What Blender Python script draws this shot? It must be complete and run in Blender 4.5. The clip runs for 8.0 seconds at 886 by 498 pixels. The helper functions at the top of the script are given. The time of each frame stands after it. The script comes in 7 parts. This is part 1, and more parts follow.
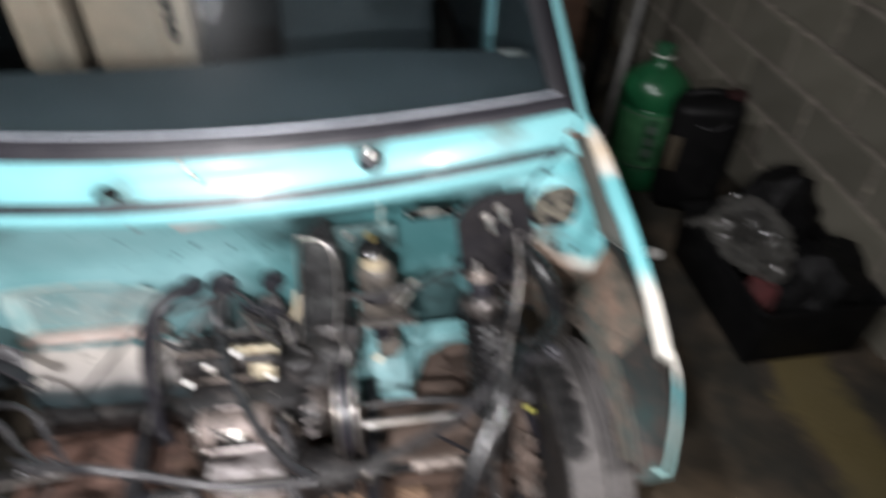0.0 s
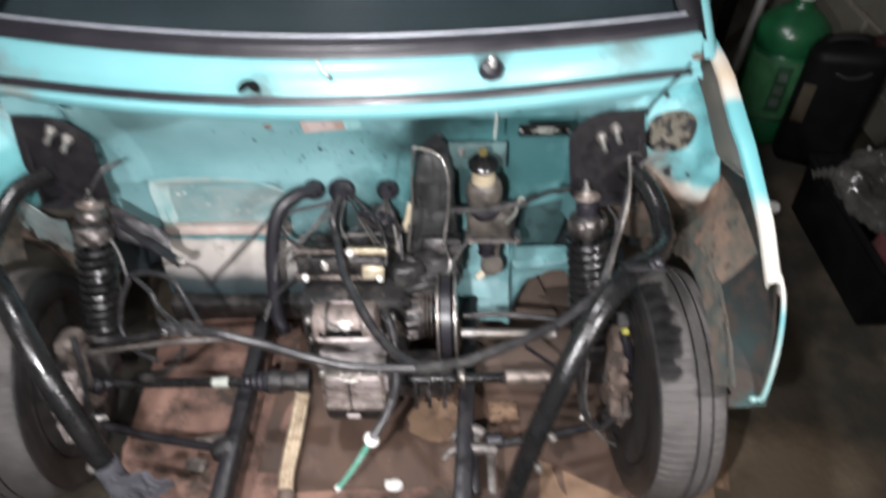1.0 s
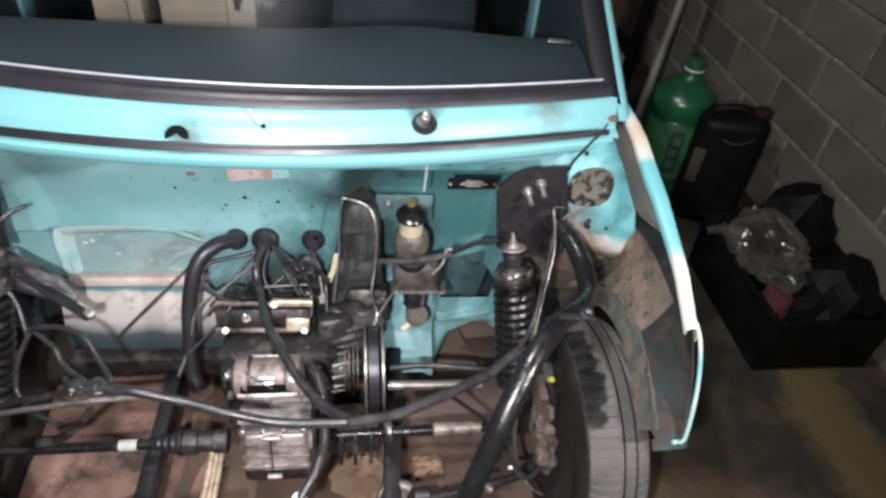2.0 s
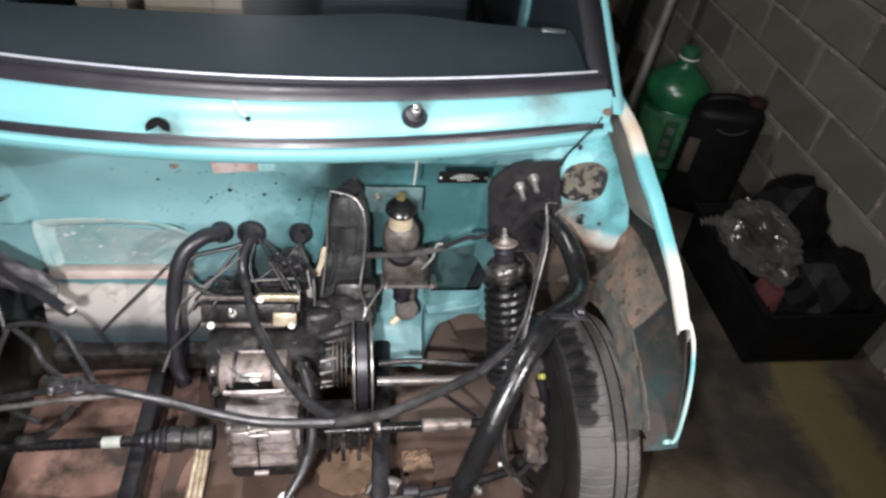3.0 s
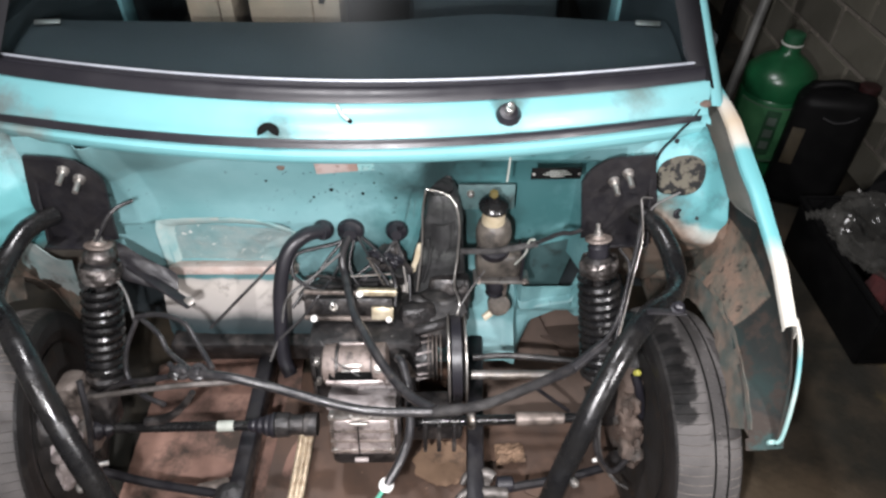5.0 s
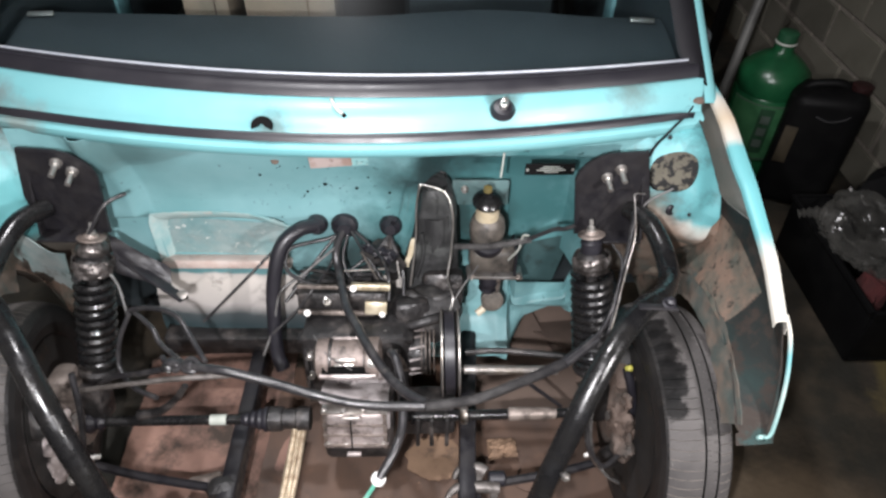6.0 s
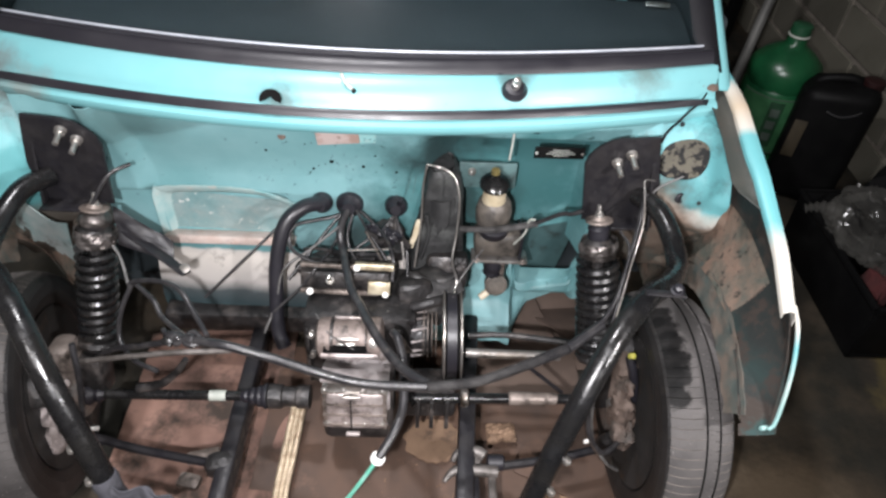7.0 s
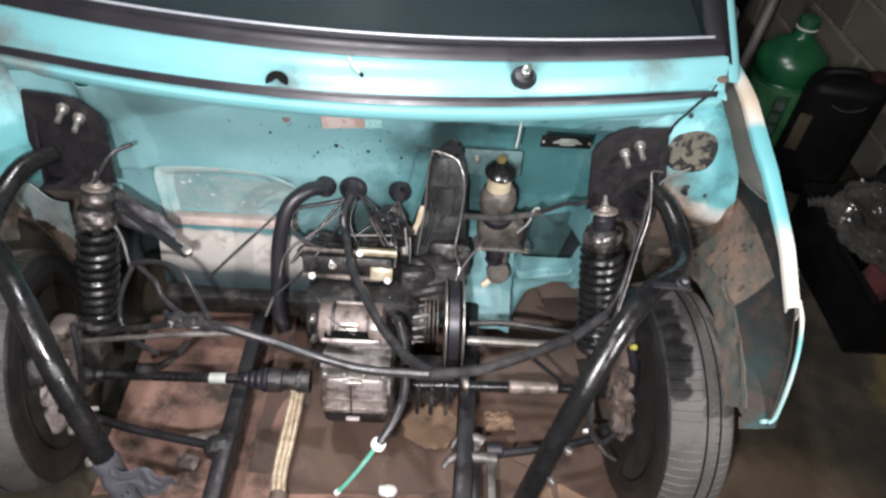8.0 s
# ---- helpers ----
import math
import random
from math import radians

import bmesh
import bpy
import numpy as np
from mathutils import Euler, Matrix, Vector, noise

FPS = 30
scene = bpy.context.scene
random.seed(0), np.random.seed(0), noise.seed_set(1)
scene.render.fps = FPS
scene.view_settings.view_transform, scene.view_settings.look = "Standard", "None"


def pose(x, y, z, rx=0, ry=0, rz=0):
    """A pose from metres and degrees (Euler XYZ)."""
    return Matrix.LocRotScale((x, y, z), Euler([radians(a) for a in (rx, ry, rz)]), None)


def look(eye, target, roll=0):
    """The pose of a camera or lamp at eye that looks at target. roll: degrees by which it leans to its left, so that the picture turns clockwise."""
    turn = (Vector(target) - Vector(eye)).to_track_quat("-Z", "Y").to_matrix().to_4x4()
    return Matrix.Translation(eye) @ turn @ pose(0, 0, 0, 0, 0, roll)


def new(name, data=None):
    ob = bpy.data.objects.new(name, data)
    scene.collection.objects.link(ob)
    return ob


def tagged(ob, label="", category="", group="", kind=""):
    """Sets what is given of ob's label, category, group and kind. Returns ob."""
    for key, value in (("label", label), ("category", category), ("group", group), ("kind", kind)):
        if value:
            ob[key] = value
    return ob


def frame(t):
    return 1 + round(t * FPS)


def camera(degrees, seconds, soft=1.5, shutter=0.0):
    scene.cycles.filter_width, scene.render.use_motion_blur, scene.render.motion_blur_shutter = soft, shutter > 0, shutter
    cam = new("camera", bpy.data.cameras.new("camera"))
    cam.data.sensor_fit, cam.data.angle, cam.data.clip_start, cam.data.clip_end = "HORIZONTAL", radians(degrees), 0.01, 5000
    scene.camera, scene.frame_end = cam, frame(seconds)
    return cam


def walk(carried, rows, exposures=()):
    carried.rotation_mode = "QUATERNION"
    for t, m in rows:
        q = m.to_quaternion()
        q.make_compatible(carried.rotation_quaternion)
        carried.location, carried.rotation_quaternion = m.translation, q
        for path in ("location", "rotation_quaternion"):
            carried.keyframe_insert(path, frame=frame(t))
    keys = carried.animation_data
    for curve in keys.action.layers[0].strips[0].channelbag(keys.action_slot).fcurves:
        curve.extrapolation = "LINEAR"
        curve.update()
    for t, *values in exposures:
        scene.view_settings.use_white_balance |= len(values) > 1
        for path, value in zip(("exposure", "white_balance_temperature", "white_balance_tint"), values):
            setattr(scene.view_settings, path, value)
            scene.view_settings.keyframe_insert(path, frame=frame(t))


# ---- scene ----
import functools

cam = camera(67.9, 8.0, soft=2.6, shutter=0.8)
PATH = [
    (0, (0.275, -0.592, 1.507), (0.546, 0.883, 0.184), 2.1),
    (0.1, (0.301, -0.625, 1.474), (0.635, 0.842, 0.157), 3.6),
    (0.3, (0.321, -0.633, 1.481), (0.615, 0.731, 0.048), 2.1),
    (0.5, (0.332, -0.652, 1.465), (0.618, 0.685, 0.005), 2.4),
    (0.6, (0.336, -0.659, 1.457), (0.549, 0.676, -0.016), 1.3),
    (0.8, (0.301, -0.688, 1.441), (0.371, 0.687, -0.009), -0.2),
    (1, (0.25, -0.686, 1.47), (0.217, 0.729, 0.056), -1.3),
    (1.5, (0.204, -0.683, 1.511), (0.295, 0.839, 0.217), 1.9),
    (1.7, (0.19, -0.694, 1.468), (0.397, 0.829, 0.189), 5.3),
    (2.8, (0.212, -0.663, 1.467), (0.52, 0.807, 0.147), 7.1),
    (3, (0.2, -0.656, 1.47), (0.491, 0.817, 0.149), 7.5),
    (3.3, (0.199, -0.667, 1.465), (0.412, 0.822, 0.147), 6.8),
    (3.5, (0.175, -0.672, 1.48), (0.285, 0.847, 0.184), 2.8),
    (3.7, (0.157, -0.683, 1.49), (0.2, 0.879, 0.241), 1.3),
    (4, (0.17, -0.679, 1.491), (0.247, 0.856, 0.21), 2.2),
    (4.5, (0.179, -0.679, 1.485), (0.209, 0.817, 0.158), 0.3),
    (5, (0.18, -0.677, 1.483), (0.215, 0.808, 0.144), 0.7),
    (6.5, (0.183, -0.684, 1.477), (0.245, 0.786, 0.122), 2.0),
    (7, (0.17, -0.683, 1.463), (0.224, 0.772, 0.092), 3.3),
    (7.5, (0.164, -0.68, 1.465), (0.213, 0.767, 0.086), 3.2),
    (8, (0.155, -0.677, 1.46), (0.222, 0.748, 0.059), 4.9),
]
walk(cam, [(t, look(eye, target, roll)) for t, eye, target, roll in PATH])

# ---- light ----
world = bpy.data.worlds.new("garage_dark")
scene.world = world
world.use_nodes = True
world.node_tree.nodes["Background"].inputs[0].default_value = (0.55, 0.6, 0.7, 1)
world.node_tree.nodes["Background"].inputs[1].default_value = 0.02
scene.view_settings.exposure = 0.27


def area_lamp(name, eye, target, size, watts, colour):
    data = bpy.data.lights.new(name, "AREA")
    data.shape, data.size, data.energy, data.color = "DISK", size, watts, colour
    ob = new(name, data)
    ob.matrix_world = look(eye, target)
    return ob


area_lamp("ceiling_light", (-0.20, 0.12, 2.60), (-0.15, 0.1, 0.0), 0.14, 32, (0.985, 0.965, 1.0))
# Broad fill lamp added to lift the dark tones; no such fixture is known.
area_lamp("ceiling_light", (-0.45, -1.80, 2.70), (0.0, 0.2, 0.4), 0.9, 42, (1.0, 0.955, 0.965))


def spot_lamp(name, eye, target, watts, degrees, blend, size, colour):
    data = bpy.data.lights.new(name, "SPOT")
    data.energy, data.spot_size, data.spot_blend, data.shadow_soft_size, data.color = watts, radians(degrees), blend, size, colour
    ob = new(name, data)
    ob.matrix_world = look(eye, target)
    return ob


spot_lamp("work_light", (0.06, -0.80, 1.45), (0.10, 0.32, 0.50), 106, 100, 1.0, 0.02, (0.985, 0.965, 1.0))
spot_lamp("torch", (1.25, -0.95, 1.36), (0.08, 0.38, 0.48), 88, 64, 0.8, 0.03, (1.0, 0.965, 0.98))


# ---- materials ----
def nodes_of(mat):
    mat.use_nodes = True
    return mat.node_tree.nodes, mat.node_tree.links


def surface(name, colour, rough=0.5, metal=0.0, colour2=None, scale=8.0, spread=(0.4, 0.65), dirt=None,
            dirt_scale=3.0, dirt_at=(0.55, 0.7), bump=0.0, bump_scale=120.0, rough2=None, coat=0.0):
    """A procedural surface: base colour, a second tone, a layer of dirt and a fine relief."""
    mat = bpy.data.materials.new(name)
    nodes, links = nodes_of(mat)
    bsdf = nodes["Principled BSDF"]
    bsdf.inputs["Roughness"].default_value = rough
    bsdf.inputs["Metallic"].default_value = metal
    bsdf.inputs["Coat Weight"].default_value = coat
    coord = nodes.new("ShaderNodeTexCoord")

    def noise_tex(sc, detail=5.0, roughness=0.6):
        n = nodes.new("ShaderNodeTexNoise")
        n.inputs["Scale"].default_value = sc
        n.inputs["Detail"].default_value = detail
        n.inputs["Roughness"].default_value = roughness
        links.new(coord.outputs["Object"], n.inputs["Vector"])
        return n

    def ramp(src, lo, hi):
        r = nodes.new("ShaderNodeMapRange")
        r.inputs["From Min"].default_value, r.inputs["From Max"].default_value = lo, hi
        links.new(src, r.inputs["Value"])
        return r.outputs["Result"]

    def mix(fac, a, b):
        m = nodes.new("ShaderNodeMix")
        m.data_type = "RGBA"
        links.new(fac, m.inputs["Factor"])
        for sock, val in ((m.inputs["A"], a), (m.inputs["B"], b)):
            if isinstance(val, tuple):
                sock.default_value = (*val, 1)
            else:
                links.new(val, sock)
        return m.outputs["Result"]

    out = colour
    if colour2 is not None:
        out = mix(ramp(noise_tex(scale).outputs["Fac"], *spread), out, colour2)
    if dirt is not None:
        out = mix(ramp(noise_tex(dirt_scale, 8.0, 0.7).outputs["Fac"], *dirt_at), out, dirt)
    if isinstance(out, tuple):
        bsdf.inputs["Base Color"].default_value = (*out, 1)
    else:
        links.new(out, bsdf.inputs["Base Color"])
    if rough2 is not None:
        m = nodes.new("ShaderNodeMapRange")
        m.inputs["From Min"].default_value, m.inputs["From Max"].default_value = 0.4, 0.65
        m.inputs["To Min"].default_value, m.inputs["To Max"].default_value = rough, rough2
        links.new(noise_tex(scale * 1.7).outputs["Fac"], m.inputs["Value"])
        links.new(m.outputs["Result"], bsdf.inputs["Roughness"])
    if bump:
        b = nodes.new("ShaderNodeBump")
        b.inputs["Strength"].default_value = bump
        b.inputs["Distance"].default_value = 0.004
        links.new(noise_tex(bump_scale, 4.0).outputs["Fac"], b.inputs["Height"])
        links.new(b.outputs["Normal"], bsdf.inputs["Normal"])
    return mat


TEAL_DEEP = (0.115, 0.335, 0.355)
M_teal = surface("teal_paint", (0.195, 0.365, 0.382), 0.36, 0, (0.135, 0.290, 0.302), 4, (0.4, 0.68), (0.03, 0.06, 0.06), 34, (0.635, 0.675), 0.10, 45, 0.6)
M_teal_top = surface("teal_paint_polished", (0.155, 0.360, 0.377), 0.34, 0, (0.125, 0.325, 0.345), 4, (0.4, 0.7), (0.05, 0.11, 0.11), 16, (0.655, 0.76), 0.05, 60, 0.45)
M_primer = surface("pale_primer", (0.47, 0.43, 0.40), 0.6, 0, (0.42, 0.375, 0.345), 7, (0.42, 0.66), (0.20, 0.17, 0.15), 12, (0.60, 0.78), 0.15, 90)
M_pinkish = surface("rusty_primer", (0.44, 0.36, 0.335), 0.65, 0, (0.32, 0.225, 0.19), 22, (0.45, 0.65), (0.12, 0.07, 0.05), 30, (0.58, 0.72), 0.2, 90)
M_rust = surface("rusty_steel", (0.085, 0.058, 0.045), 0.75, 0.1, (0.17, 0.13, 0.108), 14, (0.45, 0.7), (0.045, 0.04, 0.035), 11, (0.5, 0.65), 0.5, 80)
M_black = surface("black_gloss_paint", (0.006, 0.006, 0.0065), 0.16, 0, (0.010, 0.0095, 0.009), 20, (0.4, 0.7), None, 3, (0, 1), 0.08, 150, 0.4)
M_plate = surface("black_satin_plate", (0.010, 0.0095, 0.0115), 0.33, 0, (0.018, 0.0165, 0.017), 25, (0.4, 0.7), (0.04, 0.034, 0.032), 40, (0.64, 0.78), 0.12, 150, 0.6)
M_rubber = surface("black_rubber", (0.011, 0.0105, 0.014), 0.36, 0, (0.0155, 0.0145, 0.018), 9, (0.4, 0.7), (0.03, 0.027, 0.027), 14, (0.66, 0.84), 0.05, 200, 0.48)
M_gasket = surface("dull_black_rubber", (0.006, 0.006, 0.0075), 0.6, 0, (0.010, 0.0095, 0.011), 9, (0.4, 0.7), None, 3, (0, 1), 0.05, 200)
M_tyre = surface("tyre_rubber", (0.054, 0.051, 0.050), 0.6, 0, (0.088, 0.082, 0.079), 9, (0.35, 0.62), (0.40, 0.38, 0.35), 110, (0.65, 0.70), 0.45, 220, 0.7)
M_greasy = surface("greasy_block", (0.020, 0.0185, 0.0185), 0.28, 0.2, (0.085, 0.074, 0.068), 22, (0.50, 0.72), (0.010, 0.0095, 0.0095), 12, (0.48, 0.60), 0.7, 70, 0.6)
M_alu = surface("dirty_cast_aluminium", (0.51, 0.47, 0.465), 0.36, 0.5, (0.27, 0.235, 0.225), 16, (0.4, 0.66), (0.05, 0.038, 0.03), 15, (0.50, 0.66), 0.3, 110, 0.6)
M_zinc = surface("zinc_plated_steel", (0.62, 0.60, 0.57), 0.28, 0.9, (0.40, 0.37, 0.33), 40, (0.45, 0.7), None, 3, (0, 1), 0.1, 200)
M_brass = surface("yellowish_zinc", (0.56, 0.50, 0.37), 0.4, 0.5, (0.30, 0.245, 0.16), 24, (0.42, 0.66), (0.06, 0.047, 0.035), 20, (0.55, 0.68), 0.2, 150)
M_chrome = surface("bright_trim", (0.40, 0.42, 0.46), 0.4, 0.2, (0.30, 0.32, 0.36), 30, (0.4, 0.7))
M_glass_pane = bpy.data.materials.new("windscreen_glass")
_n, _l = nodes_of(M_glass_pane)
_b = _n["Principled BSDF"]
_b.inputs["Base Color"].default_value = (0.47, 0.56, 0.58, 1)
_b.inputs["Roughness"].default_value = 0.03
_b.inputs["Transmission Weight"].default_value = 1.0
_b.inputs["IOR"].default_value = 1.02
_b.inputs["Coat Weight"].default_value = 0.03
_b.inputs["Coat Roughness"].default_value = 0.3
M_dash = surface("dashboard_vinyl", (0.011, 0.0165, 0.019), 0.7, 0, (0.016, 0.022, 0.025), 6, (0.4, 0.7), None, 3, (0, 1), 0.2, 300)
M_card = surface("brown_cardboard", (0.235, 0.135, 0.103), 0.85, 0, (0.15, 0.087, 0.068), 5, (0.38, 0.64), (0.04, 0.028, 0.021), 7, (0.47, 0.62), 0.1, 60)
M_card_dark = surface("oil_soaked_cardboard", (0.085, 0.05, 0.034), 0.6, 0, (0.05, 0.032, 0.024), 5, (0.4, 0.65), (0.13, 0.075, 0.05), 7, (0.55, 0.7), 0.1, 60)
M_card_mid = surface("dusty_brown_cardboard", (0.110, 0.077, 0.060), 0.85, 0, (0.070, 0.050, 0.040), 6, (0.4, 0.65), (0.05, 0.038, 0.03), 7, (0.54, 0.68), 0.1, 60)
M_alu_bright = surface("oily_bright_aluminium", (0.47, 0.42, 0.405), 0.34, 0.5, (0.29, 0.245, 0.23), 13, (0.4, 0.62), (0.045, 0.034, 0.028), 17, (0.52, 0.66), 0.4, 80, 0.55)
M_card_pale = surface("tan_cardboard", (0.205, 0.130, 0.082), 0.85, 0, (0.14, 0.087, 0.055), 9, (0.38, 0.64), (0.05, 0.035, 0.026), 9, (0.52, 0.66), 0.1, 60)
M_beige = surface("beige_board", (0.27, 0.192, 0.138), 0.7, 0, (0.19, 0.145, 0.108), 9, (0.4, 0.7), (0.15, 0.12, 0.09), 14, (0.64, 0.78), 0.05, 60)
M_floor = surface("stained_concrete", (0.050, 0.037, 0.024), 0.72, 0, (0.016, 0.0145, 0.0100), 2.6, (0.42, 0.58), (0.011, 0.0105, 0.008), 1.9, (0.48, 0.62), 0.45, 70, 0.55)
M_block = surface("concrete_block", (0.115, 0.108, 0.085), 0.9, 0, (0.092, 0.087, 0.066), 5, (0.4, 0.7), (0.078, 0.071, 0.054), 3, (0.55, 0.75), 0.35, 140)
M_mortar = surface("mortar", (0.185, 0.165, 0.138), 0.95, 0, (0.13, 0.115, 0.098), 9, (0.4, 0.7), (0.38, 0.335, 0.27), 26, (0.55, 0.66), 0.8, 60)
# Unseen walls and ceiling are kept pale to bounce fill light into the shadows.
M_bounce_white = surface("pale_bounce_white", (0.50, 0.48, 0.45), 0.9, 0, (0.38, 0.36, 0.33), 2.5, (0.4, 0.65), None, 3, (0, 1), 0.3, 50)
M_plaster = surface("grey_plaster", (0.16, 0.15, 0.14), 0.9, 0, (0.11, 0.10, 0.095), 2.5, (0.4, 0.65), None, 3, (0, 1), 0.3, 50)
M_green = surface("green_plastic", (0.011, 0.090, 0.034), 0.3, 0, (0.006, 0.048, 0.019), 9, (0.4, 0.7), None, 3, (0, 1), 0.05, 60)
M_green.node_tree.nodes["Principled BSDF"].inputs["Transmission Weight"].default_value = 0.25
M_can = surface("black_plastic", (0.0038, 0.0038, 0.0040), 0.45, 0, (0.006, 0.006, 0.006), 12, (0.4, 0.7), None, 3, (0, 1), 0.08, 80)
M_red = surface("dark_red_plastic", (0.022, 0.005, 0.005), 0.5, 0, (0.014, 0.004, 0.004), 12)
M_red_cloth = surface("dark_red_cloth", (0.05, 0.007, 0.007), 0.9, 0, (0.022, 0.005, 0.005), 12)
M_label = surface("pale_label", (0.42, 0.44, 0.40), 0.6, 0, (0.3, 0.32, 0.28), 12, (0.4, 0.7))
M_ochre = surface("ochre_label", (0.030, 0.022, 0.010), 0.8, 0, (0.018, 0.013, 0.006), 14, (0.4, 0.7))
M_cream = surface("cream_plastic", (0.50, 0.45, 0.34), 0.5, 0, (0.38, 0.31, 0.20), 14, (0.4, 0.7), (0.1, 0.075, 0.05), 12, (0.55, 0.7))
M_cable = surface("cable_sheath", (0.016, 0.0155, 0.017), 0.3, 0, (0.038, 0.036, 0.036), 40, (0.45, 0.7), (0.08, 0.07, 0.06), 30, (0.62, 0.75), 0.15, 200)
M_grey_cable = surface("dusty_grey_cable", (0.11, 0.107, 0.104), 0.45, 0, (0.055, 0.052, 0.05), 30, (0.4, 0.7), (0.03, 0.028, 0.026), 18, (0.55, 0.7))
M_gold = surface("braided_brass_hose", (0.52, 0.435, 0.32), 0.4, 0.5, (0.28, 0.21, 0.14), 60, (0.4, 0.7), (0.08, 0.055, 0.04), 15, (0.6, 0.75), 0.4, 300)
M_aqua = surface("pale_green_tube", (0.10, 0.42, 0.30), 0.35, 0, (0.25, 0.5, 0.42), 20, (0.4, 0.7))
M_white = surface("white_plastic", (0.72, 0.71, 0.68), 0.45, 0, (0.58, 0.56, 0.52), 20, (0.4, 0.7))
M_shadow_line = surface("dull_shadow_teal", (0.075, 0.16, 0.165), 0.7, 0, (0.05, 0.10, 0.10), 40)
# Flat black for print and holes; also the shade in recesses and tyre grooves.
M_mark = surface("flat_black", (0.006, 0.006, 0.006), 1.0)
M_mark.node_tree.nodes["Principled BSDF"].inputs["Specular IOR Level"].default_value = 0.05
M_alu_grimy = surface("grimy_aluminium", (0.26, 0.22, 0.195), 0.38, 0.45, (0.12, 0.095, 0.08), 14, (0.4, 0.65), (0.025, 0.02, 0.017), 12, (0.48, 0.62), 0.4, 110, 0.6)
M_silver_rod = surface("bare_steel_rod", (0.36, 0.345, 0.33), 0.35, 0.8, (0.22, 0.19, 0.16), 20, (0.4, 0.7), (0.05, 0.04, 0.03), 14, (0.55, 0.7), 0.15, 150)
M_bag = bpy.data.materials.new("clear_plastic_bag")
_n, _l = nodes_of(M_bag)
_b = _n["Principled BSDF"]
_b.inputs["Base Color"].default_value = (0.10, 0.098, 0.09, 1)
_b.inputs["Roughness"].default_value = 0.15
_b.inputs["Alpha"].default_value = 0.26
_b.inputs["Specular IOR Level"].default_value = 0.8
_c, _t, _u = _n.new("ShaderNodeTexCoord"), _n.new("ShaderNodeTexNoise"), _n.new("ShaderNodeBump")
_t.inputs["Scale"].default_value, _t.inputs["Detail"].default_value = 17.0, 2.0
_u.inputs["Strength"].default_value, _u.inputs["Distance"].default_value = 0.5, 0.012
_l.new(_c.outputs["Object"], _t.inputs["Vector"])
_l.new(_t.outputs["Fac"], _u.inputs["Height"])
_l.new(_u.outputs["Normal"], _b.inputs["Normal"])


def painted_stripe(mat, x0, half, y0, y1, colour):
    """A worn line of old paint on the floor along y, with soft ragged borders."""
    nodes, links = nodes_of(mat)
    base = nodes["Principled BSDF"].inputs["Base Color"]
    coord = nodes.new("ShaderNodeTexCoord")
    sep = nodes.new("ShaderNodeSeparateXYZ")
    links.new(coord.outputs["Object"], sep.inputs[0])
    tex = nodes.new("ShaderNodeTexNoise")
    tex.inputs["Scale"].default_value, tex.inputs["Detail"].default_value, tex.inputs["Roughness"].default_value = 5.0, 8, 0.7
    links.new(coord.outputs["Object"], tex.inputs["Vector"])

    def calc(op, a, b=None, c=None):
        m = nodes.new("ShaderNodeMath")
        m.operation = op
        for i, v in enumerate((a, b, c)):
            if v is None:
                continue
            if isinstance(v, (int, float)):
                m.inputs[i].default_value = v
            else:
                links.new(v, m.inputs[i])
        return m.outputs[0]

    off = calc("ABSOLUTE", calc("SUBTRACT", sep.outputs[0], x0))
    rough_off = calc("MULTIPLY_ADD", calc("SUBTRACT", tex.outputs["Fac"], 0.5), 0.35, off)
    rng = nodes.new("ShaderNodeMapRange")
    rng.inputs["From Min"].default_value, rng.inputs["From Max"].default_value = half + 0.035, half - 0.03
    rng.inputs["To Max"].default_value = 0.85
    links.new(rough_off, rng.inputs["Value"])
    inside = calc("MULTIPLY", calc("GREATER_THAN", sep.outputs[1], y0), calc("LESS_THAN", sep.outputs[1], y1))
    mix = nodes.new("ShaderNodeMix")
    mix.data_type = "RGBA"
    links.new(calc("MULTIPLY", rng.outputs[0], inside), mix.inputs["Factor"])
    links.new(base.links[0].from_socket, mix.inputs["A"])
    mix.inputs["B"].default_value = (*colour, 1)
    links.new(mix.outputs["Result"], base)


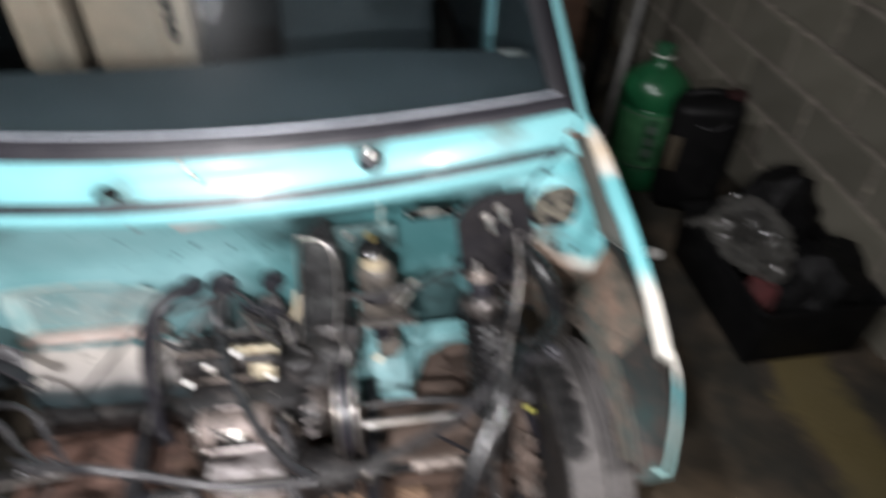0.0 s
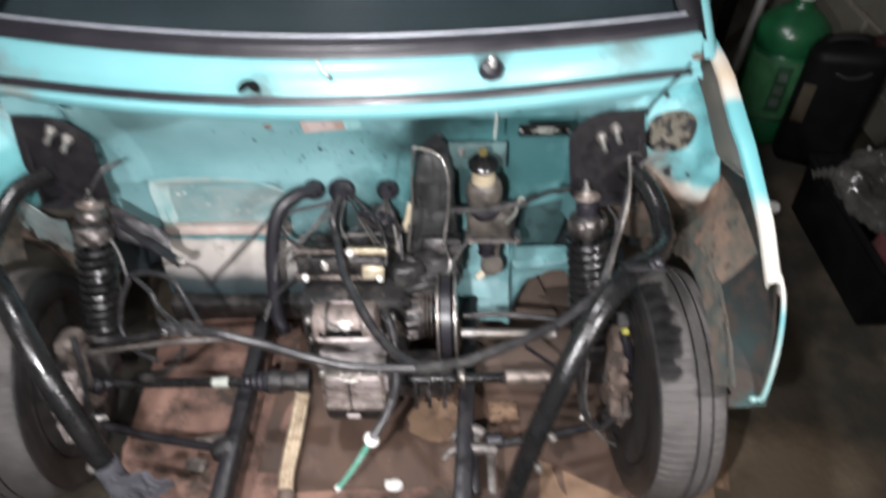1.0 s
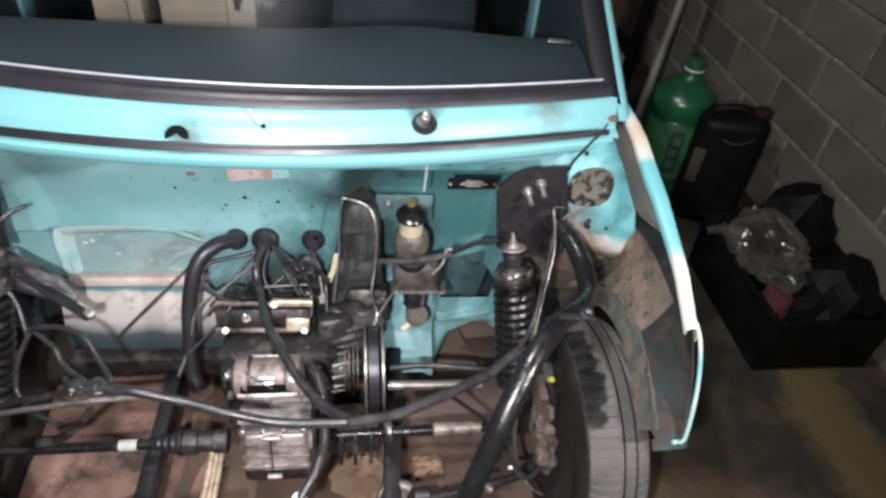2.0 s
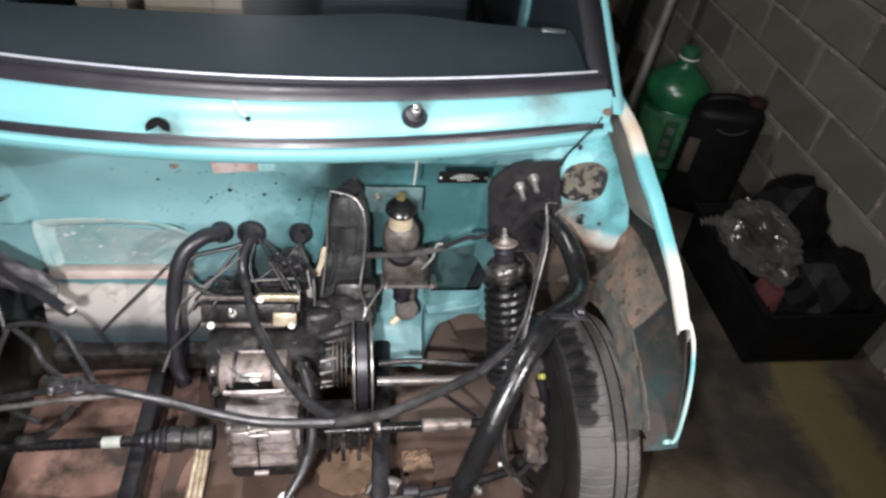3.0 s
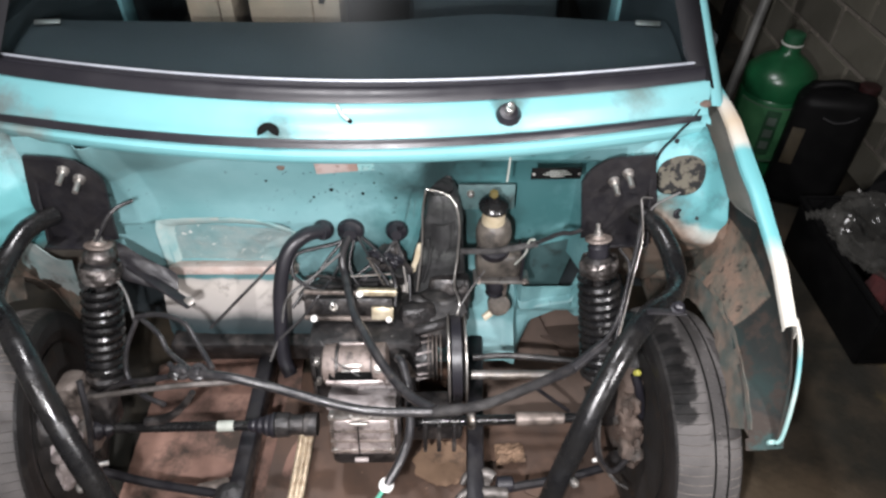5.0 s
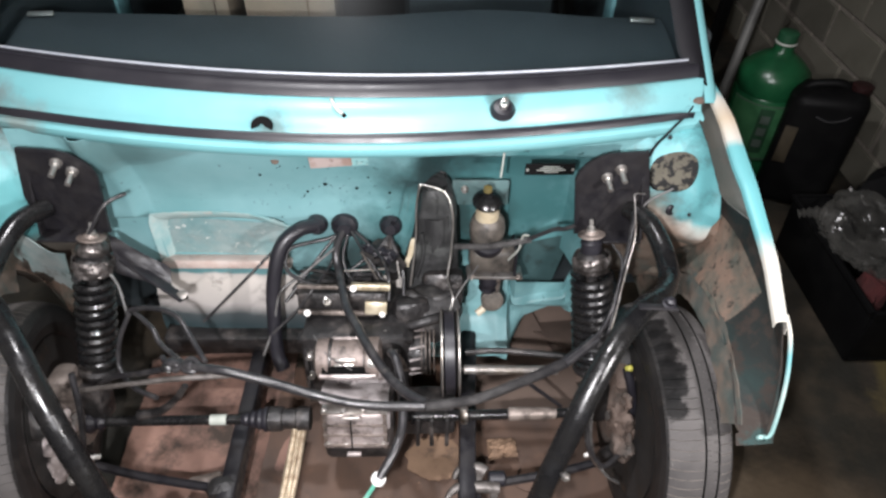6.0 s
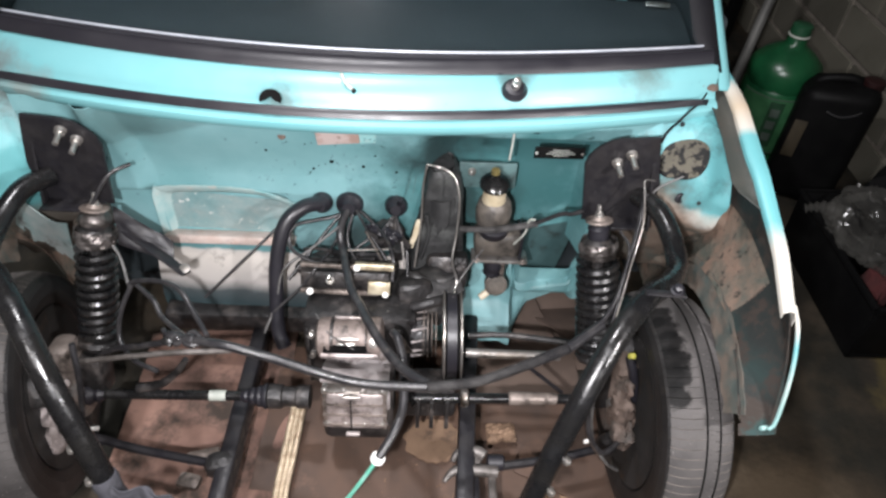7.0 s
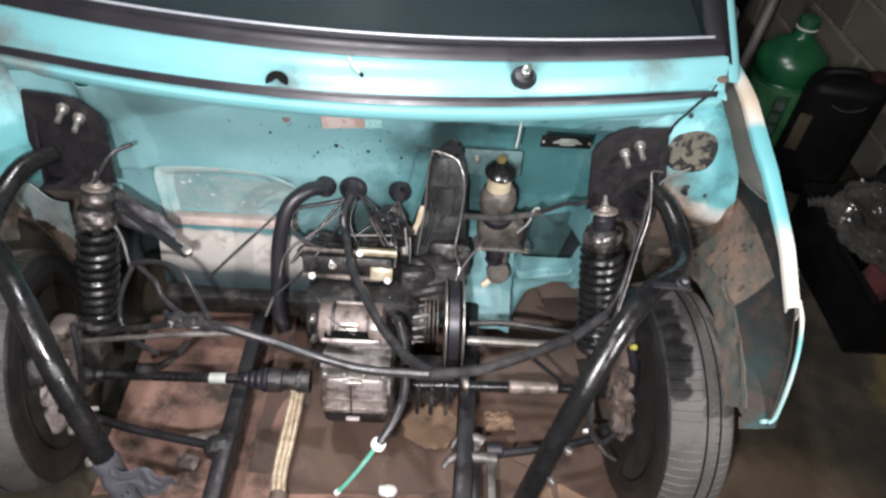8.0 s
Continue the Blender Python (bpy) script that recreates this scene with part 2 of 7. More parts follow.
def ragged_patch(mat, centre, radius, colour=(0.022, 0.026, 0.025), scale=9.0, soft=0.8):
    """A ragged patch of another colour round a centre: dirt, rust, dust and shade alike."""
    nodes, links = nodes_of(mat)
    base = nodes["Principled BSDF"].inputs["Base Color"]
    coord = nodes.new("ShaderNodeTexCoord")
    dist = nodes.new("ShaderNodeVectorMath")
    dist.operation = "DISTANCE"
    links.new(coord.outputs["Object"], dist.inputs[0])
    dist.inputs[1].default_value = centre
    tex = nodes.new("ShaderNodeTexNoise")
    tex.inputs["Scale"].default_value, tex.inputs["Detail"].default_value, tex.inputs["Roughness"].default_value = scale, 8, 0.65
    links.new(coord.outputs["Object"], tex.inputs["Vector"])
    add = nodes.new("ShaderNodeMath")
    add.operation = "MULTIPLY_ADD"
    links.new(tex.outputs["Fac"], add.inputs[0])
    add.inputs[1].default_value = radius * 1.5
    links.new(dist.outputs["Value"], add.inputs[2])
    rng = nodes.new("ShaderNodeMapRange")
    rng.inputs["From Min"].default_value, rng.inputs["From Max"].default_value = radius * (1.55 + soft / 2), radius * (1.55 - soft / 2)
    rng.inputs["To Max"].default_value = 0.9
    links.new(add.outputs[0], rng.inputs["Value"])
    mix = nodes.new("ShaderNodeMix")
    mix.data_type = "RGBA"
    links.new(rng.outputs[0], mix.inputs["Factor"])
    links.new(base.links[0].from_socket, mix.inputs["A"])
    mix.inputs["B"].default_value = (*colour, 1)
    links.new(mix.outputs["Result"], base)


painted_stripe(M_floor, 1.54, 0.095, -2.0, 0.56, (0.085, 0.066, 0.024))
# Pale dust by the tyre, painted lighter where the wing's shadow falls too dark.
ragged_patch(M_floor, (1.02, 0.0, 0.0), 0.20, (0.115, 0.083, 0.052), 9.0, 0.7)
ragged_patch(M_floor, (0.88, 0.12, 0.0), 0.09, (0.14, 0.105, 0.07), 16.0, 0.5)
M_bulk = M_teal.copy()
M_bulk.name = "sooty_teal_paint"
ragged_patch(M_bulk, (0.04, 0.47, 0.38), 0.17)
# Duller teal under the cowl towards the far strut.
ragged_patch(M_bulk, (-0.41, 0.40, 0.775), 0.10, (0.085, 0.165, 0.168), 8.0)
# Mottled deep teal puts the shade of the strut-side recess into the paint.
ragged_patch(M_bulk, (0.36, 0.52, 0.56), 0.34, (0.038, 0.135, 0.14), 9.0)
# Near-black beside the recess step: soot, with the step's own shade in it.
ragged_patch(M_bulk, (0.205, 0.50, 0.66), 0.125, (0.018, 0.035, 0.037), 12.0)
ragged_patch(M_bulk, (0.215, 0.47, 0.735), 0.075, (0.020, 0.042, 0.044), 14.0)
# Darker patch behind the heater duct.
ragged_patch(M_bulk, (0.27, 0.53, 0.46), 0.115, (0.03, 0.06, 0.06), 12.0)
M_teal_top.node_tree.nodes["Principled BSDF"].inputs["Coat Weight"].default_value = 0.1
M_teal_top.node_tree.nodes["Principled BSDF"].inputs["Coat Roughness"].default_value = 0.14
ragged_patch(M_teal_top, (0.56, 0.44, 0.87), 0.055, (0.10, 0.15, 0.145), 30.0)
ragged_patch(M_teal_top, (-0.09, 0.32, 0.86), 0.035, (0.06, 0.12, 0.12), 40.0)
ragged_patch(M_teal_top, (0.32, 0.37, 0.885), 0.035, (0.07, 0.13, 0.13), 40.0)
ragged_patch(M_teal_top, (-0.66, 0.41, 0.835), 0.085, (0.12, 0.15, 0.148), 22.0)
ragged_patch(M_teal_top, (-0.56, 0.385, 0.82), 0.05, (0.16, 0.20, 0.19), 30.0)
M_plate.node_tree.nodes["Principled BSDF"].inputs["Specular IOR Level"].default_value = 0.3
M_gasket.node_tree.nodes["Principled BSDF"].inputs["Specular IOR Level"].default_value = 0.15
M_tyre.node_tree.nodes["Principled BSDF"].inputs["Specular IOR Level"].default_value = 0.15
M_can.node_tree.nodes["Principled BSDF"].inputs["Specular IOR Level"].default_value = 0.06
M_grimy = surface("grimy_old_plastic", (0.120, 0.104, 0.088), 0.4, 0, (0.045, 0.040, 0.035), 16, (0.4, 0.62), (0.02, 0.018, 0.016), 22, (0.52, 0.66), 0.25, 110, 0.65)


# ---- building helpers ----
def finish(bm, name, mat, smooth=True):
    mesh = bpy.data.meshes.new(name)
    bmesh.ops.recalc_face_normals(bm, faces=bm.faces)
    if smooth:
        for f in bm.faces:
            f.smooth = True
        for e in bm.edges:
            if len(e.link_faces) == 2 and e.calc_face_angle(0) > radians(38):
                e.smooth = False
    bm.to_mesh(mesh)
    bm.free()
    mesh.materials.append(mat)
    return mesh


def thing(name, label, category, group="", kind="", at=(0, 0, 0)):
    ob = new(name)
    ob.empty_display_size = 0.1
    ob.location = at
    bpy.context.view_layer.update()
    return tagged(ob, label, category, group, kind)


def world_of(ob):
    own = ob.matrix_basis.copy()
    return own if ob.parent is None else world_of(ob.parent) @ ob.matrix_parent_inverse @ own


def part(name, bm, mat, parent=None, label="", smooth=True):
    ob = new(name, finish(bm, name, mat, smooth))
    if parent is not None:
        ob.parent = parent
        ob.matrix_parent_inverse = world_of(parent).inverted()
    return tagged(ob, label)


def group_part(name, parent, label=""):
    """An Empty under a thing, for a part that is itself made of pieces."""
    ob = new(name)
    ob.parent = parent
    return tagged(ob, label)


def smooth_path(points, steps=8):
    pts = [Vector(p) for p in points]
    pts = [2 * pts[0] - pts[1]] + pts + [2 * pts[-1] - pts[-2]]
    out = []
    for i in range(1, len(pts) - 2):
        p0, p1, p2, p3 = pts[i - 1:i + 3]
        for k in range(steps):
            t = k / steps
            out.append(0.5 * ((2 * p1) + (p2 - p0) * t + (2 * p0 - 5 * p1 + 4 * p2 - p3) * t * t + (3 * p1 - p0 - 3 * p2 + p3) * t ** 3))
    out.append(pts[-2])
    return out


def sweep(points, radius, seg=10, steps=8, bm=None, ribs=0.0, raw=False):
    """A round rod or hose along a smooth path; ribs: depth of corrugation."""
    bm = bm or bmesh.new()
    path = [Vector(p) for p in points] if raw else smooth_path(points, steps)
    rings = []
    ref = Vector((0, 0, 1))
    for i, p in enumerate(path):
        d = (path[min(i + 1, len(path) - 1)] - path[max(i - 1, 0)]).normalized()
        side = d.cross(ref)
        if side.length < 0.05:
            side = d.cross(Vector((1, 0, 0)))
        side.normalize()
        up = side.cross(d).normalized()
        ref = up
        r = radius(i / (len(path) - 1)) if callable(radius) else radius
        if ribs:
            r += ribs * (0.5 if i % 2 else -0.5)
        rings.append([bm.verts.new(p + r * (math.cos(a) * side + math.sin(a) * up)) for a in [2 * math.pi * k / seg for k in range(seg)]])
    for a, b in zip(rings, rings[1:]):
        for k in range(seg):
            bm.faces.new((a[k], a[(k + 1) % seg], b[(k + 1) % seg], b[k]))
    bm.faces.new(rings[0][::-1])
    bm.faces.new(rings[-1])
    return bm


def lathe(profile, base, axis, seg=24, bm=None):
    """Turned form: profile of (distance along axis, radius)."""
    bm = bm or bmesh.new()
    axis = Vector(axis).normalized()
    side = axis.orthogonal().normalized()
    up = axis.cross(side)
    rings = []
    for d, r in profile:
        c = Vector(base) + axis * d
        rings.append([bm.verts.new(c + max(r, 1e-4) * (math.cos(a) * side + math.sin(a) * up)) for a in [2 * math.pi * k / seg for k in range(seg)]])
    for a, b in zip(rings, rings[1:]):
        for k in range(seg):
            bm.faces.new((a[k], a[(k + 1) % seg], b[(k + 1) % seg], b[k]))
    bm.faces.new(rings[0][::-1])
    bm.faces.new(rings[-1])
    return bm


def block(size, centre, bevel=0.004, turn=(0, 0, 0), bm=None, segs=2):
    """A box with rounded edges."""
    bm = bm or bmesh.new()
    made = bmesh.ops.create_cube(bm, size=1.0)["verts"]
    m = pose(*centre, *turn) @ Matrix.Diagonal((*size, 1))
    bmesh.ops.transform(bm, matrix=m, verts=made)
    if bevel:
        edges = list({e for v in made for e in v.link_edges})
        bmesh.ops.bevel(bm, geom=edges, offset=min(bevel, min(size) * 0.45), segments=segs, affect="EDGES", profile=0.5)
    return bm


def extrude_outline(outline, depth, m, bm=None, bevel=0.0):
    """A flat outline (x, z) given depth along y, then moved by m."""
    bm = bm or bmesh.new()
    front = [bm.verts.new((x, 0, z)) for x, z in outline]
    back = [bm.verts.new((x, depth, z)) for x, z in outline]
    n = len(outline)
    bm.faces.new(front)
    bm.faces.new(back[::-1])
    for i in range(n):
        bm.faces.new((front[i], back[i], back[(i + 1) % n], front[(i + 1) % n]))
    if bevel:
        bmesh.ops.bevel(bm, geom=[e for e in bm.edges if all(abs(v.co.y) < 1e-6 for v in e.verts)], offset=bevel, segments=2, affect="EDGES")
    bmesh.ops.transform(bm, matrix=m, verts=bm.verts)
    return bm


def sheet(fn, nu, nv, thick=0.0015, bm=None, keep=None):
    """A bent metal sheet fn(u, v) with real thickness; keep(u, v) cuts holes."""
    bm = bm or bmesh.new()
    p = [[Vector(fn(i / nu, j / nv)) for j in range(nv + 1)] for i in range(nu + 1)]

    def normal(i, j):
        a = p[min(i + 1, nu)][j] - p[max(i - 1, 0)][j]
        b = p[i][min(j + 1, nv)] - p[i][max(j - 1, 0)]
        return a.cross(b).normalized()

    top = [[bm.verts.new(p[i][j]) for j in range(nv + 1)] for i in range(nu + 1)]
    low = [[bm.verts.new(p[i][j] - thick * normal(i, j)) for j in range(nv + 1)] for i in range(nu + 1)]
    cell = [[keep is None or keep((i + 0.5) / nu, (j + 0.5) / nv) for j in range(nv)] for i in range(nu)]
    for i in range(nu):
        for j in range(nv):
            if not cell[i][j]:
                continue
            bm.faces.new((top[i][j], top[i + 1][j], top[i + 1][j + 1], top[i][j + 1]))
            bm.faces.new((low[i][j], low[i][j + 1], low[i + 1][j + 1], low[i + 1][j]))
            for di, dj, a, b in ((-1, 0, (i, j), (i, j + 1)), (1, 0, (i + 1, j), (i + 1, j + 1)), (0, -1, (i, j), (i + 1, j)), (0, 1, (i, j + 1), (i + 1, j + 1))):
                k, l = i + di, j + dj
                if not (0 <= k < nu and 0 <= l < nv and cell[k][l]):
                    bm.faces.new((top[a[0]][a[1]], top[b[0]][b[1]], low[b[0]][b[1]], low[a[0]][a[1]]))
    bmesh.ops.delete(bm, geom=[v for v in bm.verts if not v.link_faces], context="VERTS")
    return bm


def curve_at(table, x):
    """Piecewise linear value from rows (x, value)."""
    if x <= table[0][0]:
        return table[0][1]
    for (a, va), (b, vb) in zip(table, table[1:]):
        if x <= b:
            return va + (vb - va) * (x - a) / (b - a)
    return table[-1][1]


def mirrored(p):
    return (2 * CX - p[0], p[1], p[2])


CX = 0.015            # the car's middle line
AXLE_Y, WHEEL_R = 0.13, 0.25


def banded(name, axis, stops, wobble=0.03, wobble_scale=7.0, rough=0.55, bump=0.15, dirt=(0.04, 0.035, 0.03), dirt_scale=12.0, dirt_at=(0.6, 0.75)):
    """Old paint in patches along one axis: rows of (place, colour), with ragged borders and dirt."""
    mat = surface(name, stops[0][1], rough, 0, None, 8, (0.4, 0.6), None, 3, (0, 1), bump, 90)
    nodes, links = nodes_of(mat)
    coord = nodes.new("ShaderNodeTexCoord")
    sep = nodes.new("ShaderNodeSeparateXYZ")
    links.new(coord.outputs["Object"], sep.inputs[0])
    tex = nodes.new("ShaderNodeTexNoise")
    tex.inputs["Scale"].default_value, tex.inputs["Detail"].default_value = wobble_scale, 5
    links.new(coord.outputs["Object"], tex.inputs["Vector"])
    add = nodes.new("ShaderNodeMath")
    add.operation = "MULTIPLY_ADD"
    links.new(tex.outputs["Fac"], add.inputs[0])
    add.inputs[1].default_value = 2 * wobble
    links.new(sep.outputs["XYZ".index(axis)], add.inputs[2])
    lo, hi = stops[0][0], stops[-1][0]
    span = nodes.new("ShaderNodeMapRange")
    span.inputs["From Min"].default_value, span.inputs["From Max"].default_value = lo + wobble, hi + wobble
    links.new(add.outputs[0], span.inputs["Value"])
    ramp = nodes.new("ShaderNodeValToRGB")
    cr = ramp.color_ramp
    while len(cr.elements) < len(stops):
        cr.elements.new(0.5)
    for e, (pos, col) in zip(cr.elements, stops):
        e.position, e.color = (pos - lo) / (hi - lo), (*col, 1)
    links.new(span.outputs[0], ramp.inputs[0])
    tex2 = nodes.new("ShaderNodeTexNoise")
    tex2.inputs["Scale"].default_value, tex2.inputs["Detail"].default_value, tex2.inputs["Roughness"].default_value = dirt_scale, 8, 0.7
    links.new(coord.outputs["Object"], tex2.inputs["Vector"])
    rng = nodes.new("ShaderNodeMapRange")
    rng.inputs["From Min"].default_value, rng.inputs["From Max"].default_value = dirt_at
    links.new(tex2.outputs["Fac"], rng.inputs["Value"])
    mix = nodes.new("ShaderNodeMix")
    mix.data_type = "RGBA"
    links.new(rng.outputs[0], mix.inputs["Factor"])
    links.new(ramp.outputs[0], mix.inputs["A"])
    mix.inputs["B"].default_value = (*dirt, 1)
    links.new(mix.outputs["Result"], nodes["Principled BSDF"].inputs["Base Color"])
    return mat


WHITE_P, CREAM_P = (0.47, 0.45, 0.40), (0.45, 0.365, 0.27)
M_fender = banded("patched_teal_fender", "Y", [(-0.09, (0.20, 0.40, 0.39)), (-0.055, (0.36, 0.46, 0.43)), (-0.02, TEAL_DEEP), (0.0, WHITE_P), (0.11, WHITE_P), (0.15, TEAL_DEEP), (0.33, TEAL_DEEP), (0.35, WHITE_P), (0.40, CREAM_P), (0.46, WHITE_P), (0.49, TEAL_DEEP), (0.62, TEAL_DEEP)], 0.015, 16, 0.45, 0.1, (0.16, 0.11, 0.07), 24, (0.66, 0.8))
M_wing = banded("rusting_inner_wing", "Z", [(0.40, (0.09, 0.073, 0.058)), (0.54, (0.14, 0.105, 0.082)), (0.57, (0.23, 0.16, 0.12)), (0.592, (0.11, 0.108, 0.09)), (0.612, (0.25, 0.19, 0.15)), (0.628, (0.42, 0.41, 0.37)), (0.640, (0.38, 0.43, 0.40)), (0.650, TEAL_DEEP), (0.85, TEAL_DEEP)], 0.040, 13, 0.5, 0.3, (0.045, 0.085, 0.083), 15, (0.50, 0.74))
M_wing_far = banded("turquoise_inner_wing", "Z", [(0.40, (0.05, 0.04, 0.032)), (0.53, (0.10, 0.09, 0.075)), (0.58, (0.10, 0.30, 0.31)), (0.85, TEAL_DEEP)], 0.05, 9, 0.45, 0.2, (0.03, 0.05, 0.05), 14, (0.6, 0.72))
ragged_patch(M_wing_far, (-0.62, 0.43, 0.82), 0.09, (0.10, 0.125, 0.12), 16.0)
ragged_patch(M_wing, (0.600, 0.36, 0.635), 0.105, (0.07, 0.064, 0.052), 24.0)
ragged_patch(M_wing, (0.645, 0.34, 0.60), 0.07, (0.24, 0.17, 0.13), 20.0)
M_arch = surface("rusty_wheel_arch", (0.160, 0.108, 0.080), 0.75, 0, (0.070, 0.074, 0.060), 17, (0.38, 0.60), (0.018, 0.019, 0.016), 42, (0.55, 0.63), 0.7, 60)
ragged_patch(M_arch, (0.715, 0.33, 0.64), 0.075, (0.19, 0.12, 0.085), 30.0)
ragged_patch(M_arch, (0.645, 0.35, 0.60), 0.05, (0.36, 0.33, 0.28), 34.0)
M_backing = surface("blotched_grey_panel", (0.135, 0.122, 0.092), 0.5, 0, (0.105, 0.092, 0.068), 9, (0.4, 0.7), (0.006, 0.006, 0.006), 30, (0.485, 0.505), 0.1, 60)
M_lip = surface("scuffed_arch_lip", (0.125, 0.098, 0.078), 0.75, 0, (0.06, 0.075, 0.068), 18, (0.42, 0.62), (0.24, 0.21, 0.18), 34, (0.62, 0.72), 0.5, 70)
# Brown dirt and old teal; near-black stops put in the wing's inner shade.
M_skin_in = banded("dirty_shaded_fender_inside", "Z", [(0.44, (0.04, 0.032, 0.026)), (0.49, (0.016, 0.040, 0.038)), (0.512, (0.014, 0.040, 0.038)), (0.526, (0.06, 0.048, 0.04)), (0.536, (0.009, 0.011, 0.010)), (0.565, (0.010, 0.024, 0.0225)), (0.60, (0.007, 0.010, 0.009)), (0.68, (0.005, 0.009, 0.008)), (0.78, (0.009, 0.02, 0.02))], 0.025, 14, 0.85, 0.5, (0.024, 0.017, 0.013), 22, (0.47, 0.56))
M_toe = banded("scraped_toe_board", "Z", [(0.10, (0.022, 0.034, 0.036)), (0.19, (0.045, 0.085, 0.09)), (0.235, (0.028, 0.045, 0.05)), (0.268, (0.05, 0.062, 0.066)), (0.298, (0.38, 0.355, 0.335)), (0.352, (0.49, 0.455, 0.415)), (0.367, (0.45, 0.42, 0.39)), (0.373, (0.08, 0.19, 0.20)), (0.42, (0.06, 0.11, 0.115))], 0.018, 10, 0.5, 0.15, (0.09, 0.08, 0.072), 13, (0.62, 0.78))

# ---- the garage ----
bm = bmesh.new()
bmesh.ops.create_grid(bm, x_segments=60, y_segments=60, size=4.0)
for v in bm.verts:
    v.co.z = 0.004 * (noise.noise(v.co * 1.3) - 0.6)
    v.co.y += 1.0
floor = tagged(part("floor", bm, M_floor), "stained dark concrete garage floor with oil marks", "floor", kind="structure")


def plain_wall(name, size, centre, label):
    return tagged(part(name, block(size, centre, 0.0), M_plaster if name == "wall_north" else M_bounce_white, smooth=False), label, "wall", kind="structure")


plain_wall("wall_north", (8, 0.15, 2.8), (0, 4.9, 1.4), "grey plastered garage wall")
plain_wall("wall_south", (8, 0.15, 2.8), (0, -3.0, 1.4), "unseen garage wall, pale to bounce fill light")
plain_wall("wall_west", (0.15, 8, 2.8), (-2.6, 1.0, 1.4), "unseen garage wall, pale to bounce fill light")
tagged(part("ceiling", block((8, 8.2, 0.12), (0, 1.0, 2.86), 0.0), M_bounce_white, smooth=False), "unseen garage ceiling, pale to bounce fill light", "ceiling", kind="structure")


# ---- the car ----
car = thing("car", "stripped turquoise hatchback with its front end removed", "car", at=(CX, AXLE_Y, 0))


def cowl_y(x, base, k, mid=0.03):
    return base + k * (x - mid) ** 2


def cowl_section(x):
    """Section of the cowl from under the lip, round the seal ledge, up to the windscreen rubber."""
    d = min(1.0, abs(x - CX) / 0.66)
    drop = 0.012 * d ** 3
    s, r = cowl_y(x, 0.289, 0.26), cowl_y(x, 0.359, 0.262, 0.06)
    return [(s + 0.12, 0.806 - drop), (s + 0.028, 0.805 - drop), (s + 0.012, 0.807 - drop), (s + 0.003, 0.813 - drop), (s - 0.003, 0.824 - drop), (s - 0.003, 0.833 - drop), (s + 0.004, 0.840 - drop),
            (s + 0.022, 0.843 - drop), (s + 0.028, 0.850 - drop), (s + 0.036, 0.866 - drop), ((s + r) / 2 + 0.012, 0.880 - drop), (r - 0.006, 0.892 - drop), (r + 0.012, 0.897 - drop), (r + 0.06, 0.900 - drop)]


def cowl_fn(u, v):
    x = CX + (2 * u - 1) * 0.70
    sec = cowl_section(x)
    f = v * (len(sec) - 1)
    i = min(int(f), len(sec) - 2)
    a, b = sec[i], sec[i + 1]
    return (x, a[0] + (b[0] - a[0]) * (f - i), a[1] + (b[1] - a[1]) * (f - i))


cowl = part("cowl_panel", sheet(cowl_fn, 48, 26, 0.0015), M_teal_top, car, "bright turquoise painted cowl below the windscreen")


def along_cowl(base, k, z, half=0.66, n=22, drop=0.012, mid=0.03):
    return [(CX + half * (2 * i / n - 1), cowl_y(CX + half * (2 * i / n - 1), base, k, mid), z - drop * abs(2 * i / n - 1) ** 3 * (half / 0.66)) for i in range(n + 1)]


# bonnet seal: flat rubber strip on the ledge
part("bonnet_seal", sheet(lambda u, v: (CX + 0.675 * (2 * u - 1), cowl_y(CX + 0.675 * (2 * u - 1), 0.291, 0.26) + 0.020 * v * (1 - abs(2 * u - 1) ** 14), 0.8445 - 0.012 * abs(2 * u - 1) ** 3 + 0.012 * math.sin(v * math.pi)), 40, 6, 0.002), M_rubber, car, "black rubber bonnet seal")
# windscreen rubber and its bright insert
part("windscreen_rubber", sheet(lambda u, v: (CX + 0.69 * (2 * u - 1), cowl_y(CX + 0.69 * (2 * u - 1), 0.358 + 0.042 * v, 0.262 - 0.012 * v, 0.06 + 0.01 * v), 0.896 + 0.018 * v - 0.012 * abs(2 * u - 1) ** 3 + 0.010 * math.sin(min(1.0, v * 1.25) * math.pi) ** 0.7), 48, 10, 0.003), M_rubber, car, "black rubber windscreen surround")
part("trim_strip", sweep(along_cowl(0.402, 0.25, 0.9165, 0.68, mid=0.07), 0.0025, 6, 3), M_chrome, car, "bright trim strip")

GLASS_UP = (0.735, 0.678)


def glass_fn(u, v):
    x = CX + (2 * u - 1) * (0.69 - 0.10 * v)
    y0 = cowl_y(CX + (2 * u - 1) * 0.69, 0.405, 0.25, 0.07)
    s = v * 0.62
    return (x, y0 + s * GLASS_UP[0], 0.915 - 0.012 * abs(2 * u - 1) ** 3 + s * GLASS_UP[1])


windscreen = part("windscreen", sheet(glass_fn, 24, 8, 0.004), M_glass_pane, car, "dark windscreen glass")
windscreen.visible_shadow = False


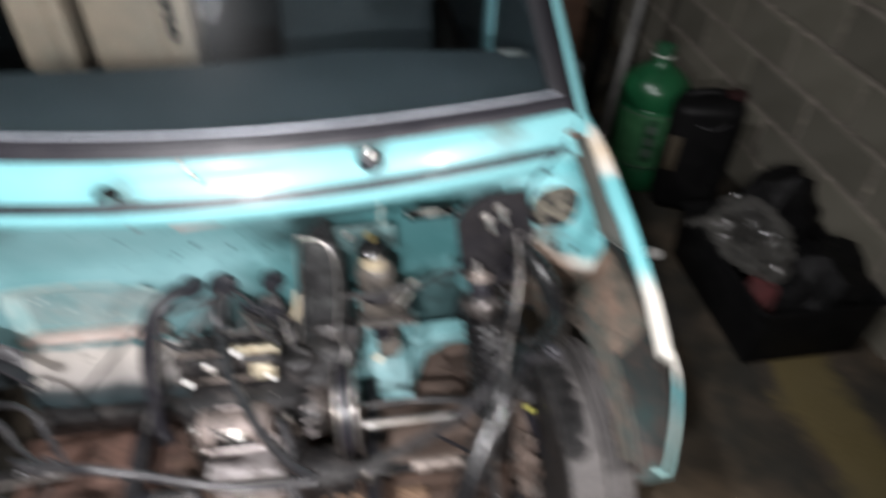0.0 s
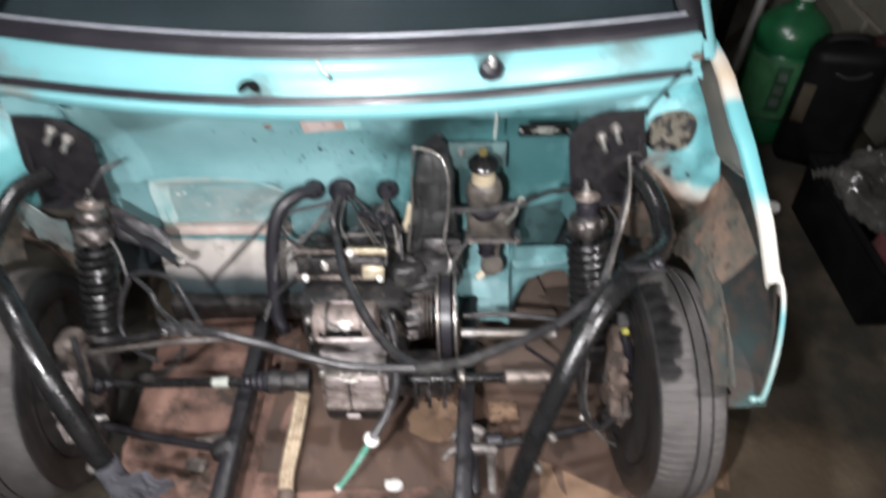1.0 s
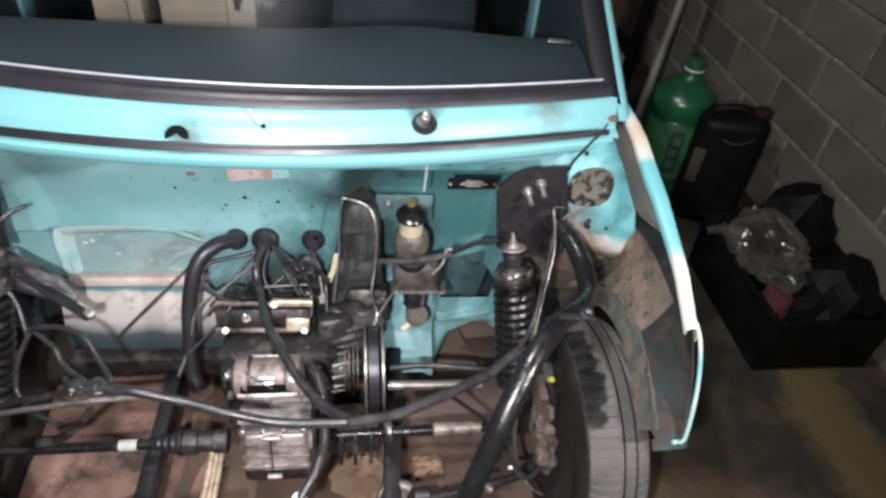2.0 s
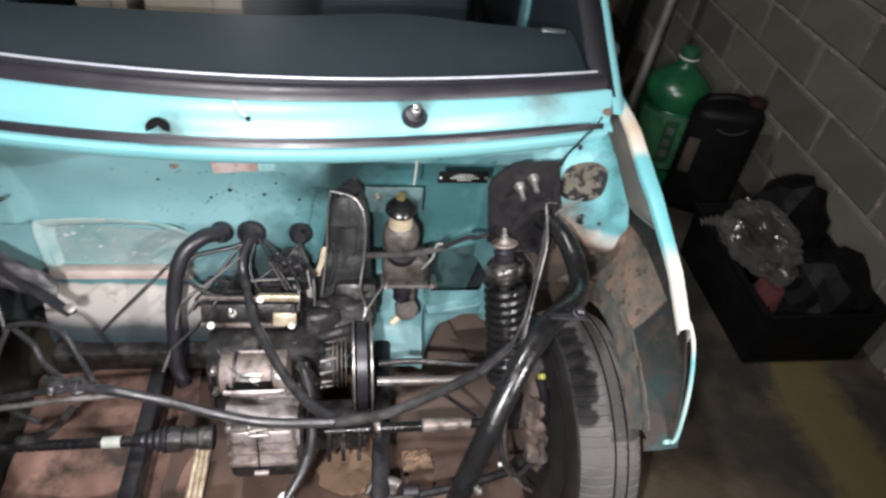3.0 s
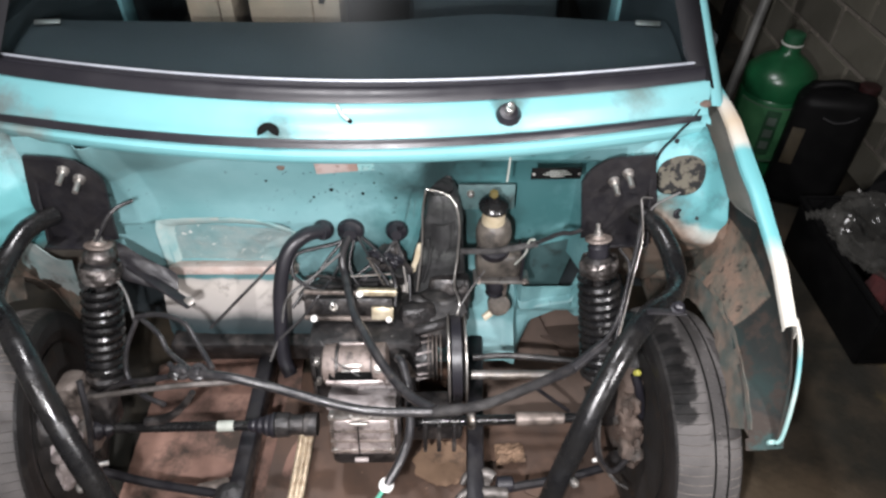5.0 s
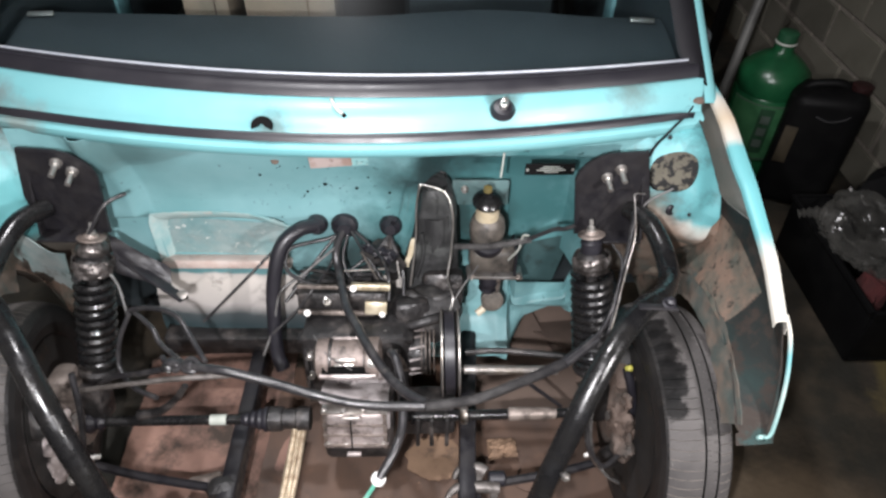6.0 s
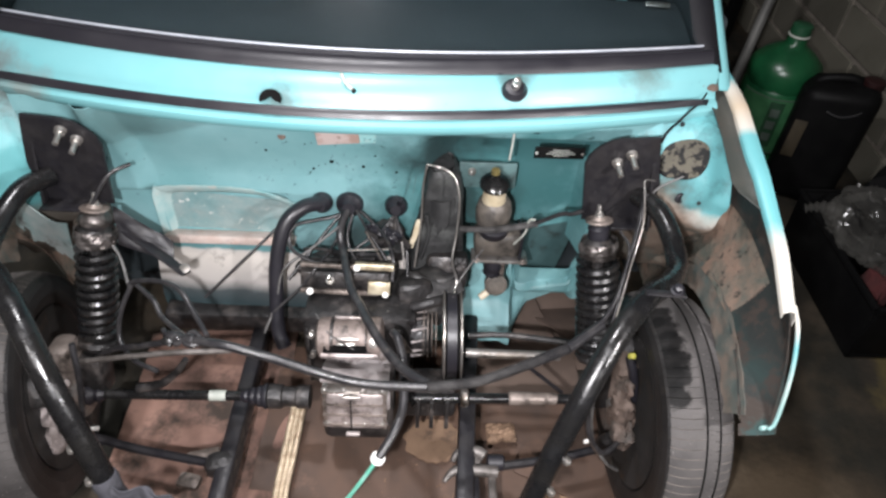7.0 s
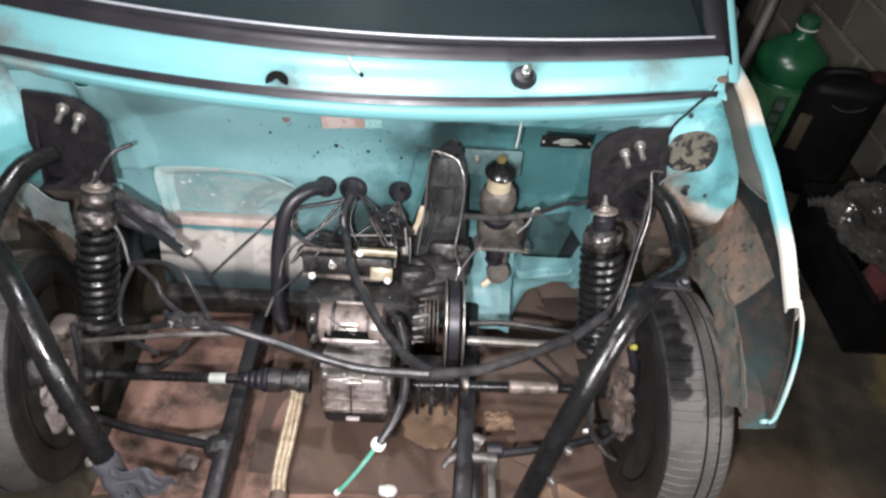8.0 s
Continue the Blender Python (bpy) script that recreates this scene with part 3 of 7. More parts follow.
def pillar(flip):
    f = mirrored if flip else (lambda p: p)
    a, b = Vector((0.725, 0.495, 0.862)), Vector((0.640, 0.98, 1.335))
    part("a_pillar", sheet(lambda u, v: f(tuple(a.lerp(b, u * 1.07 - 0.07) + Vector((0.030 * math.sin(v * 2.6) - 0.008, -0.016 * math.cos(v * 2.6), 0.012 * math.cos(v * 2.6))))), 12, 8, 0.002), M_teal_top, car)

    def band(u, v):
        """A broad black rubber lip between the glass and the pillar, ending in a hooked tongue."""
        wide = 0.046 * (1 - 0.5 * max(0.0, 0.10 - u) / 0.10)
        return f(tuple(a.lerp(b, u * 1.02 - 0.02) + Vector((-0.002 - wide * (1 - v), -0.020 + 0.004 * v, 0.012 + 0.010 * math.sin(v * math.pi)))))

    part("pillar_rubber", sheet(band, 20, 8, 0.004), M_gasket, car, "broad black rubber lip beside the windscreen")


pillar(False)
pillar(True)

# cabin shell behind the glass
part("roof", sheet(lambda u, v: (CX + (2 * u - 1) * 0.62, 0.93 + 1.3 * v, 1.33 + 0.04 * math.sin(v * math.pi) - 0.03 * (2 * u - 1) ** 2), 10, 10, 0.02), M_teal, car)
part("cabin_floor", block((1.36, 1.9, 0.03), (CX, 1.45, 0.22), 0.0), M_dash, car, smooth=False)
part("rear_panel", block((1.36, 0.04, 1.1), (CX, 2.25, 0.80), 0.0), M_dash, car, smooth=False)
for sx in (-1, 1):
    part("door", block((0.05, 0.95, 0.72), (CX + sx * 0.725, 1.06, 0.56), 0.012), M_dash, car)
    part("b_pillar", block((0.06, 0.09, 0.50), (CX + sx * 0.655, 1.48, 1.10), 0.015, (0, -sx * 8, 0)), M_teal, car)
    part("side_panel", block((0.05, 0.70, 0.84), (CX + sx * 0.735, 1.88, 0.93), 0.012), M_dash, car)
    part("dash_vent", block((0.052, 0.012, 0.006), (CX + sx * 0.628 - 0.004, 0.668, 0.910), 0.003, (25, 0, sx * -6), segs=3), M_zinc, car, "glinting bright dashboard vent")
    part("door_trim", block((0.012, 0.075, 0.26), (CX + sx * 0.694, 1.18, 0.79), 0.003), M_teal, car, "bare painted strip inside the door")
    seat = group_part("seat", car, "dark cloth car seat")
    part("backrest", block((0.46, 0.14, 0.56), (CX + sx * 0.33, 1.35, 0.72), 0.05, (-14, 0, 0)), M_dash, seat)
    part("cushion", block((0.46, 0.46, 0.14), (CX + sx * 0.33, 1.12, 0.42), 0.05), M_dash, seat)


def dash_fn(u, v):
    x = CX + (2 * u - 1) * 0.67
    y = 0.44 + 0.10 * (2 * u - 1) ** 2 * (1 - v) + 0.275 * v
    return (x, y, 0.878 + 0.012 * v + 0.016 * math.sin(min(1, v * 1.1) * 2.2) - (0.16 * max(0, v - 0.93) / 0.07 if v > 0.93 else 0) + 0.02 * math.exp(-((u - 0.72) / 0.14) ** 2) * v)


part("dashboard", sheet(dash_fn, 30, 30, 0.004), M_dash, car, "dark grey dashboard top")


# ---- bulkhead ----
def ease(x, a, b):
    t = min(1.0, max(0.0, (x - a) / (b - a)))
    return t * t * (3 - 2 * t)


def bulk_y(x, z):
    y = 0.410 + 0.055 * ease(-z, -0.785, -0.58)
    # pressed back beside the middle, forward again towards the strut
    y += 0.085 * ease(x, 0.150, 0.235) * (1 - ease(x, 0.515, 0.55)) * ease(-z, -0.735, -0.70)
    # pressed forward under the cowl towards the far strut, overhanging there
    over = z - curve_at([(-0.60, 0.700), (-0.42, 0.700), (-0.37, 0.706), (-0.31, 0.727), (-0.26, 0.745), (-0.20, 0.79)], x)
    y -= 0.36 * max(0.0, over) * (1 - ease(-x, 0.46, 0.50))
    y -= 0.030 * ease(-x, 0.418, 0.452) * ease(z, 0.535, 0.56)
    # pressed recess with the ledge
    if -0.425 < x < -0.14 and 0.405 < z < 0.535:
        y += 0.022
    return y


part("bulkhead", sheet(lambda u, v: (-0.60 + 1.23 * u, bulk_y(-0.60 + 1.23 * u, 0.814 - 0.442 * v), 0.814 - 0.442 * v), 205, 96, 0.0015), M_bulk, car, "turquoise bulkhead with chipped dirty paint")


def toe_fn(u, v):
    x = -0.47 + 0.65 * u
    z = 0.385 - 0.27 * v
    y = 0.455 - 0.055 * math.sin(min(1, v * 1.4) * 1.57) + 0.05 * max(0, v - 0.6)
    return (x, y + 0.02 * abs(2 * u - 1) ** 6, z)


part("toe_board", sheet(toe_fn, 24, 20, 0.0015), M_toe, car, "grimy toe board scraped to pale primer")
ledge = group_part("bulkhead_ledge", car, "scraped ledge in the bulkhead")
part("shelf", block((0.300, 0.050, 0.022), (-0.285, 0.464, 0.401), 0.005, (-18, 0, 0)), surface("chalky_pink_primer", (0.50, 0.42, 0.38), 0.65, 0, (0.40, 0.29, 0.245), 18, (0.45, 0.66), (0.17, 0.12, 0.10), 26, (0.60, 0.74), 0.2, 90), ledge)
EDGE_OUT = smooth_path([(-0.440, 0.459, 0.405), (-0.440, 0.458, 0.47), (-0.434, 0.456, 0.538), (-0.405, 0.456, 0.553), (-0.28, 0.456, 0.557), (-0.19, 0.457, 0.545), (-0.11, 0.460, 0.508)], 6)
EDGE_IN = smooth_path([(-0.414, 0.484, 0.408), (-0.413, 0.484, 0.46), (-0.408, 0.484, 0.505), (-0.385, 0.484, 0.516), (-0.28, 0.484, 0.520), (-0.19, 0.482, 0.512), (-0.125, 0.474, 0.486)], 6)


def ledge_edge(u, v):
    k = u * (len(EDGE_OUT) - 1)
    i = min(int(k), len(EDGE_OUT) - 2)
    a, b = EDGE_OUT[i].lerp(EDGE_OUT[i + 1], k - i), EDGE_IN[i].lerp(EDGE_IN[i + 1], k - i)
    wave = 0.004 * noise.noise(Vector((u * 14, v * 2, 3))) + 0.002 * noise.noise(Vector((u * 40, v * 6, 1)))
    return tuple(a.lerp(b, v) + Vector((0, -0.006 * math.sin(v * 3.14), wave)))


part("border", sheet(ledge_edge, 90, 8, 0.0015), surface("chalky_filler", (0.36, 0.47, 0.455), 0.5, 0, (0.19, 0.38, 0.39), 9, (0.45, 0.65), (0.50, 0.46, 0.41), 26, (0.60, 0.70), 0.25, 70), ledge, "slanting border of chalky pale filler")
part("flaking_face", sheet(lambda u, v: (-0.415 + 0.30 * u, 0.4825 + 0.0012 * noise.noise(Vector((u * 14, v * 8, 2))) - 0.006 * u, 0.40 + 0.122 * v - 0.02 * u * v), 60, 26, 0.0008), surface("flaking_silver", (0.17, 0.29, 0.295), 0.3, 0.1, (0.27, 0.34, 0.335), 16, (0.40, 0.66), (0.62, 0.63, 0.61), 58, (0.605, 0.64), 0.45, 60), ledge, "flaking silvery old coating")


def tunnel_fn(u, v):
    x = 0.165 + 0.435 * u
    low = curve_at([(0.16, 0.125), (0.40, 0.130), (0.425, 0.142), (0.442, 0.175), (0.52, 0.222), (0.60, 0.262)], x)
    y = bulk_y(x, 0.38) - 0.004
    # the part beside the strut is a low wall standing before a pocket
    shelf = ease(x, 0.388, 0.404) * (1 - ease(x, 0.525, 0.55))
    z = 0.385 - 0.062 * shelf
    z -= (z - low) * v
    y += (0.47 - y) * max(shelf, ease(v, 0.0, 0.75))
    y += 0.045 * shelf * ease(-z, -0.265, -0.215)
    y -= 0.075 * ease(v, 0.68, 0.95) * (1 - ease(x, 0.385, 0.44)) + 0.02 * ease(v, 0.3, 0.36) * ease(x, 0.36, 0.40)
    return (x, y, z)


# Added dark teal sheet puts shade into the pocket behind the low wall.
part("pocket_plate", sheet(lambda u, v: (0.392 + (0.153 - 0.035 * v) * u, 0.546 - 0.002 * math.sin(u * 3.14), 0.378 + 0.042 * u - (0.14 + 0.04 * u) * v), 10, 10, 0.0015), surface("shaded_deep_teal", (0.028, 0.062, 0.064), 0.6, 0, (0.040, 0.082, 0.084), 14, (0.4, 0.65), (0.014, 0.022, 0.022), 20, (0.54, 0.68), 0.2, 90), car, "dark sheet standing for the shade in the pocket beside the strut")
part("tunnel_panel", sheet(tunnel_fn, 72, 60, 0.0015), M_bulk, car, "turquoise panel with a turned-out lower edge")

# bits on the cowl and bulkhead
part("spindle_collar", lathe([(0, 0.0225), (0.003, 0.023), (0.008, 0.019), (0.013, 0.0165), (0.015, 0.010)], (0.318, 0.352, 0.876), (0.0, -0.5, 0.86)), M_rubber, cowl, "black wiper spindle collar")
part("spindle", lathe([(0, 0.008), (0.016, 0.008), (0.017, 0.006), (0.026, 0.0055), (0.027, 0.003)], (0.318, 0.346, 0.886), (0.05, -0.5, 0.86), 12), M_zinc, cowl, "bright wiper spindle")
part("spindle_hole", extrude_outline([(0.019 * math.cos(a), 0.017 * math.sin(a)) for a in [-0.45 + 4.0 * k / 18 for k in range(19)]] + [(-0.008, -0.002), (-0.001, 0.004), (0.007, -0.003)], 0.003, pose(-0.104, 0.3135, 0.8655, -51, 0, 0)), M_mark, cowl, "open black wiper hole")
TUBE = [(0.016, 0.348, 0.894), (0.017, 0.343, 0.900), (0.021, 0.337, 0.894), (0.026, 0.332, 0.888), (0.037, 0.325, 0.882)]
part("washer_tube", sweep(TUBE, 0.0032, 8, 5), M_label, cowl, "pale washer tube stub")
part("tube_end", lathe([(0, 0.0036), (0.006, 0.0036), (0.007, 0.002)], TUBE[-1], (0.6, -0.5, -0.5), 10), M_mark, cowl)
part("seam", sweep([(0.692, 0.424, 0.846), (0.682, 0.412, 0.840), (0.668, 0.398, 0.833), (0.654, 0.388, 0.826), (0.643, 0.380, 0.818), (0.635, 0.379, 0.806), (0.632, 0.390, 0.788), (0.625, 0.390, 0.773), (0.618, 0.383, 0.758)], lambda t: 0.0018 + 0.0014 * t, 8, 5), M_gasket, cowl, "dark open seam")
part("corner_rust", lathe([(0, 0.015), (0.003, 0.013), (0.005, 0.008), (0.006, 0.003)], (0.706, 0.446, 0.849), (0.1, -0.25, 1), 11), M_rust, cowl, "dark brown rusted corner")
part("rust_tab", lathe([(0, 0.009), (0.004, 0.0095), (0.006, 0.006), (0.007, 0.002)], (0.684, 0.446, 0.852), (0, -0.3, 1), 10), surface("orange_rust", (0.20, 0.105, 0.06), 0.8, 0, (0.12, 0.065, 0.04), 60, (0.4, 0.7)), cowl, "orange rusty tab")
idp = part("maker_plate", block((0.104, 0.003, 0.026), (0.432, 0.404, 0.712), 0.001, (-6, 3.5, 6)), M_mark, car, "black riveted plate with small pale print")
for i, (w, dz) in enumerate(((0.034, 0.0078), (0.048, 0.0034), (0.060, -0.001), (0.030, -0.0056))):
    part("print_bar", block((w, 0.001, 0.0010), (0.434, 0.4015, 0.712 + dz), 0.0, (-6, 3.5, 6)), M_label, idp, smooth=False)
for dx in (-0.047, 0.047):
    part("rivet", lathe([(0, 0.003), (0.002, 0.0028), (0.003, 0.001)], (0.432 + dx, 0.402 + dx * 0.1, 0.712 - 0.06 * dx), (0, -1, 0.1), 8), M_zinc, idp)
part("old_plate", sheet(lambda u, v: (-0.054 + 0.086 * u, bulk_y(0, 0.738 - 0.044 * v) - 0.004, 0.738 - 0.044 * v + 0.008 * u), 8, 6, 0.001), M_pinkish, car, "bare rusty patch where a plate sat")
part("plate_remnant", sheet(lambda u, v: (0.032 + 0.033 * u, bulk_y(0, 0.746 - 0.042 * v) - 0.004, 0.746 - 0.042 * v + 0.003 * u), 30, 30, 0.001, keep=lambda u, v: noise.noise(Vector((u * 5, v * 6, 1))) < 0.25 + 0.3 * (1 - u)), surface("chipped_pale_teal", (0.24, 0.46, 0.46), 0.5, 0, (0.42, 0.45, 0.42), 60, (0.5, 0.65), (0.03, 0.03, 0.028), 45, (0.60, 0.66), 0.3, 90), car)
for hx, hz, hr in ((-0.033, 0.637, 0.0048), (0.033, 0.623, 0.0038), (0.103, 0.608, 0.003), (-0.074, 0.611, 0.003), (-0.164, 0.668, 0.003), (0.06, 0.66, 0.0022)):
    part("screw_hole", lathe([(0, hr), (0.0012, hr), (0.0014, hr * 0.5)], (hx, bulk_y(hx, hz) - 0.0016, hz), (0.05, -1, 0.15), 10), M_mark, car)
r = random.Random(8)
for k in range(26):
    cx, cz, ang, ln = r.uniform(-0.20, 0.14), r.uniform(0.56, 0.70), r.uniform(-75, -20), r.uniform(0.003, 0.011)
    part("paint_chip", block((ln, 0.0006, r.uniform(0.0012, 0.003)), (cx, bulk_y(cx, cz) - 0.0012, cz), 0.0, (0, ang, 0)), M_mark, car, smooth=False)
# Dull teal lines painted as the thin shadow of the steel pipe.
for pts in ([(0.122, 0.0, 0.545), (0.130, 0.0, 0.575), (0.136, 0.0, 0.605)], [(0.140, 0.0, 0.550), (0.143, 0.0, 0.580), (0.146, 0.0, 0.600)]):
    part("paint_scratch", sweep([(x, bulk_y(x, z) - 0.0008, z) for x, _, z in pts], 0.0014, 6, 4), M_shadow_line, car, "dull teal line standing for a pipe's thin shadow")
part("rust_spot", lathe([(0, 0.0085), (0.0012, 0.007), (0.0014, 0.003)], (-0.123, bulk_y(-0.123, 0.716) - 0.002, 0.716), (0, -1, 0.2), 9), M_rust, car)
part("clip", block((0.018, 0.012, 0.014), (0.369, 0.366, 0.790), 0.002, (0, 10, 0)), M_mark, car, "small black clip")
part("hanging_rod", sweep([(0.335, 0.395, 0.778), (0.334, 0.393, 0.74), (0.332, 0.392, 0.70)], 0.0019, 6, 3), M_label, car, "thin pale rod")


# ---- wings ----
TOP_EDGE = [(-0.085, 0.50), (-0.075, 0.525), (-0.054, 0.585), (-0.027, 0.640), (0.005, 0.682), (0.10, 0.742), (0.242, 0.796), (0.396, 0.836), (0.55, 0.850), (0.66, 0.856)]


def arch_z(y):
    d = 0.31 ** 2 - (y - AXLE_Y) ** 2
    return WHEEL_R + (math.sqrt(d) if d > 0 else 0.0) if y < 0.44 else 0.22


def wing(flip):
    f = mirrored if flip else (lambda p: p)
    w = group_part("front_wing", car, "turquoise front wing patched with pale filler, cut open at the front")

    def skin(u, v, y0=-0.085, y1=0.615):
        y = y0 + (y1 - y0) * u
        u = (y + 0.085) / 0.70
        top = curve_at(TOP_EDGE, y)
        low = min(arch_z(y) + 0.014, top - 0.005)
        z = top + (low - top) * v
        dent = 0.006 * noise.noise(Vector((y * 14, z * 14, 2.0)))
        return f((0.757 + 0.016 * math.sin(min(1.0, v * 2.2) * 1.57) - 0.075 * max(0, v - 0.45) ** 1.5 * 2 * (1 - 0.6 * u) + dent * v, y, z - 0.002))

    part("skin", sheet(lambda u, v: skin(u, v, -0.085, 0.115), 40, 30, 0.0012, keep=lambda u, v: v < 1.0 + 0.08 * noise.noise(Vector((u * 5, 1, 2)))), M_skin_in, w, "dirty inside of the wing skin, darkened for shade")
    part("skin", sheet(lambda u, v: skin(u, 0.5 * v, 0.112, 0.615), 40, 12, 0.0014), M_skin_in, w, "dirty inside of the wing skin, darkened for shade")
    part("skin", sheet(lambda u, v: skin(u, 0.495 + 0.505 * v, 0.112, 0.615), 40, 12, 0.0014), M_arch, w, "rust coated inside of the wing skin")

    def flange(u, v):
        y = 0.015 + 0.61 * u
        top = curve_at(TOP_EDGE, y)
        prof = [(0.776, -0.030), (0.774, -0.010), (0.766, 0.0), (0.750, 0.003), (0.735, 0.0), (0.730, -0.004), (0.729, -0.012)]
        k = v * (len(prof) - 1)
        i = min(int(k), len(prof) - 2)
        a, b = prof[i], prof[i + 1]
        narrow = curve_at([(0.0, 0.56), (0.2, 0.62), (0.45, 0.78), (1.0, 0.65)], u)
        return f((0.773 - (0.776 - (a[0] + (b[0] - a[0]) * (k - i))) * narrow - 0.03 * max(0, u - 0.7), y, top + a[1] + (b[1] - a[1]) * (k - i)))

    part("flange", sheet(flange, 40, 12, 0.0015), M_fender, w, "folded top edge with white filler patches")
    part("front_edge", sweep([f((0.770, 0.03, 0.690)), f((0.771, 0.0, 0.672)), f((0.771, -0.03, 0.632)), f((0.770, -0.055, 0.58)), f((0.766, -0.078, 0.518)), f((0.758, -0.082, 0.504))], 0.0036, 8, 6), M_fender, w)
    part("arch_lip", sweep([f(p) for p in ((0.750, -0.078, 0.486), (0.738, -0.05, 0.478), (0.742, -0.005, 0.485), (0.748, 0.05, 0.515), (0.756, 0.085, 0.55))], lambda t: 0.0075 + 0.0015 * math.sin(t * 23), 8, 7), M_lip, w, "scuffed dirty lip of the wheel arch")
    def arch_strip(u, v):
        a = math.radians(-36 + 82 * u)
        radius = 0.332 - (0.062 + 0.006 * noise.noise(Vector((u * 9, 3, 1)))) * v
        return f((0.718 + 0.022 * u - 0.010 * v + 0.004 * noise.noise(Vector((u * 12, v * 3, 5))), AXLE_Y + radius * math.sin(a), WHEEL_R + radius * math.cos(a)))

    part("arch_strip", sheet(arch_strip, 60, 8, 0.0015), M_lip, w, "brown scuffed strip round the wheel arch")
    part("arch_tab", block((0.036, 0.008, 0.014), f((0.736, -0.066, 0.494)), 0.003, (20, -14, 16)), M_primer, w, "pale torn lip")
    part("arch_tab", block((0.022, 0.008, 0.010), f((0.756, -0.078, 0.500)), 0.003, (20, 10, 10)), M_fender, w)

    def gutter(u, v):
        y = 0.60 - 0.41 * u
        top = curve_at(TOP_EDGE, y)
        return f((0.752 - 0.014 * max(0, 1 - u * 1.6) - (0.036 + 0.018 * u) * v * min(1.0, 8 * (1 - u) + 0.15), y - 0.010 * v, top - 0.006 - 0.008 * v - 0.008 * math.sin(v * 3.14)))

    part("gutter", sheet(gutter, 24, 8, 0.0015), surface("grey_sealer", (0.034, 0.036, 0.031), 0.6, 0, (0.06, 0.055, 0.046), 9, (0.45, 0.7), (0.045, 0.036, 0.03), 10, (0.55, 0.7), 0.3, 90), w, "grey sealed gutter")
    def inner(u, v):
        return f(inner_raw(u, v))

    def inner_raw(u, v):
        y = 0.375 - 0.075 * u - 0.012 * math.sin(u * 3.14)
        x = 0.575 + 0.182 * u
        top = min(0.822, curve_at(TOP_EDGE, y) - 0.008) - 0.03 * ease(u, 0.70, 0.95)
        z = top - (top - 0.36) * v
        bulge = 0.022 * math.exp(-((v - 0.42) / 0.10) ** 2) * math.sin(min(1, u * 1.4) * 1.57)
        lean = 0.065 * (1 - ease(v, 0.0, 0.30))
        lumps = 0.006 * noise.noise(Vector((x * 30, y * 30, z * 30))) * min(1, v * 4)
        return (x + 0.012 * v * u, y + 0.13 * v * v - bulge + lumps + lean, z)

    def border(u):
        return curve_at([(0.0, 1.0), (0.60, 0.95), (0.70, 0.74), (0.75, 0.62), (0.81, 0.50), (0.87, 0.42), (0.95, 0.32), (1.0, 0.27)], u)

    def round_hole(a):
        c, s = math.cos(a), math.sin(a)
        return (0.470 + 0.245 * c + 0.02 * c * c, 0.165 - 0.042 * c + (0.076 + 0.008 * c) * s + 0.02 * (c < 0) * c * c * s)

    @functools.lru_cache(None)
    def reach(a):
        """How far the sheet goes from the middle of the hole."""
        lo, hi = 0.0, 2.0
        for _ in range(24):
            mid = (lo + hi) / 2
            u, v = 0.475 + mid * math.cos(a), 0.165 + mid * math.sin(a)
            if 0 <= u <= 1 and 0 <= v <= border(u):
                lo = mid
            else:
                hi = mid
        return (0.475 + lo * math.cos(a), 0.165 + lo * math.sin(a))

    def holed(p, q):
        a = 2 * math.pi * p
        (u0, v0), (u1, v1) = round_hole(a), reach(a)
        q = q ** 1.4
        return inner(u0 + (u1 - u0) * q, v0 + (v1 - v0) * q)

    if flip:
        part("inner_panel", sheet(inner, 40, 60, 0.0015), M_wing_far, w, "turquoise inner panel, dark brown below")
    else:
        part("inner_panel", sheet(holed, 144, 36, 0.002), M_wing, w, "inner panel with a large round hole, rusty below")
        part("arch_panel", sheet(lambda u, v: f(tuple(Vector(inner_raw(u, 0.29 + 0.68 * v)) + Vector((0.034 * u, 0.007 + 0.006 * noise.noise(Vector((u * 6, v * 8, 1))), 0)))), 40, 50, 0.002), M_arch, w, "rusty blotched wheel arch panel")
        for uu, vv, rr in ((0.50, 0.318, 0.0115), (0.42, 0.035, 0.005), (0.68, 0.315, 0.004), (0.27, 0.045, 0.005)):
            c0 = Vector(inner_raw(uu, vv))
            part("grommet", lathe([(0, rr), (0.003, rr * 0.95), (0.004, rr * 0.7), (0.002, rr * 0.5), (0.002, rr * 0.2)], tuple(c0 + Vector((0, -0.001, 0))), (0.3, -0.9, 0.2), 14), M_rubber, w)
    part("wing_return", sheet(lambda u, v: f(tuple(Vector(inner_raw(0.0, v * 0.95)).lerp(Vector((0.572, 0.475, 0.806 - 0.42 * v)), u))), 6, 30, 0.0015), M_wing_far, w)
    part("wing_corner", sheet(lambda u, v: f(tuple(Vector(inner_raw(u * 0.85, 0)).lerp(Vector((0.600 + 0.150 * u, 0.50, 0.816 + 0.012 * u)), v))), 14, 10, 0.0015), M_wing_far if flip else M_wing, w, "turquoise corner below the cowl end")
    if not flip:
        part("backing", sheet(lambda u, v: f((0.585 + 0.175 * u, 0.435 - 0.065 * u - 0.05 * (1 - v) , 0.610 + 0.190 * v)), 8, 6, 0.002), M_backing, w, "grey body panel with black blotches behind the hole")
    return w


wing(False)
wing(True)


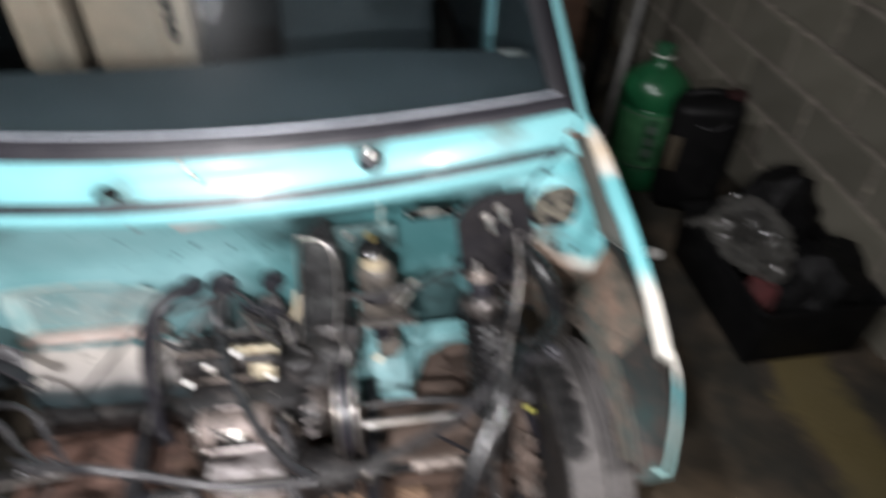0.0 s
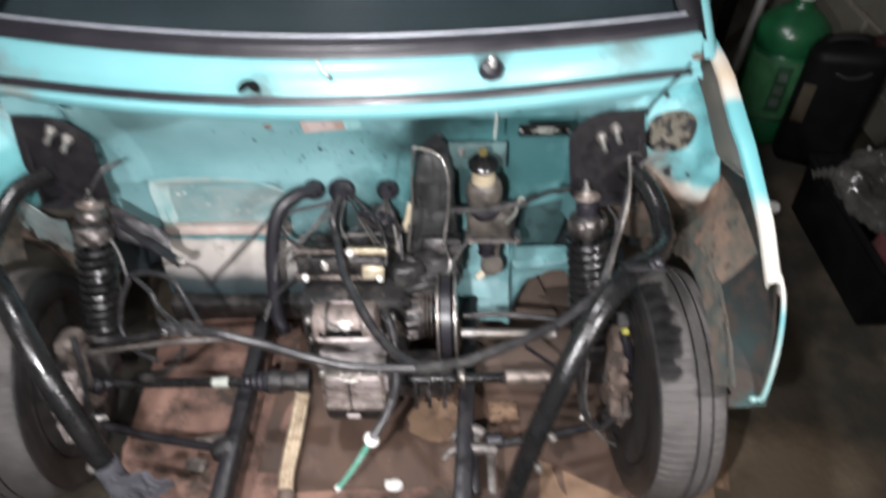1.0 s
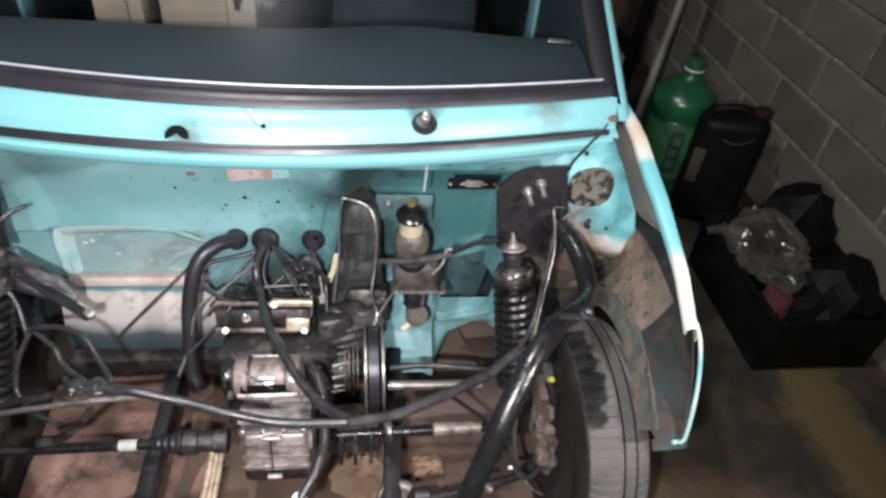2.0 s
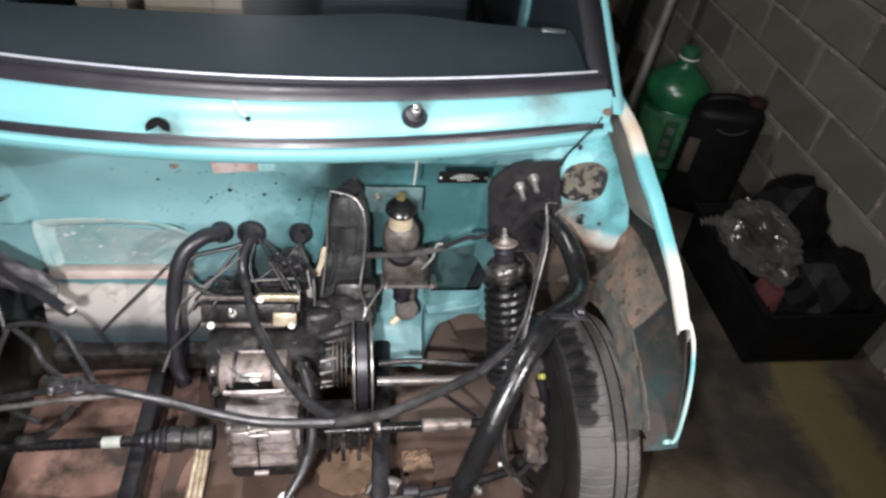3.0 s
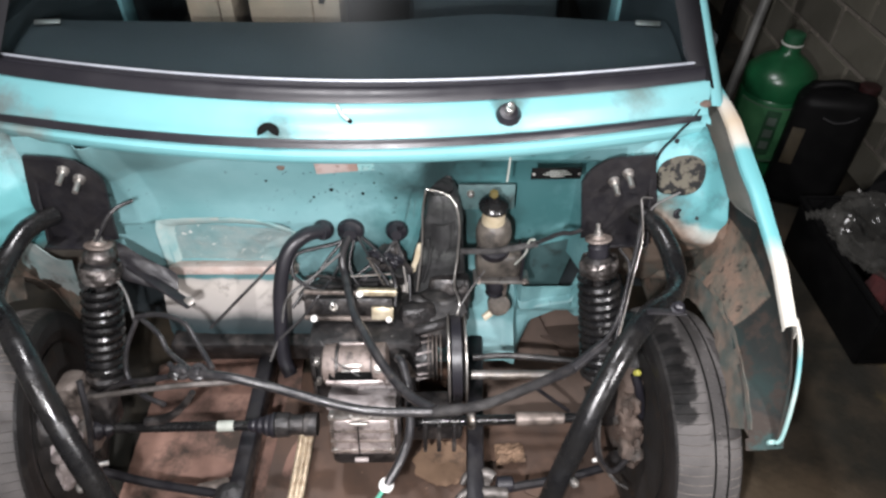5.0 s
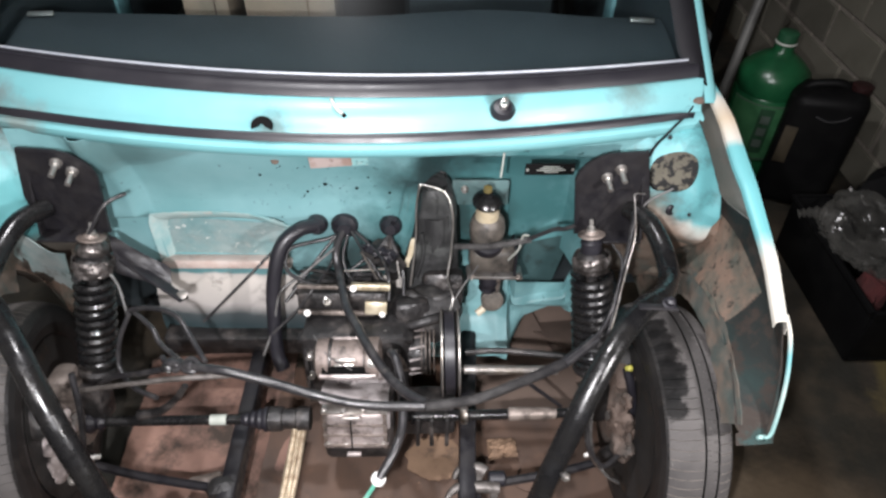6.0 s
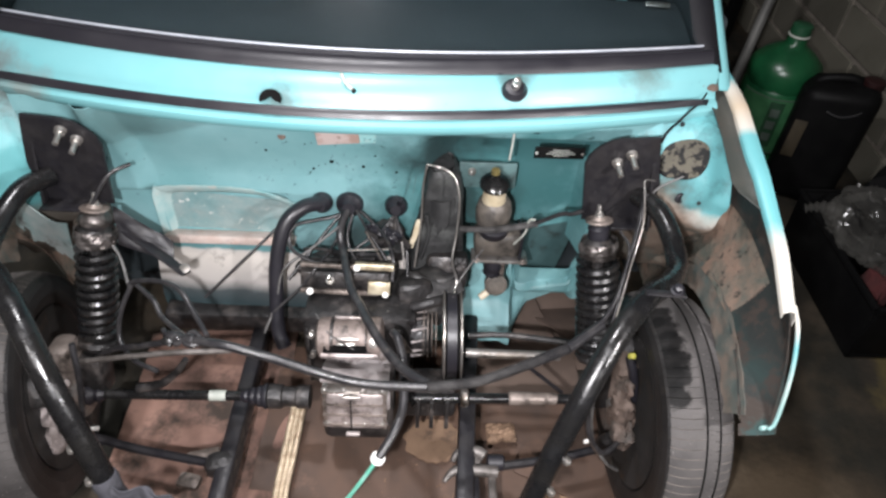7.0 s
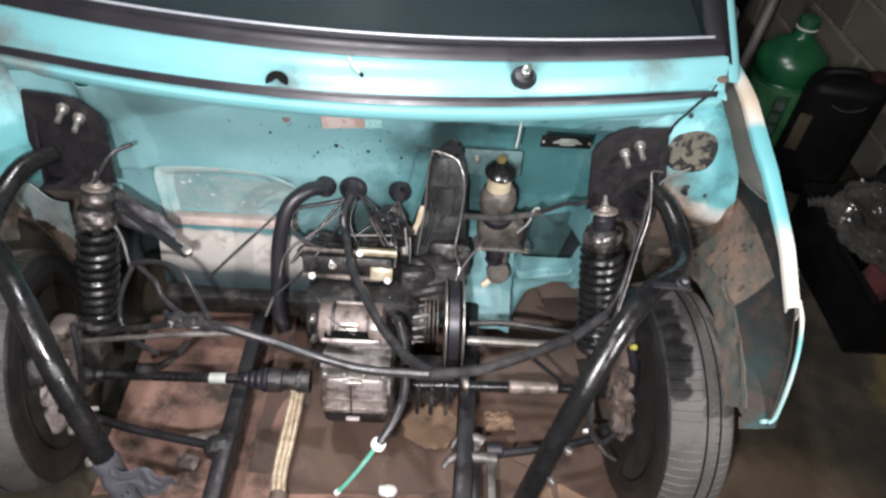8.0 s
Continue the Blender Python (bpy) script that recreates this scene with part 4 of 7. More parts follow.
# ---- suspension ----
def bolt(base, axis, length, parent, r=0.0055, washer=0.011):
    b = lathe([(0, washer), (0.002, washer), (0.0025, r * 1.75), (0.009, r * 1.75), (0.0095, r), (length, r * 0.95), (length + 0.001, r * 0.5)], base, axis, 12)
    return part("bolt", b, M_zinc, parent, "bright zinc bolt and washer")


M_crinkled = surface("crinkled_oily_metal", (0.23, 0.21, 0.20), 0.3, 0.7, (0.07, 0.062, 0.058), 24, (0.40, 0.58), (0.025, 0.022, 0.02), 20, (0.50, 0.62), 0.3, 90)


def strut(flip):
    f = mirrored if flip else (lambda p: p)
    tower = group_part("strut_bracket", car, "black welded steel strut bracket")
    outline = [(0.487, 0.595), (0.484, 0.625), (0.469, 0.733), (0.474, 0.752), (0.486, 0.768), (0.508, 0.784), (0.528, 0.791), (0.598, 0.797), (0.609, 0.75), (0.624, 0.69), (0.622, 0.605)]
    o = [(2 * CX - x, z) for x, z in outline][::-1] if flip else outline
    part("plate", extrude_outline(o, 0.008, Matrix.Translation((0, 0.338, 0)), bevel=0.002), M_plate, tower)
    part("gusset", sheet(lambda u, v: f((0.622 - 0.006 * u - 0.02 * v, 0.385 - 0.07 * u * (1 - 0.35 * v), 0.60 + 0.15 * v)), 6, 6, 0.005), M_plate, tower)
    part("seat_plate", block((0.115, 0.075, 0.007), f((0.556, 0.334, 0.602)), 0.003, (-10, 0, 0)), M_plate, tower)
    for px, pz in ((0.551, 0.762), (0.528, 0.743)):
        bolt(f((px - (0.020 if flip else 0.0), 0.337, pz + (0.008 if flip else 0.0))), (0.05, -0.85, -0.18), 0.036, tower)
    damper = group_part("damper", car, "oily coil-over damper")
    top, low = Vector((0.507 if flip else 0.512, 0.305, 0.615 if flip else 0.627)), Vector((0.545, 0.195, 0.325))
    ax = (top - low).normalized()
    ln = (top - low).length

    def at(d):
        return f(tuple(low + ax * d))

    axf = Vector(f(tuple(top))) - Vector(f(tuple(low)))
    if flip:
        part("mount_dome", lathe([(0, 0.030), (0.006, 0.0315), (0.016, 0.029), (0.026, 0.021), (0.032, 0.012)], at(ln - 0.034), axf, 28), M_crinkled, damper, "dull grimy metal dome over the spring seat")
    part("top_mount", lathe([(0, 0.016), (0.001, 0.026), (0.003, 0.0275), (0.005, 0.026), (0.007, 0.015), (0.012, 0.012)], at(ln - 0.006), axf), M_alu_grimy, damper, "flat grimy top washer")
    bolt(at(ln + 0.005), axf, 0.024, damper, 0.0045, 0.010)
    part("spring_seat", lathe([(0, 0.030), (0.004, 0.036), (0.014, 0.0365), (0.022, 0.032), (0.030, 0.024), (0.034, 0.016)], at(ln - 0.072), axf), M_greasy, damper, "oily spring seat")
    part("bump_stop", lathe([(0, 0.020), (0.006, 0.0225), (0.016, 0.021), (0.024, 0.0225), (0.032, 0.017)], at(ln - 0.042), axf, 20), M_rubber, damper, "black rubber bump stop")
    side = axf.normalized().orthogonal().normalized()
    up = axf.normalized().cross(side)

    def band(u, v):
        a = 2 * math.pi * u
        c, s = math.cos(a), math.sin(a)
        r = 0.0365 + 0.0028 * math.sin(v * 3.14) + 0.0045 * noise.noise(Vector((c * 2.6, s * 2.6, v * 2.2 + 3))) + 0.0022 * noise.noise(Vector((c * 6, s * 6, v * 5)))
        return tuple(Vector(at(ln - 0.078 + 0.034 * v)) + r * (c * side + s * up))

    part("seat_band", sheet(band, 56, 10, 0.0012), M_crinkled, damper, "crinkled shiny metal band", smooth=False)
    part("body", lathe([(0, 0.020), (0.01, 0.023), (0.20, 0.023), (0.205, 0.012), (ln, 0.011)], at(0), axf), M_greasy, damper)
    coils, wire, rad = (10.5, 0.0088, 0.032) if flip else (11.5, 0.0094, 0.035)
    n = int(coils * 18)
    pts = []
    for i in range(n + 1):
        a = 2 * math.pi * i / 18
        pts.append(Vector(at(0.02 + (ln - 0.105) * i / n)) + rad * (math.cos(a) * side + math.sin(a) * up))
    part("spring", sweep(pts, wire, 8, raw=True), M_black, damper, "shiny black coil spring")
    part("lower_cup", lathe([(0, 0.024), (0.004, 0.040), (0.012, 0.043), (0.02, 0.040), (0.024, 0.025)], at(0.0), axf), M_greasy, damper)
    part("lower_mount", block((0.05, 0.06, 0.10), f((0.556, 0.165, 0.275)), 0.012, (-18, 0, 0)), M_greasy, damper)


strut(False)
strut(True)


def tube_side(flip):
    f = mirrored if flip else (lambda p: p)
    fr = group_part("tube_frame", car, "gloss black bent steel tube frame")
    pts = [(0.585, 0.335, 0.665), (0.612, 0.285, 0.672), (0.628, 0.22, 0.655), (0.622, 0.155, 0.648), (0.588, 0.095, 0.668), (0.535, 0.04, 0.690), (0.483, -0.02, 0.682), (0.444, -0.07, 0.645), (0.412, -0.112, 0.590),
           (0.386, -0.142, 0.520), (0.368, -0.163, 0.455), (0.348, -0.185, 0.375), (0.330, -0.203, 0.29), (0.318, -0.215, 0.20)]
    part("tube", sweep([f(p) for p in pts], 0.019, 14, 6), M_black, fr)
    part("mount_plate", block((0.062, 0.016, 0.004), f((0.548, 0.018, 0.722)), 0.001, (-14, 0, -4)), M_plate, fr)
    part("capped_bolt", lathe([(0, 0.011), (0.003, 0.011), (0.004, 0.008), (0.012, 0.0075), (0.015, 0.004)], f((0.566, 0.022, 0.724)), (0, -0.2, 1), 12), M_rubber, fr, "black capped bolt")
    bolt(f((0.402, -0.150, 0.510)), (0.5, -0.7, 0.2), 0.012, fr, 0.004, 0.007)
    bolt(f((0.384, -0.172, 0.450)), (0.4, -0.8, 0.2), 0.012, fr, 0.004, 0.008)
    part("foot", block((0.07, 0.07, 0.05), f((0.315, -0.215, 0.19)), 0.012), M_plate, fr)


tube_side(False)
tube_side(True)


# ---- wheels ----
def wheel_meshes():
    """Tyre, rim, hub and brake round the x axis, outer side towards +x."""
    hw, R = 0.062, WHEEL_R
    prof = []
    for k in range(-30, 31):
        x = hw * k / 30 * 0.93
        crown = 0.010 * (abs(k) / 30) ** 3
        groove = 0.0085 if k in (3, 16) else 0.0
        prof.append((x, R - crown - groove, 1))
    left = [(-hw * 0.86, 0.168, 0), (-hw * 1.0, 0.178, 0), (-hw * 1.10, 0.20, 0), (-hw * 1.08, 0.222, 0), (-hw * 1.0, 0.236, 0)]
    right = [(-x, r, 0) for x, r, _ in reversed(left)]
    prof = left + prof + right
    pitches = 84
    steps = (0.0, 0.05, 0.085, 0.12, 0.30, 0.50, 0.55, 0.585, 0.62, 0.80)
    seg = pitches * len(steps)
    bm = bmesh.new()
    rings, dusty = [], set()
    for s in range(seg):
        step = s % len(steps)
        a0 = 2 * math.pi * (s // len(steps) + steps[step]) / pitches
        ring = []
        for i, (x, r, tread) in enumerate(prof):
            cut = 0.0
            a = a0 + (0.45 * abs(x) - 9.0 * x * x if tread else 0.0)
            if tread:
                if -hw * 0.93 < x < hw * 0.02 and step == 2:
                    cut = 0.0034
                elif x > hw * 0.55 and step == 7:
                    cut = 0.0034
                elif hw * 0.16 < x < hw * 0.24 and step in (2, 7) or hw * 0.36 < x < hw * 0.45 and step == 4:
                    cut = 0.0026
                if cut > 0.003:
                    dusty.add((s, i))
            rr = r - cut
            ring.append(bm.verts.new((x, rr * math.cos(a), rr * math.sin(a))))
        rings.append(ring)
    for s in range(seg):
        a, b = rings[s], rings[(s + 1) % seg]
        for i in range(len(prof) - 1):
            face = bm.faces.new((a[i], b[i], b[i + 1], a[i + 1]))
            face.material_index = 2 if prof[i][2] and R - prof[i + 1][1] > 0.0075 and abs(prof[i][0]) < hw * 0.62 and s % len(steps) in (2, 3, 7, 8) else 3 if prof[i][2] and R - prof[i][1] > 0.0075 and abs(prof[i][0]) < hw * 0.62 else 2 if (s, i) in dusty else 0 if prof[i][2] and prof[i + 1][2] else 1
        bm.faces.new((a[-1], b[-1], b[0], a[0])).material_index = 1
    tyre = finish(bm, "tyre", M_tyre, smooth=False)
    tyre.materials.append(M_sidewall)
    tyre.materials.append(M_sipe)
    # Black groove faces: the shade of the grooves put into the colour.
    tyre.materials.append(M_mark)
    bm = lathe([(-0.060, 0.168), (-0.062, 0.173), (-0.050, 0.166), (-0.02, 0.150), (0.03, 0.148), (0.055, 0.166), (0.060, 0.174), (0.058, 0.160), (0.03, 0.140), (-0.02, 0.142), (-0.05, 0.156)], (0, 0, 0), (1, 0, 0), 48)
    rim = finish(bm, "rim", surface("rim_steel", (0.030, 0.028, 0.027), 0.6, 0.3, (0.014, 0.013, 0.012), 12, (0.4, 0.7), (0.05, 0.032, 0.02), 14, (0.55, 0.7), 0.4, 60))
    bm = lathe([(0.018, 0.145), (0.022, 0.145), (0.028, 0.09), (0.012, 0.06), (0.010, 0.03)], (0, 0, 0), (1, 0, 0), 40)
    disc = finish(bm, "wheel_disc", rim.materials[0])
    bm = lathe([(-0.045, 0.10), (-0.042, 0.115), (-0.030, 0.117), (-0.030, 0.075), (-0.055, 0.060), (-0.075, 0.048), (-0.10, 0.042), (-0.105, 0.03)], (0, 0, 0), (1, 0, 0), 36)
    brake = finish(bm, "brake_disc", M_rust)
    bm = block((0.06, 0.11, 0.07), (-0.055, 0.06, 0.075), 0.015, (40, 0, 0))
    calliper = finish(bm, "calliper", M_greasy)
    return tyre, rim, disc, brake, calliper


# Oily sidewall, darker than the tread to hold the inner side's shade.
M_sidewall = surface("oily_shaded_sidewall", (0.010, 0.0095, 0.0095), 0.45, 0, (0.022, 0.02, 0.019), 12, (0.4, 0.7), (0.05, 0.042, 0.035), 18, (0.58, 0.75), 0.3, 150)
M_sipe = surface("dusty_tread_slot", (0.26, 0.225, 0.195), 0.9, 0, (0.10, 0.083, 0.072), 40, (0.4, 0.65))
WHEEL = wheel_meshes()


M_tyre_oil_shade = M_tyre.copy()
M_tyre_oil_shade.name = "oil_soaked_tyre_rubber"
# Black band on the inner tread: wet oil and the tube's shadow, painted together.
for c in ((-0.046, -0.115, 0.205), (-0.042, -0.085, 0.222), (-0.040, -0.055, 0.234), (-0.041, -0.025, 0.240), (-0.044, 0.010, 0.242), (-0.046, 0.045, 0.238)):
    ragged_patch(M_tyre_oil_shade, c, 0.036, (0.003, 0.003, 0.003), 40.0, 0.22)
TYRE_OIL_SHADE = WHEEL[0].copy()
TYRE_OIL_SHADE.materials[0] = M_tyre_oil_shade


def wheel(flip):
    w = group_part("wheel", car, "worn narrow tyre on a dirty steel wheel")
    x = 0.680 if not flip else 2 * CX - 0.690
    for mesh, name in zip(WHEEL, ("tyre", "rim", "wheel_disc", "brake_disc", "calliper")):
        ob = new(name, TYRE_OIL_SHADE if name == "tyre" and not flip else mesh)
        ob.parent = w
        ob.matrix_parent_inverse = Matrix.Translation(-Vector(car.location))
        ob.matrix_basis = pose(x, AXLE_Y, WHEEL_R, 0, 0, (180 if flip else 0) + (1.5 if not flip else 11))
    return w


wheel(False)
wheel(True)
for flip in (False, True):
    rear = group_part("rear_wheel", car, "worn narrow tyre on a dirty steel wheel")
    for mesh, name in zip(WHEEL[:3], ("tyre", "rim", "wheel_disc")):
        ob = new(name, mesh)
        ob.parent = rear
        ob.matrix_parent_inverse = Matrix.Translation(-Vector(car.location))
        ob.matrix_basis = pose(CX + (-0.645 if flip else 0.645), 1.97, WHEEL_R, 0, 0, 180 if flip else 0)
for flip in (False, True):
    f = mirrored if flip else (lambda p: p)
    knuckle = group_part("knuckle", car, "rusty steering knuckle")
    part("upright", block((0.05, 0.07, 0.20), f((0.600, AXLE_Y + 0.02, 0.27)), 0.018, (-8, 0, 0)), M_alu_grimy if flip else M_rust, knuckle)
    part("ball_joint", lathe([(0, 0.018), (0.02, 0.024), (0.035, 0.018), (0.05, 0.010)], f((0.585, 0.08, 0.15)), (0, 0, 1), 16), M_greasy, knuckle)
    part("lower_arm", sweep([f((0.585, 0.08, 0.155)), f((0.47, 0.05, 0.155)), f((0.33, 0.02, 0.165)), f((0.27, 0.01, 0.17))], 0.010, 8, 4), M_plate, car, "black lower control arm")
    if flip:
        part("arm_bracket", block((0.065, 0.05, 0.05), f((0.275, 0.012, 0.165)), 0.02, (0, 0, 12)), M_greasy, car)
    part("brake_hose", sweep([f((0.49, 0.06, 0.50)), f((0.485, 0.02, 0.42)), f((0.50, -0.005, 0.34)), f((0.54, 0.0, 0.27)), f((0.60, 0.05, 0.25))], 0.006, 8, 6), M_cable, car)
    part("subframe_rail", block((0.036 if flip else 0.038, 0.55, 0.06), f((0.262 if flip else 0.278, 0.16, 0.155)), 0.008, (0, 0, 0 if flip else -3)), M_plate, car, "black subframe rail")
part("rear_crossmember", block((0.62, 0.07, 0.06), (-0.15, 0.40, 0.20), 0.01), M_greasy, car)

def lump(centre, size, seed, rough=0.35):
    """An uneven rough casting."""
    bm = bmesh.new()
    bmesh.ops.create_icosphere(bm, subdivisions=3, radius=1.0)
    for v in bm.verts:
        v.co *= 1 + rough * noise.noise(v.co * 1.9 + Vector((seed, 2, 1))) + 0.12 * noise.noise(v.co * 5 + Vector((seed, 0, 3)))
        v.co = Vector((v.co.x * size[0], v.co.y * size[1], v.co.z * size[2])) + Vector(centre)
    return bm


# ---- engine ----
M_shroud = surface("dusty_black_shroud", (0.013, 0.0125, 0.013), 0.5, 0, (0.032, 0.030, 0.029), 12, (0.44, 0.62), (0.10, 0.092, 0.086), 15, (0.50, 0.70), 0.5, 50)
engine = group_part("engine", car, "greasy small engine and gearbox")
part("block", block((0.24, 0.20, 0.20), (0.03, 0.315, 0.275), 0.02, (-10, 0, 0)), M_greasy, engine)
part("rocker_cover", block((0.20, 0.065, 0.05), (-0.005, 0.355, 0.392), 0.012, (-20, 0, 0)), M_greasy, engine)
for dz, dy, wid in ((0.032, 0.012, 0.17), (-0.018, -0.018, 0.17)):
    part("cover_strip", block((wid, 0.012, 0.010), (-0.015, 0.322 + dy, 0.412 + dz), 0.003, (-20, 2, 0)), M_alu_grimy, engine, "dirty bare metal flange")
part("mount_bracket", block((0.085, 0.020, 0.014), (0.062, 0.322, 0.458), 0.003, (-25, 2, 0)), M_brass, engine, "yellowish plated bracket")
part("mount_bracket", block((0.048, 0.012, 0.030), (0.072, 0.304, 0.410), 0.003, (-25, 2, 0)), M_brass, engine, "yellowish plated bracket")
for p in ((-0.078, 0.298, 0.400), (0.086, 0.296, 0.399), (0.026, 0.310, 0.464)):
    part("bolt", lathe([(0, 0.0075), (0.003, 0.0075), (0.0035, 0.006), (0.009, 0.006), (0.010, 0.002)], p, (0, -0.8, 0.6), 10), M_white, engine, "bright bolt head")
for p in ((-0.070, 0.224, 0.345), (-0.070, 0.214, 0.290), (0.118, 0.226, 0.352), (-0.045, 0.262, 0.372), (0.030, 0.262, 0.374), (0.094, 0.262, 0.376)):
    bolt(p, (0, -0.9, 0.4), 0.012, engine, 0.005, 0.009)
for k in range(5):
    part("block_rib", block((0.006, 0.014, 0.150), (-0.076 + 0.050 * k, 0.212, 0.290), 0.002, (-10, 0, 0)), M_greasy, engine)
part("head_flange", block((0.250, 0.030, 0.014), (0.030, 0.250, 0.374), 0.004, (-12, 0, 0)), M_greasy, engine, "oily cylinder head flange")
part("flange_clip", block((0.060, 0.008, 0.006), (0.012, 0.236, 0.388), 0.002, (-24, 0, 0)), M_alu_bright, engine, "bright metal clip")
part("wire", sweep([(-0.058, 0.240, 0.392), (-0.020, 0.180, 0.398), (0.030, 0.158, 0.378)], 0.0016, 6, 6), M_grey_cable, engine)
part("stud", lathe([(0, 0.009), (0.012, 0.009), (0.013, 0.004), (0.035, 0.004), (0.036, 0.002)], (-0.036, 0.322, 0.405), (0, -0.4, 0.9), 10), M_zinc, engine)
for k, (x0, x1, y, z0, z1, rr) in enumerate(((-0.105, 0.060, 0.372, 0.425, 0.432, 0.0060), (-0.095, 0.080, 0.392, 0.410, 0.424, 0.0080), (-0.100, 0.020, 0.382, 0.446, 0.428, 0.0038), (-0.060, 0.095, 0.402, 0.432, 0.446, 0.0050))):
    part("cable", sweep([(x0, y, z0), (x0 * 0.6 + x1 * 0.4, y - 0.012, z0 + 0.012 * (-1) ** k), (x0 * 0.3 + x1 * 0.7, y + 0.006, z1 - 0.010), (x1, y, z1)], rr, 8, 6), M_cable if k % 2 else M_greasy, engine, "oily black cable")
part("head_casting", lump((-0.015, 0.375, 0.398), (0.105, 0.040, 0.030), 8, 0.4), M_greasy, engine, "oily rough cylinder head")
part("carburettor", lump((0.084, 0.425, 0.462), (0.036, 0.026, 0.032), 13, 0.55), M_greasy, engine, "oily dark carburettor")
part("carburettor_bowl", lathe([(0, 0.014), (0.004, 0.021), (0.030, 0.022), (0.034, 0.024), (0.038, 0.024), (0.042, 0.012)], (0.108, 0.400, 0.420), (0.05, -0.15, 1), 20), M_greasy, engine)
part("torn_cap", sheet(lambda u, v: (0.040 + 0.080 * u + 0.006 * noise.noise(Vector((u * 9, v * 7, 4))), 0.412 - 0.020 * v + 0.014 * noise.noise(Vector((u * 6, v * 6, 2))), 0.502 - 0.020 * u - (0.034 + 0.012 * math.sin(u * 8)) * v), 26, 14, 0.003, keep=lambda u, v: noise.noise(Vector((u * 7, v * 5, 6))) < 0.28 - 0.55 * max(0, v - 0.55)), M_rubber, engine, "ragged black rubber cap", smooth=False)
for lx, lz, tilt in ((0.052, 0.492, 35), (0.066, 0.474, -20), (0.128, 0.470, 60)):
    part("lever", extrude_outline([(-0.016, -0.004), (0.014, -0.006), (0.018, 0.0), (0.013, 0.006), (-0.014, 0.005), (-0.019, 0.0)], 0.004, pose(lx, 0.384, lz, -18, tilt, 0), bevel=0.001), M_greasy, engine)
for p0, p1 in (((0.040, 0.385, 0.500), (0.075, 0.360, 0.440)), ((0.118, 0.380, 0.480), (0.126, 0.350, 0.425)), ((-0.02, 0.375, 0.452), (0.10, 0.378, 0.458))):
    part("linkage", sweep([p0, tuple((a + b) / 2 for a, b in zip(p0, p1)), p1], 0.0022, 6, 3), M_silver_rod, engine)

M_cast = surface("brownish_castings", (0.23, 0.185, 0.165), 0.5, 0.2, (0.12, 0.095, 0.083), 14, (0.4, 0.62), (0.03, 0.025, 0.022), 18, (0.52, 0.66), 0.5, 90)
starter = part("starter_motor", lathe([(0, 0.030), (0.006, 0.042), (0.030, 0.044), (0.034, 0.039), (0.105, 0.039), (0.11, 0.044), (0.135, 0.044), (0.14, 0.03)], (-0.052, 0.205, 0.358), (1, 0, 0.03), 28), M_cast, engine, "grimy brownish aluminium starter motor")
for x in (-0.022, 0.052):
    part("starter_band", lathe([(0, 0.0395), (0.001, 0.0425), (0.007, 0.0425), (0.008, 0.0395)], (x, 0.205, 0.359), (1, 0, 0.03), 28), M_greasy, starter)
part("terminal", lathe([(0, 0.010), (0.008, 0.010), (0.009, 0.005), (0.018, 0.005), (0.019, 0.002)], (0.070, 0.172, 0.385), (0, -0.7, 0.7), 10), M_zinc, starter)
part("starter_clip", block((0.044, 0.008, 0.006), (0.016, 0.1765, 0.3885), 0.002, (-46, 0, 0)), M_zinc, engine, "bright metal clip")
part("starter_clip", block((0.040, 0.008, 0.005), (0.012, 0.1695, 0.3805), 0.002, (-40, 0, 0)), M_zinc, engine, "bright metal clip")
# Black block standing for the shade in the starter's recess.
part("starter_gap", block((0.104, 0.010, 0.019), (0.016, 0.1675, 0.3675), 0.003, (-19, 0, 0)), M_mark, engine, "black recess")
part("starter_bar", sweep([(-0.040, 0.165, 0.350), (0.02, 0.163, 0.351), (0.078, 0.165, 0.352)], 0.0085, 12, 4), M_alu_bright, engine, "bright worn bar")
part("starter_lug", block((0.020, 0.020, 0.032), (0.088, 0.172, 0.352), 0.006, (-20, 0, 0)), M_alu_bright, engine)
gearbox = [(0.0, 0.040), (0.004, 0.066), (0.030, 0.074), (0.034, 0.068), (0.060, 0.070), (0.064, 0.076), (0.072, 0.076), (0.076, 0.069), (0.120, 0.066), (0.128, 0.072), (0.145, 0.070), (0.152, 0.045)]
part("gearbox", lathe(gearbox, (-0.040, 0.185, 0.235), (1, 0, 0.02), 36), M_alu, engine, "dirty aluminium gearbox casing")
for k in range(3):
    part("casing_rib", block((0.138, 0.010, 0.004), (0.030, 0.1045 + 0.0068 * (k - 1), 0.222 + 0.027 * (k - 1)), 0.0015, (-14, 0, 0)), M_alu_grimy, engine)
for x in (-0.034, 0.094):
    part("casing_web", block((0.010, 0.060, 0.112), (x, 0.138, 0.226), 0.003, (-14, 0, 0)), M_alu_grimy, engine)
part("casing_lid", block((0.132, 0.055, 0.105), (0.030, 0.132, 0.222), 0.014, (-14, 0, 0), segs=4), M_alu_bright, engine, "dirty aluminium casing lid")
part("casing_rib", block((0.145, 0.060, 0.010), (0.032, 0.148, 0.312), 0.004, (-14, 0, 0)), M_alu, engine)
part("casing_rib", block((0.140, 0.064, 0.008), (0.032, 0.140, 0.287), 0.003, (-14, 0, 0)), M_zinc, engine)
part("casing_seam", block((0.0022, 0.060, 0.098), (0.022, 0.1285, 0.224), 0.0005, (-14, 0, 0)), M_mark, engine)
part("casing_clip", block((0.040, 0.010, 0.006), (0.026, 0.100, 0.292), 0.002, (-30, 0, 0)), M_zinc, engine, "bright metal clip")
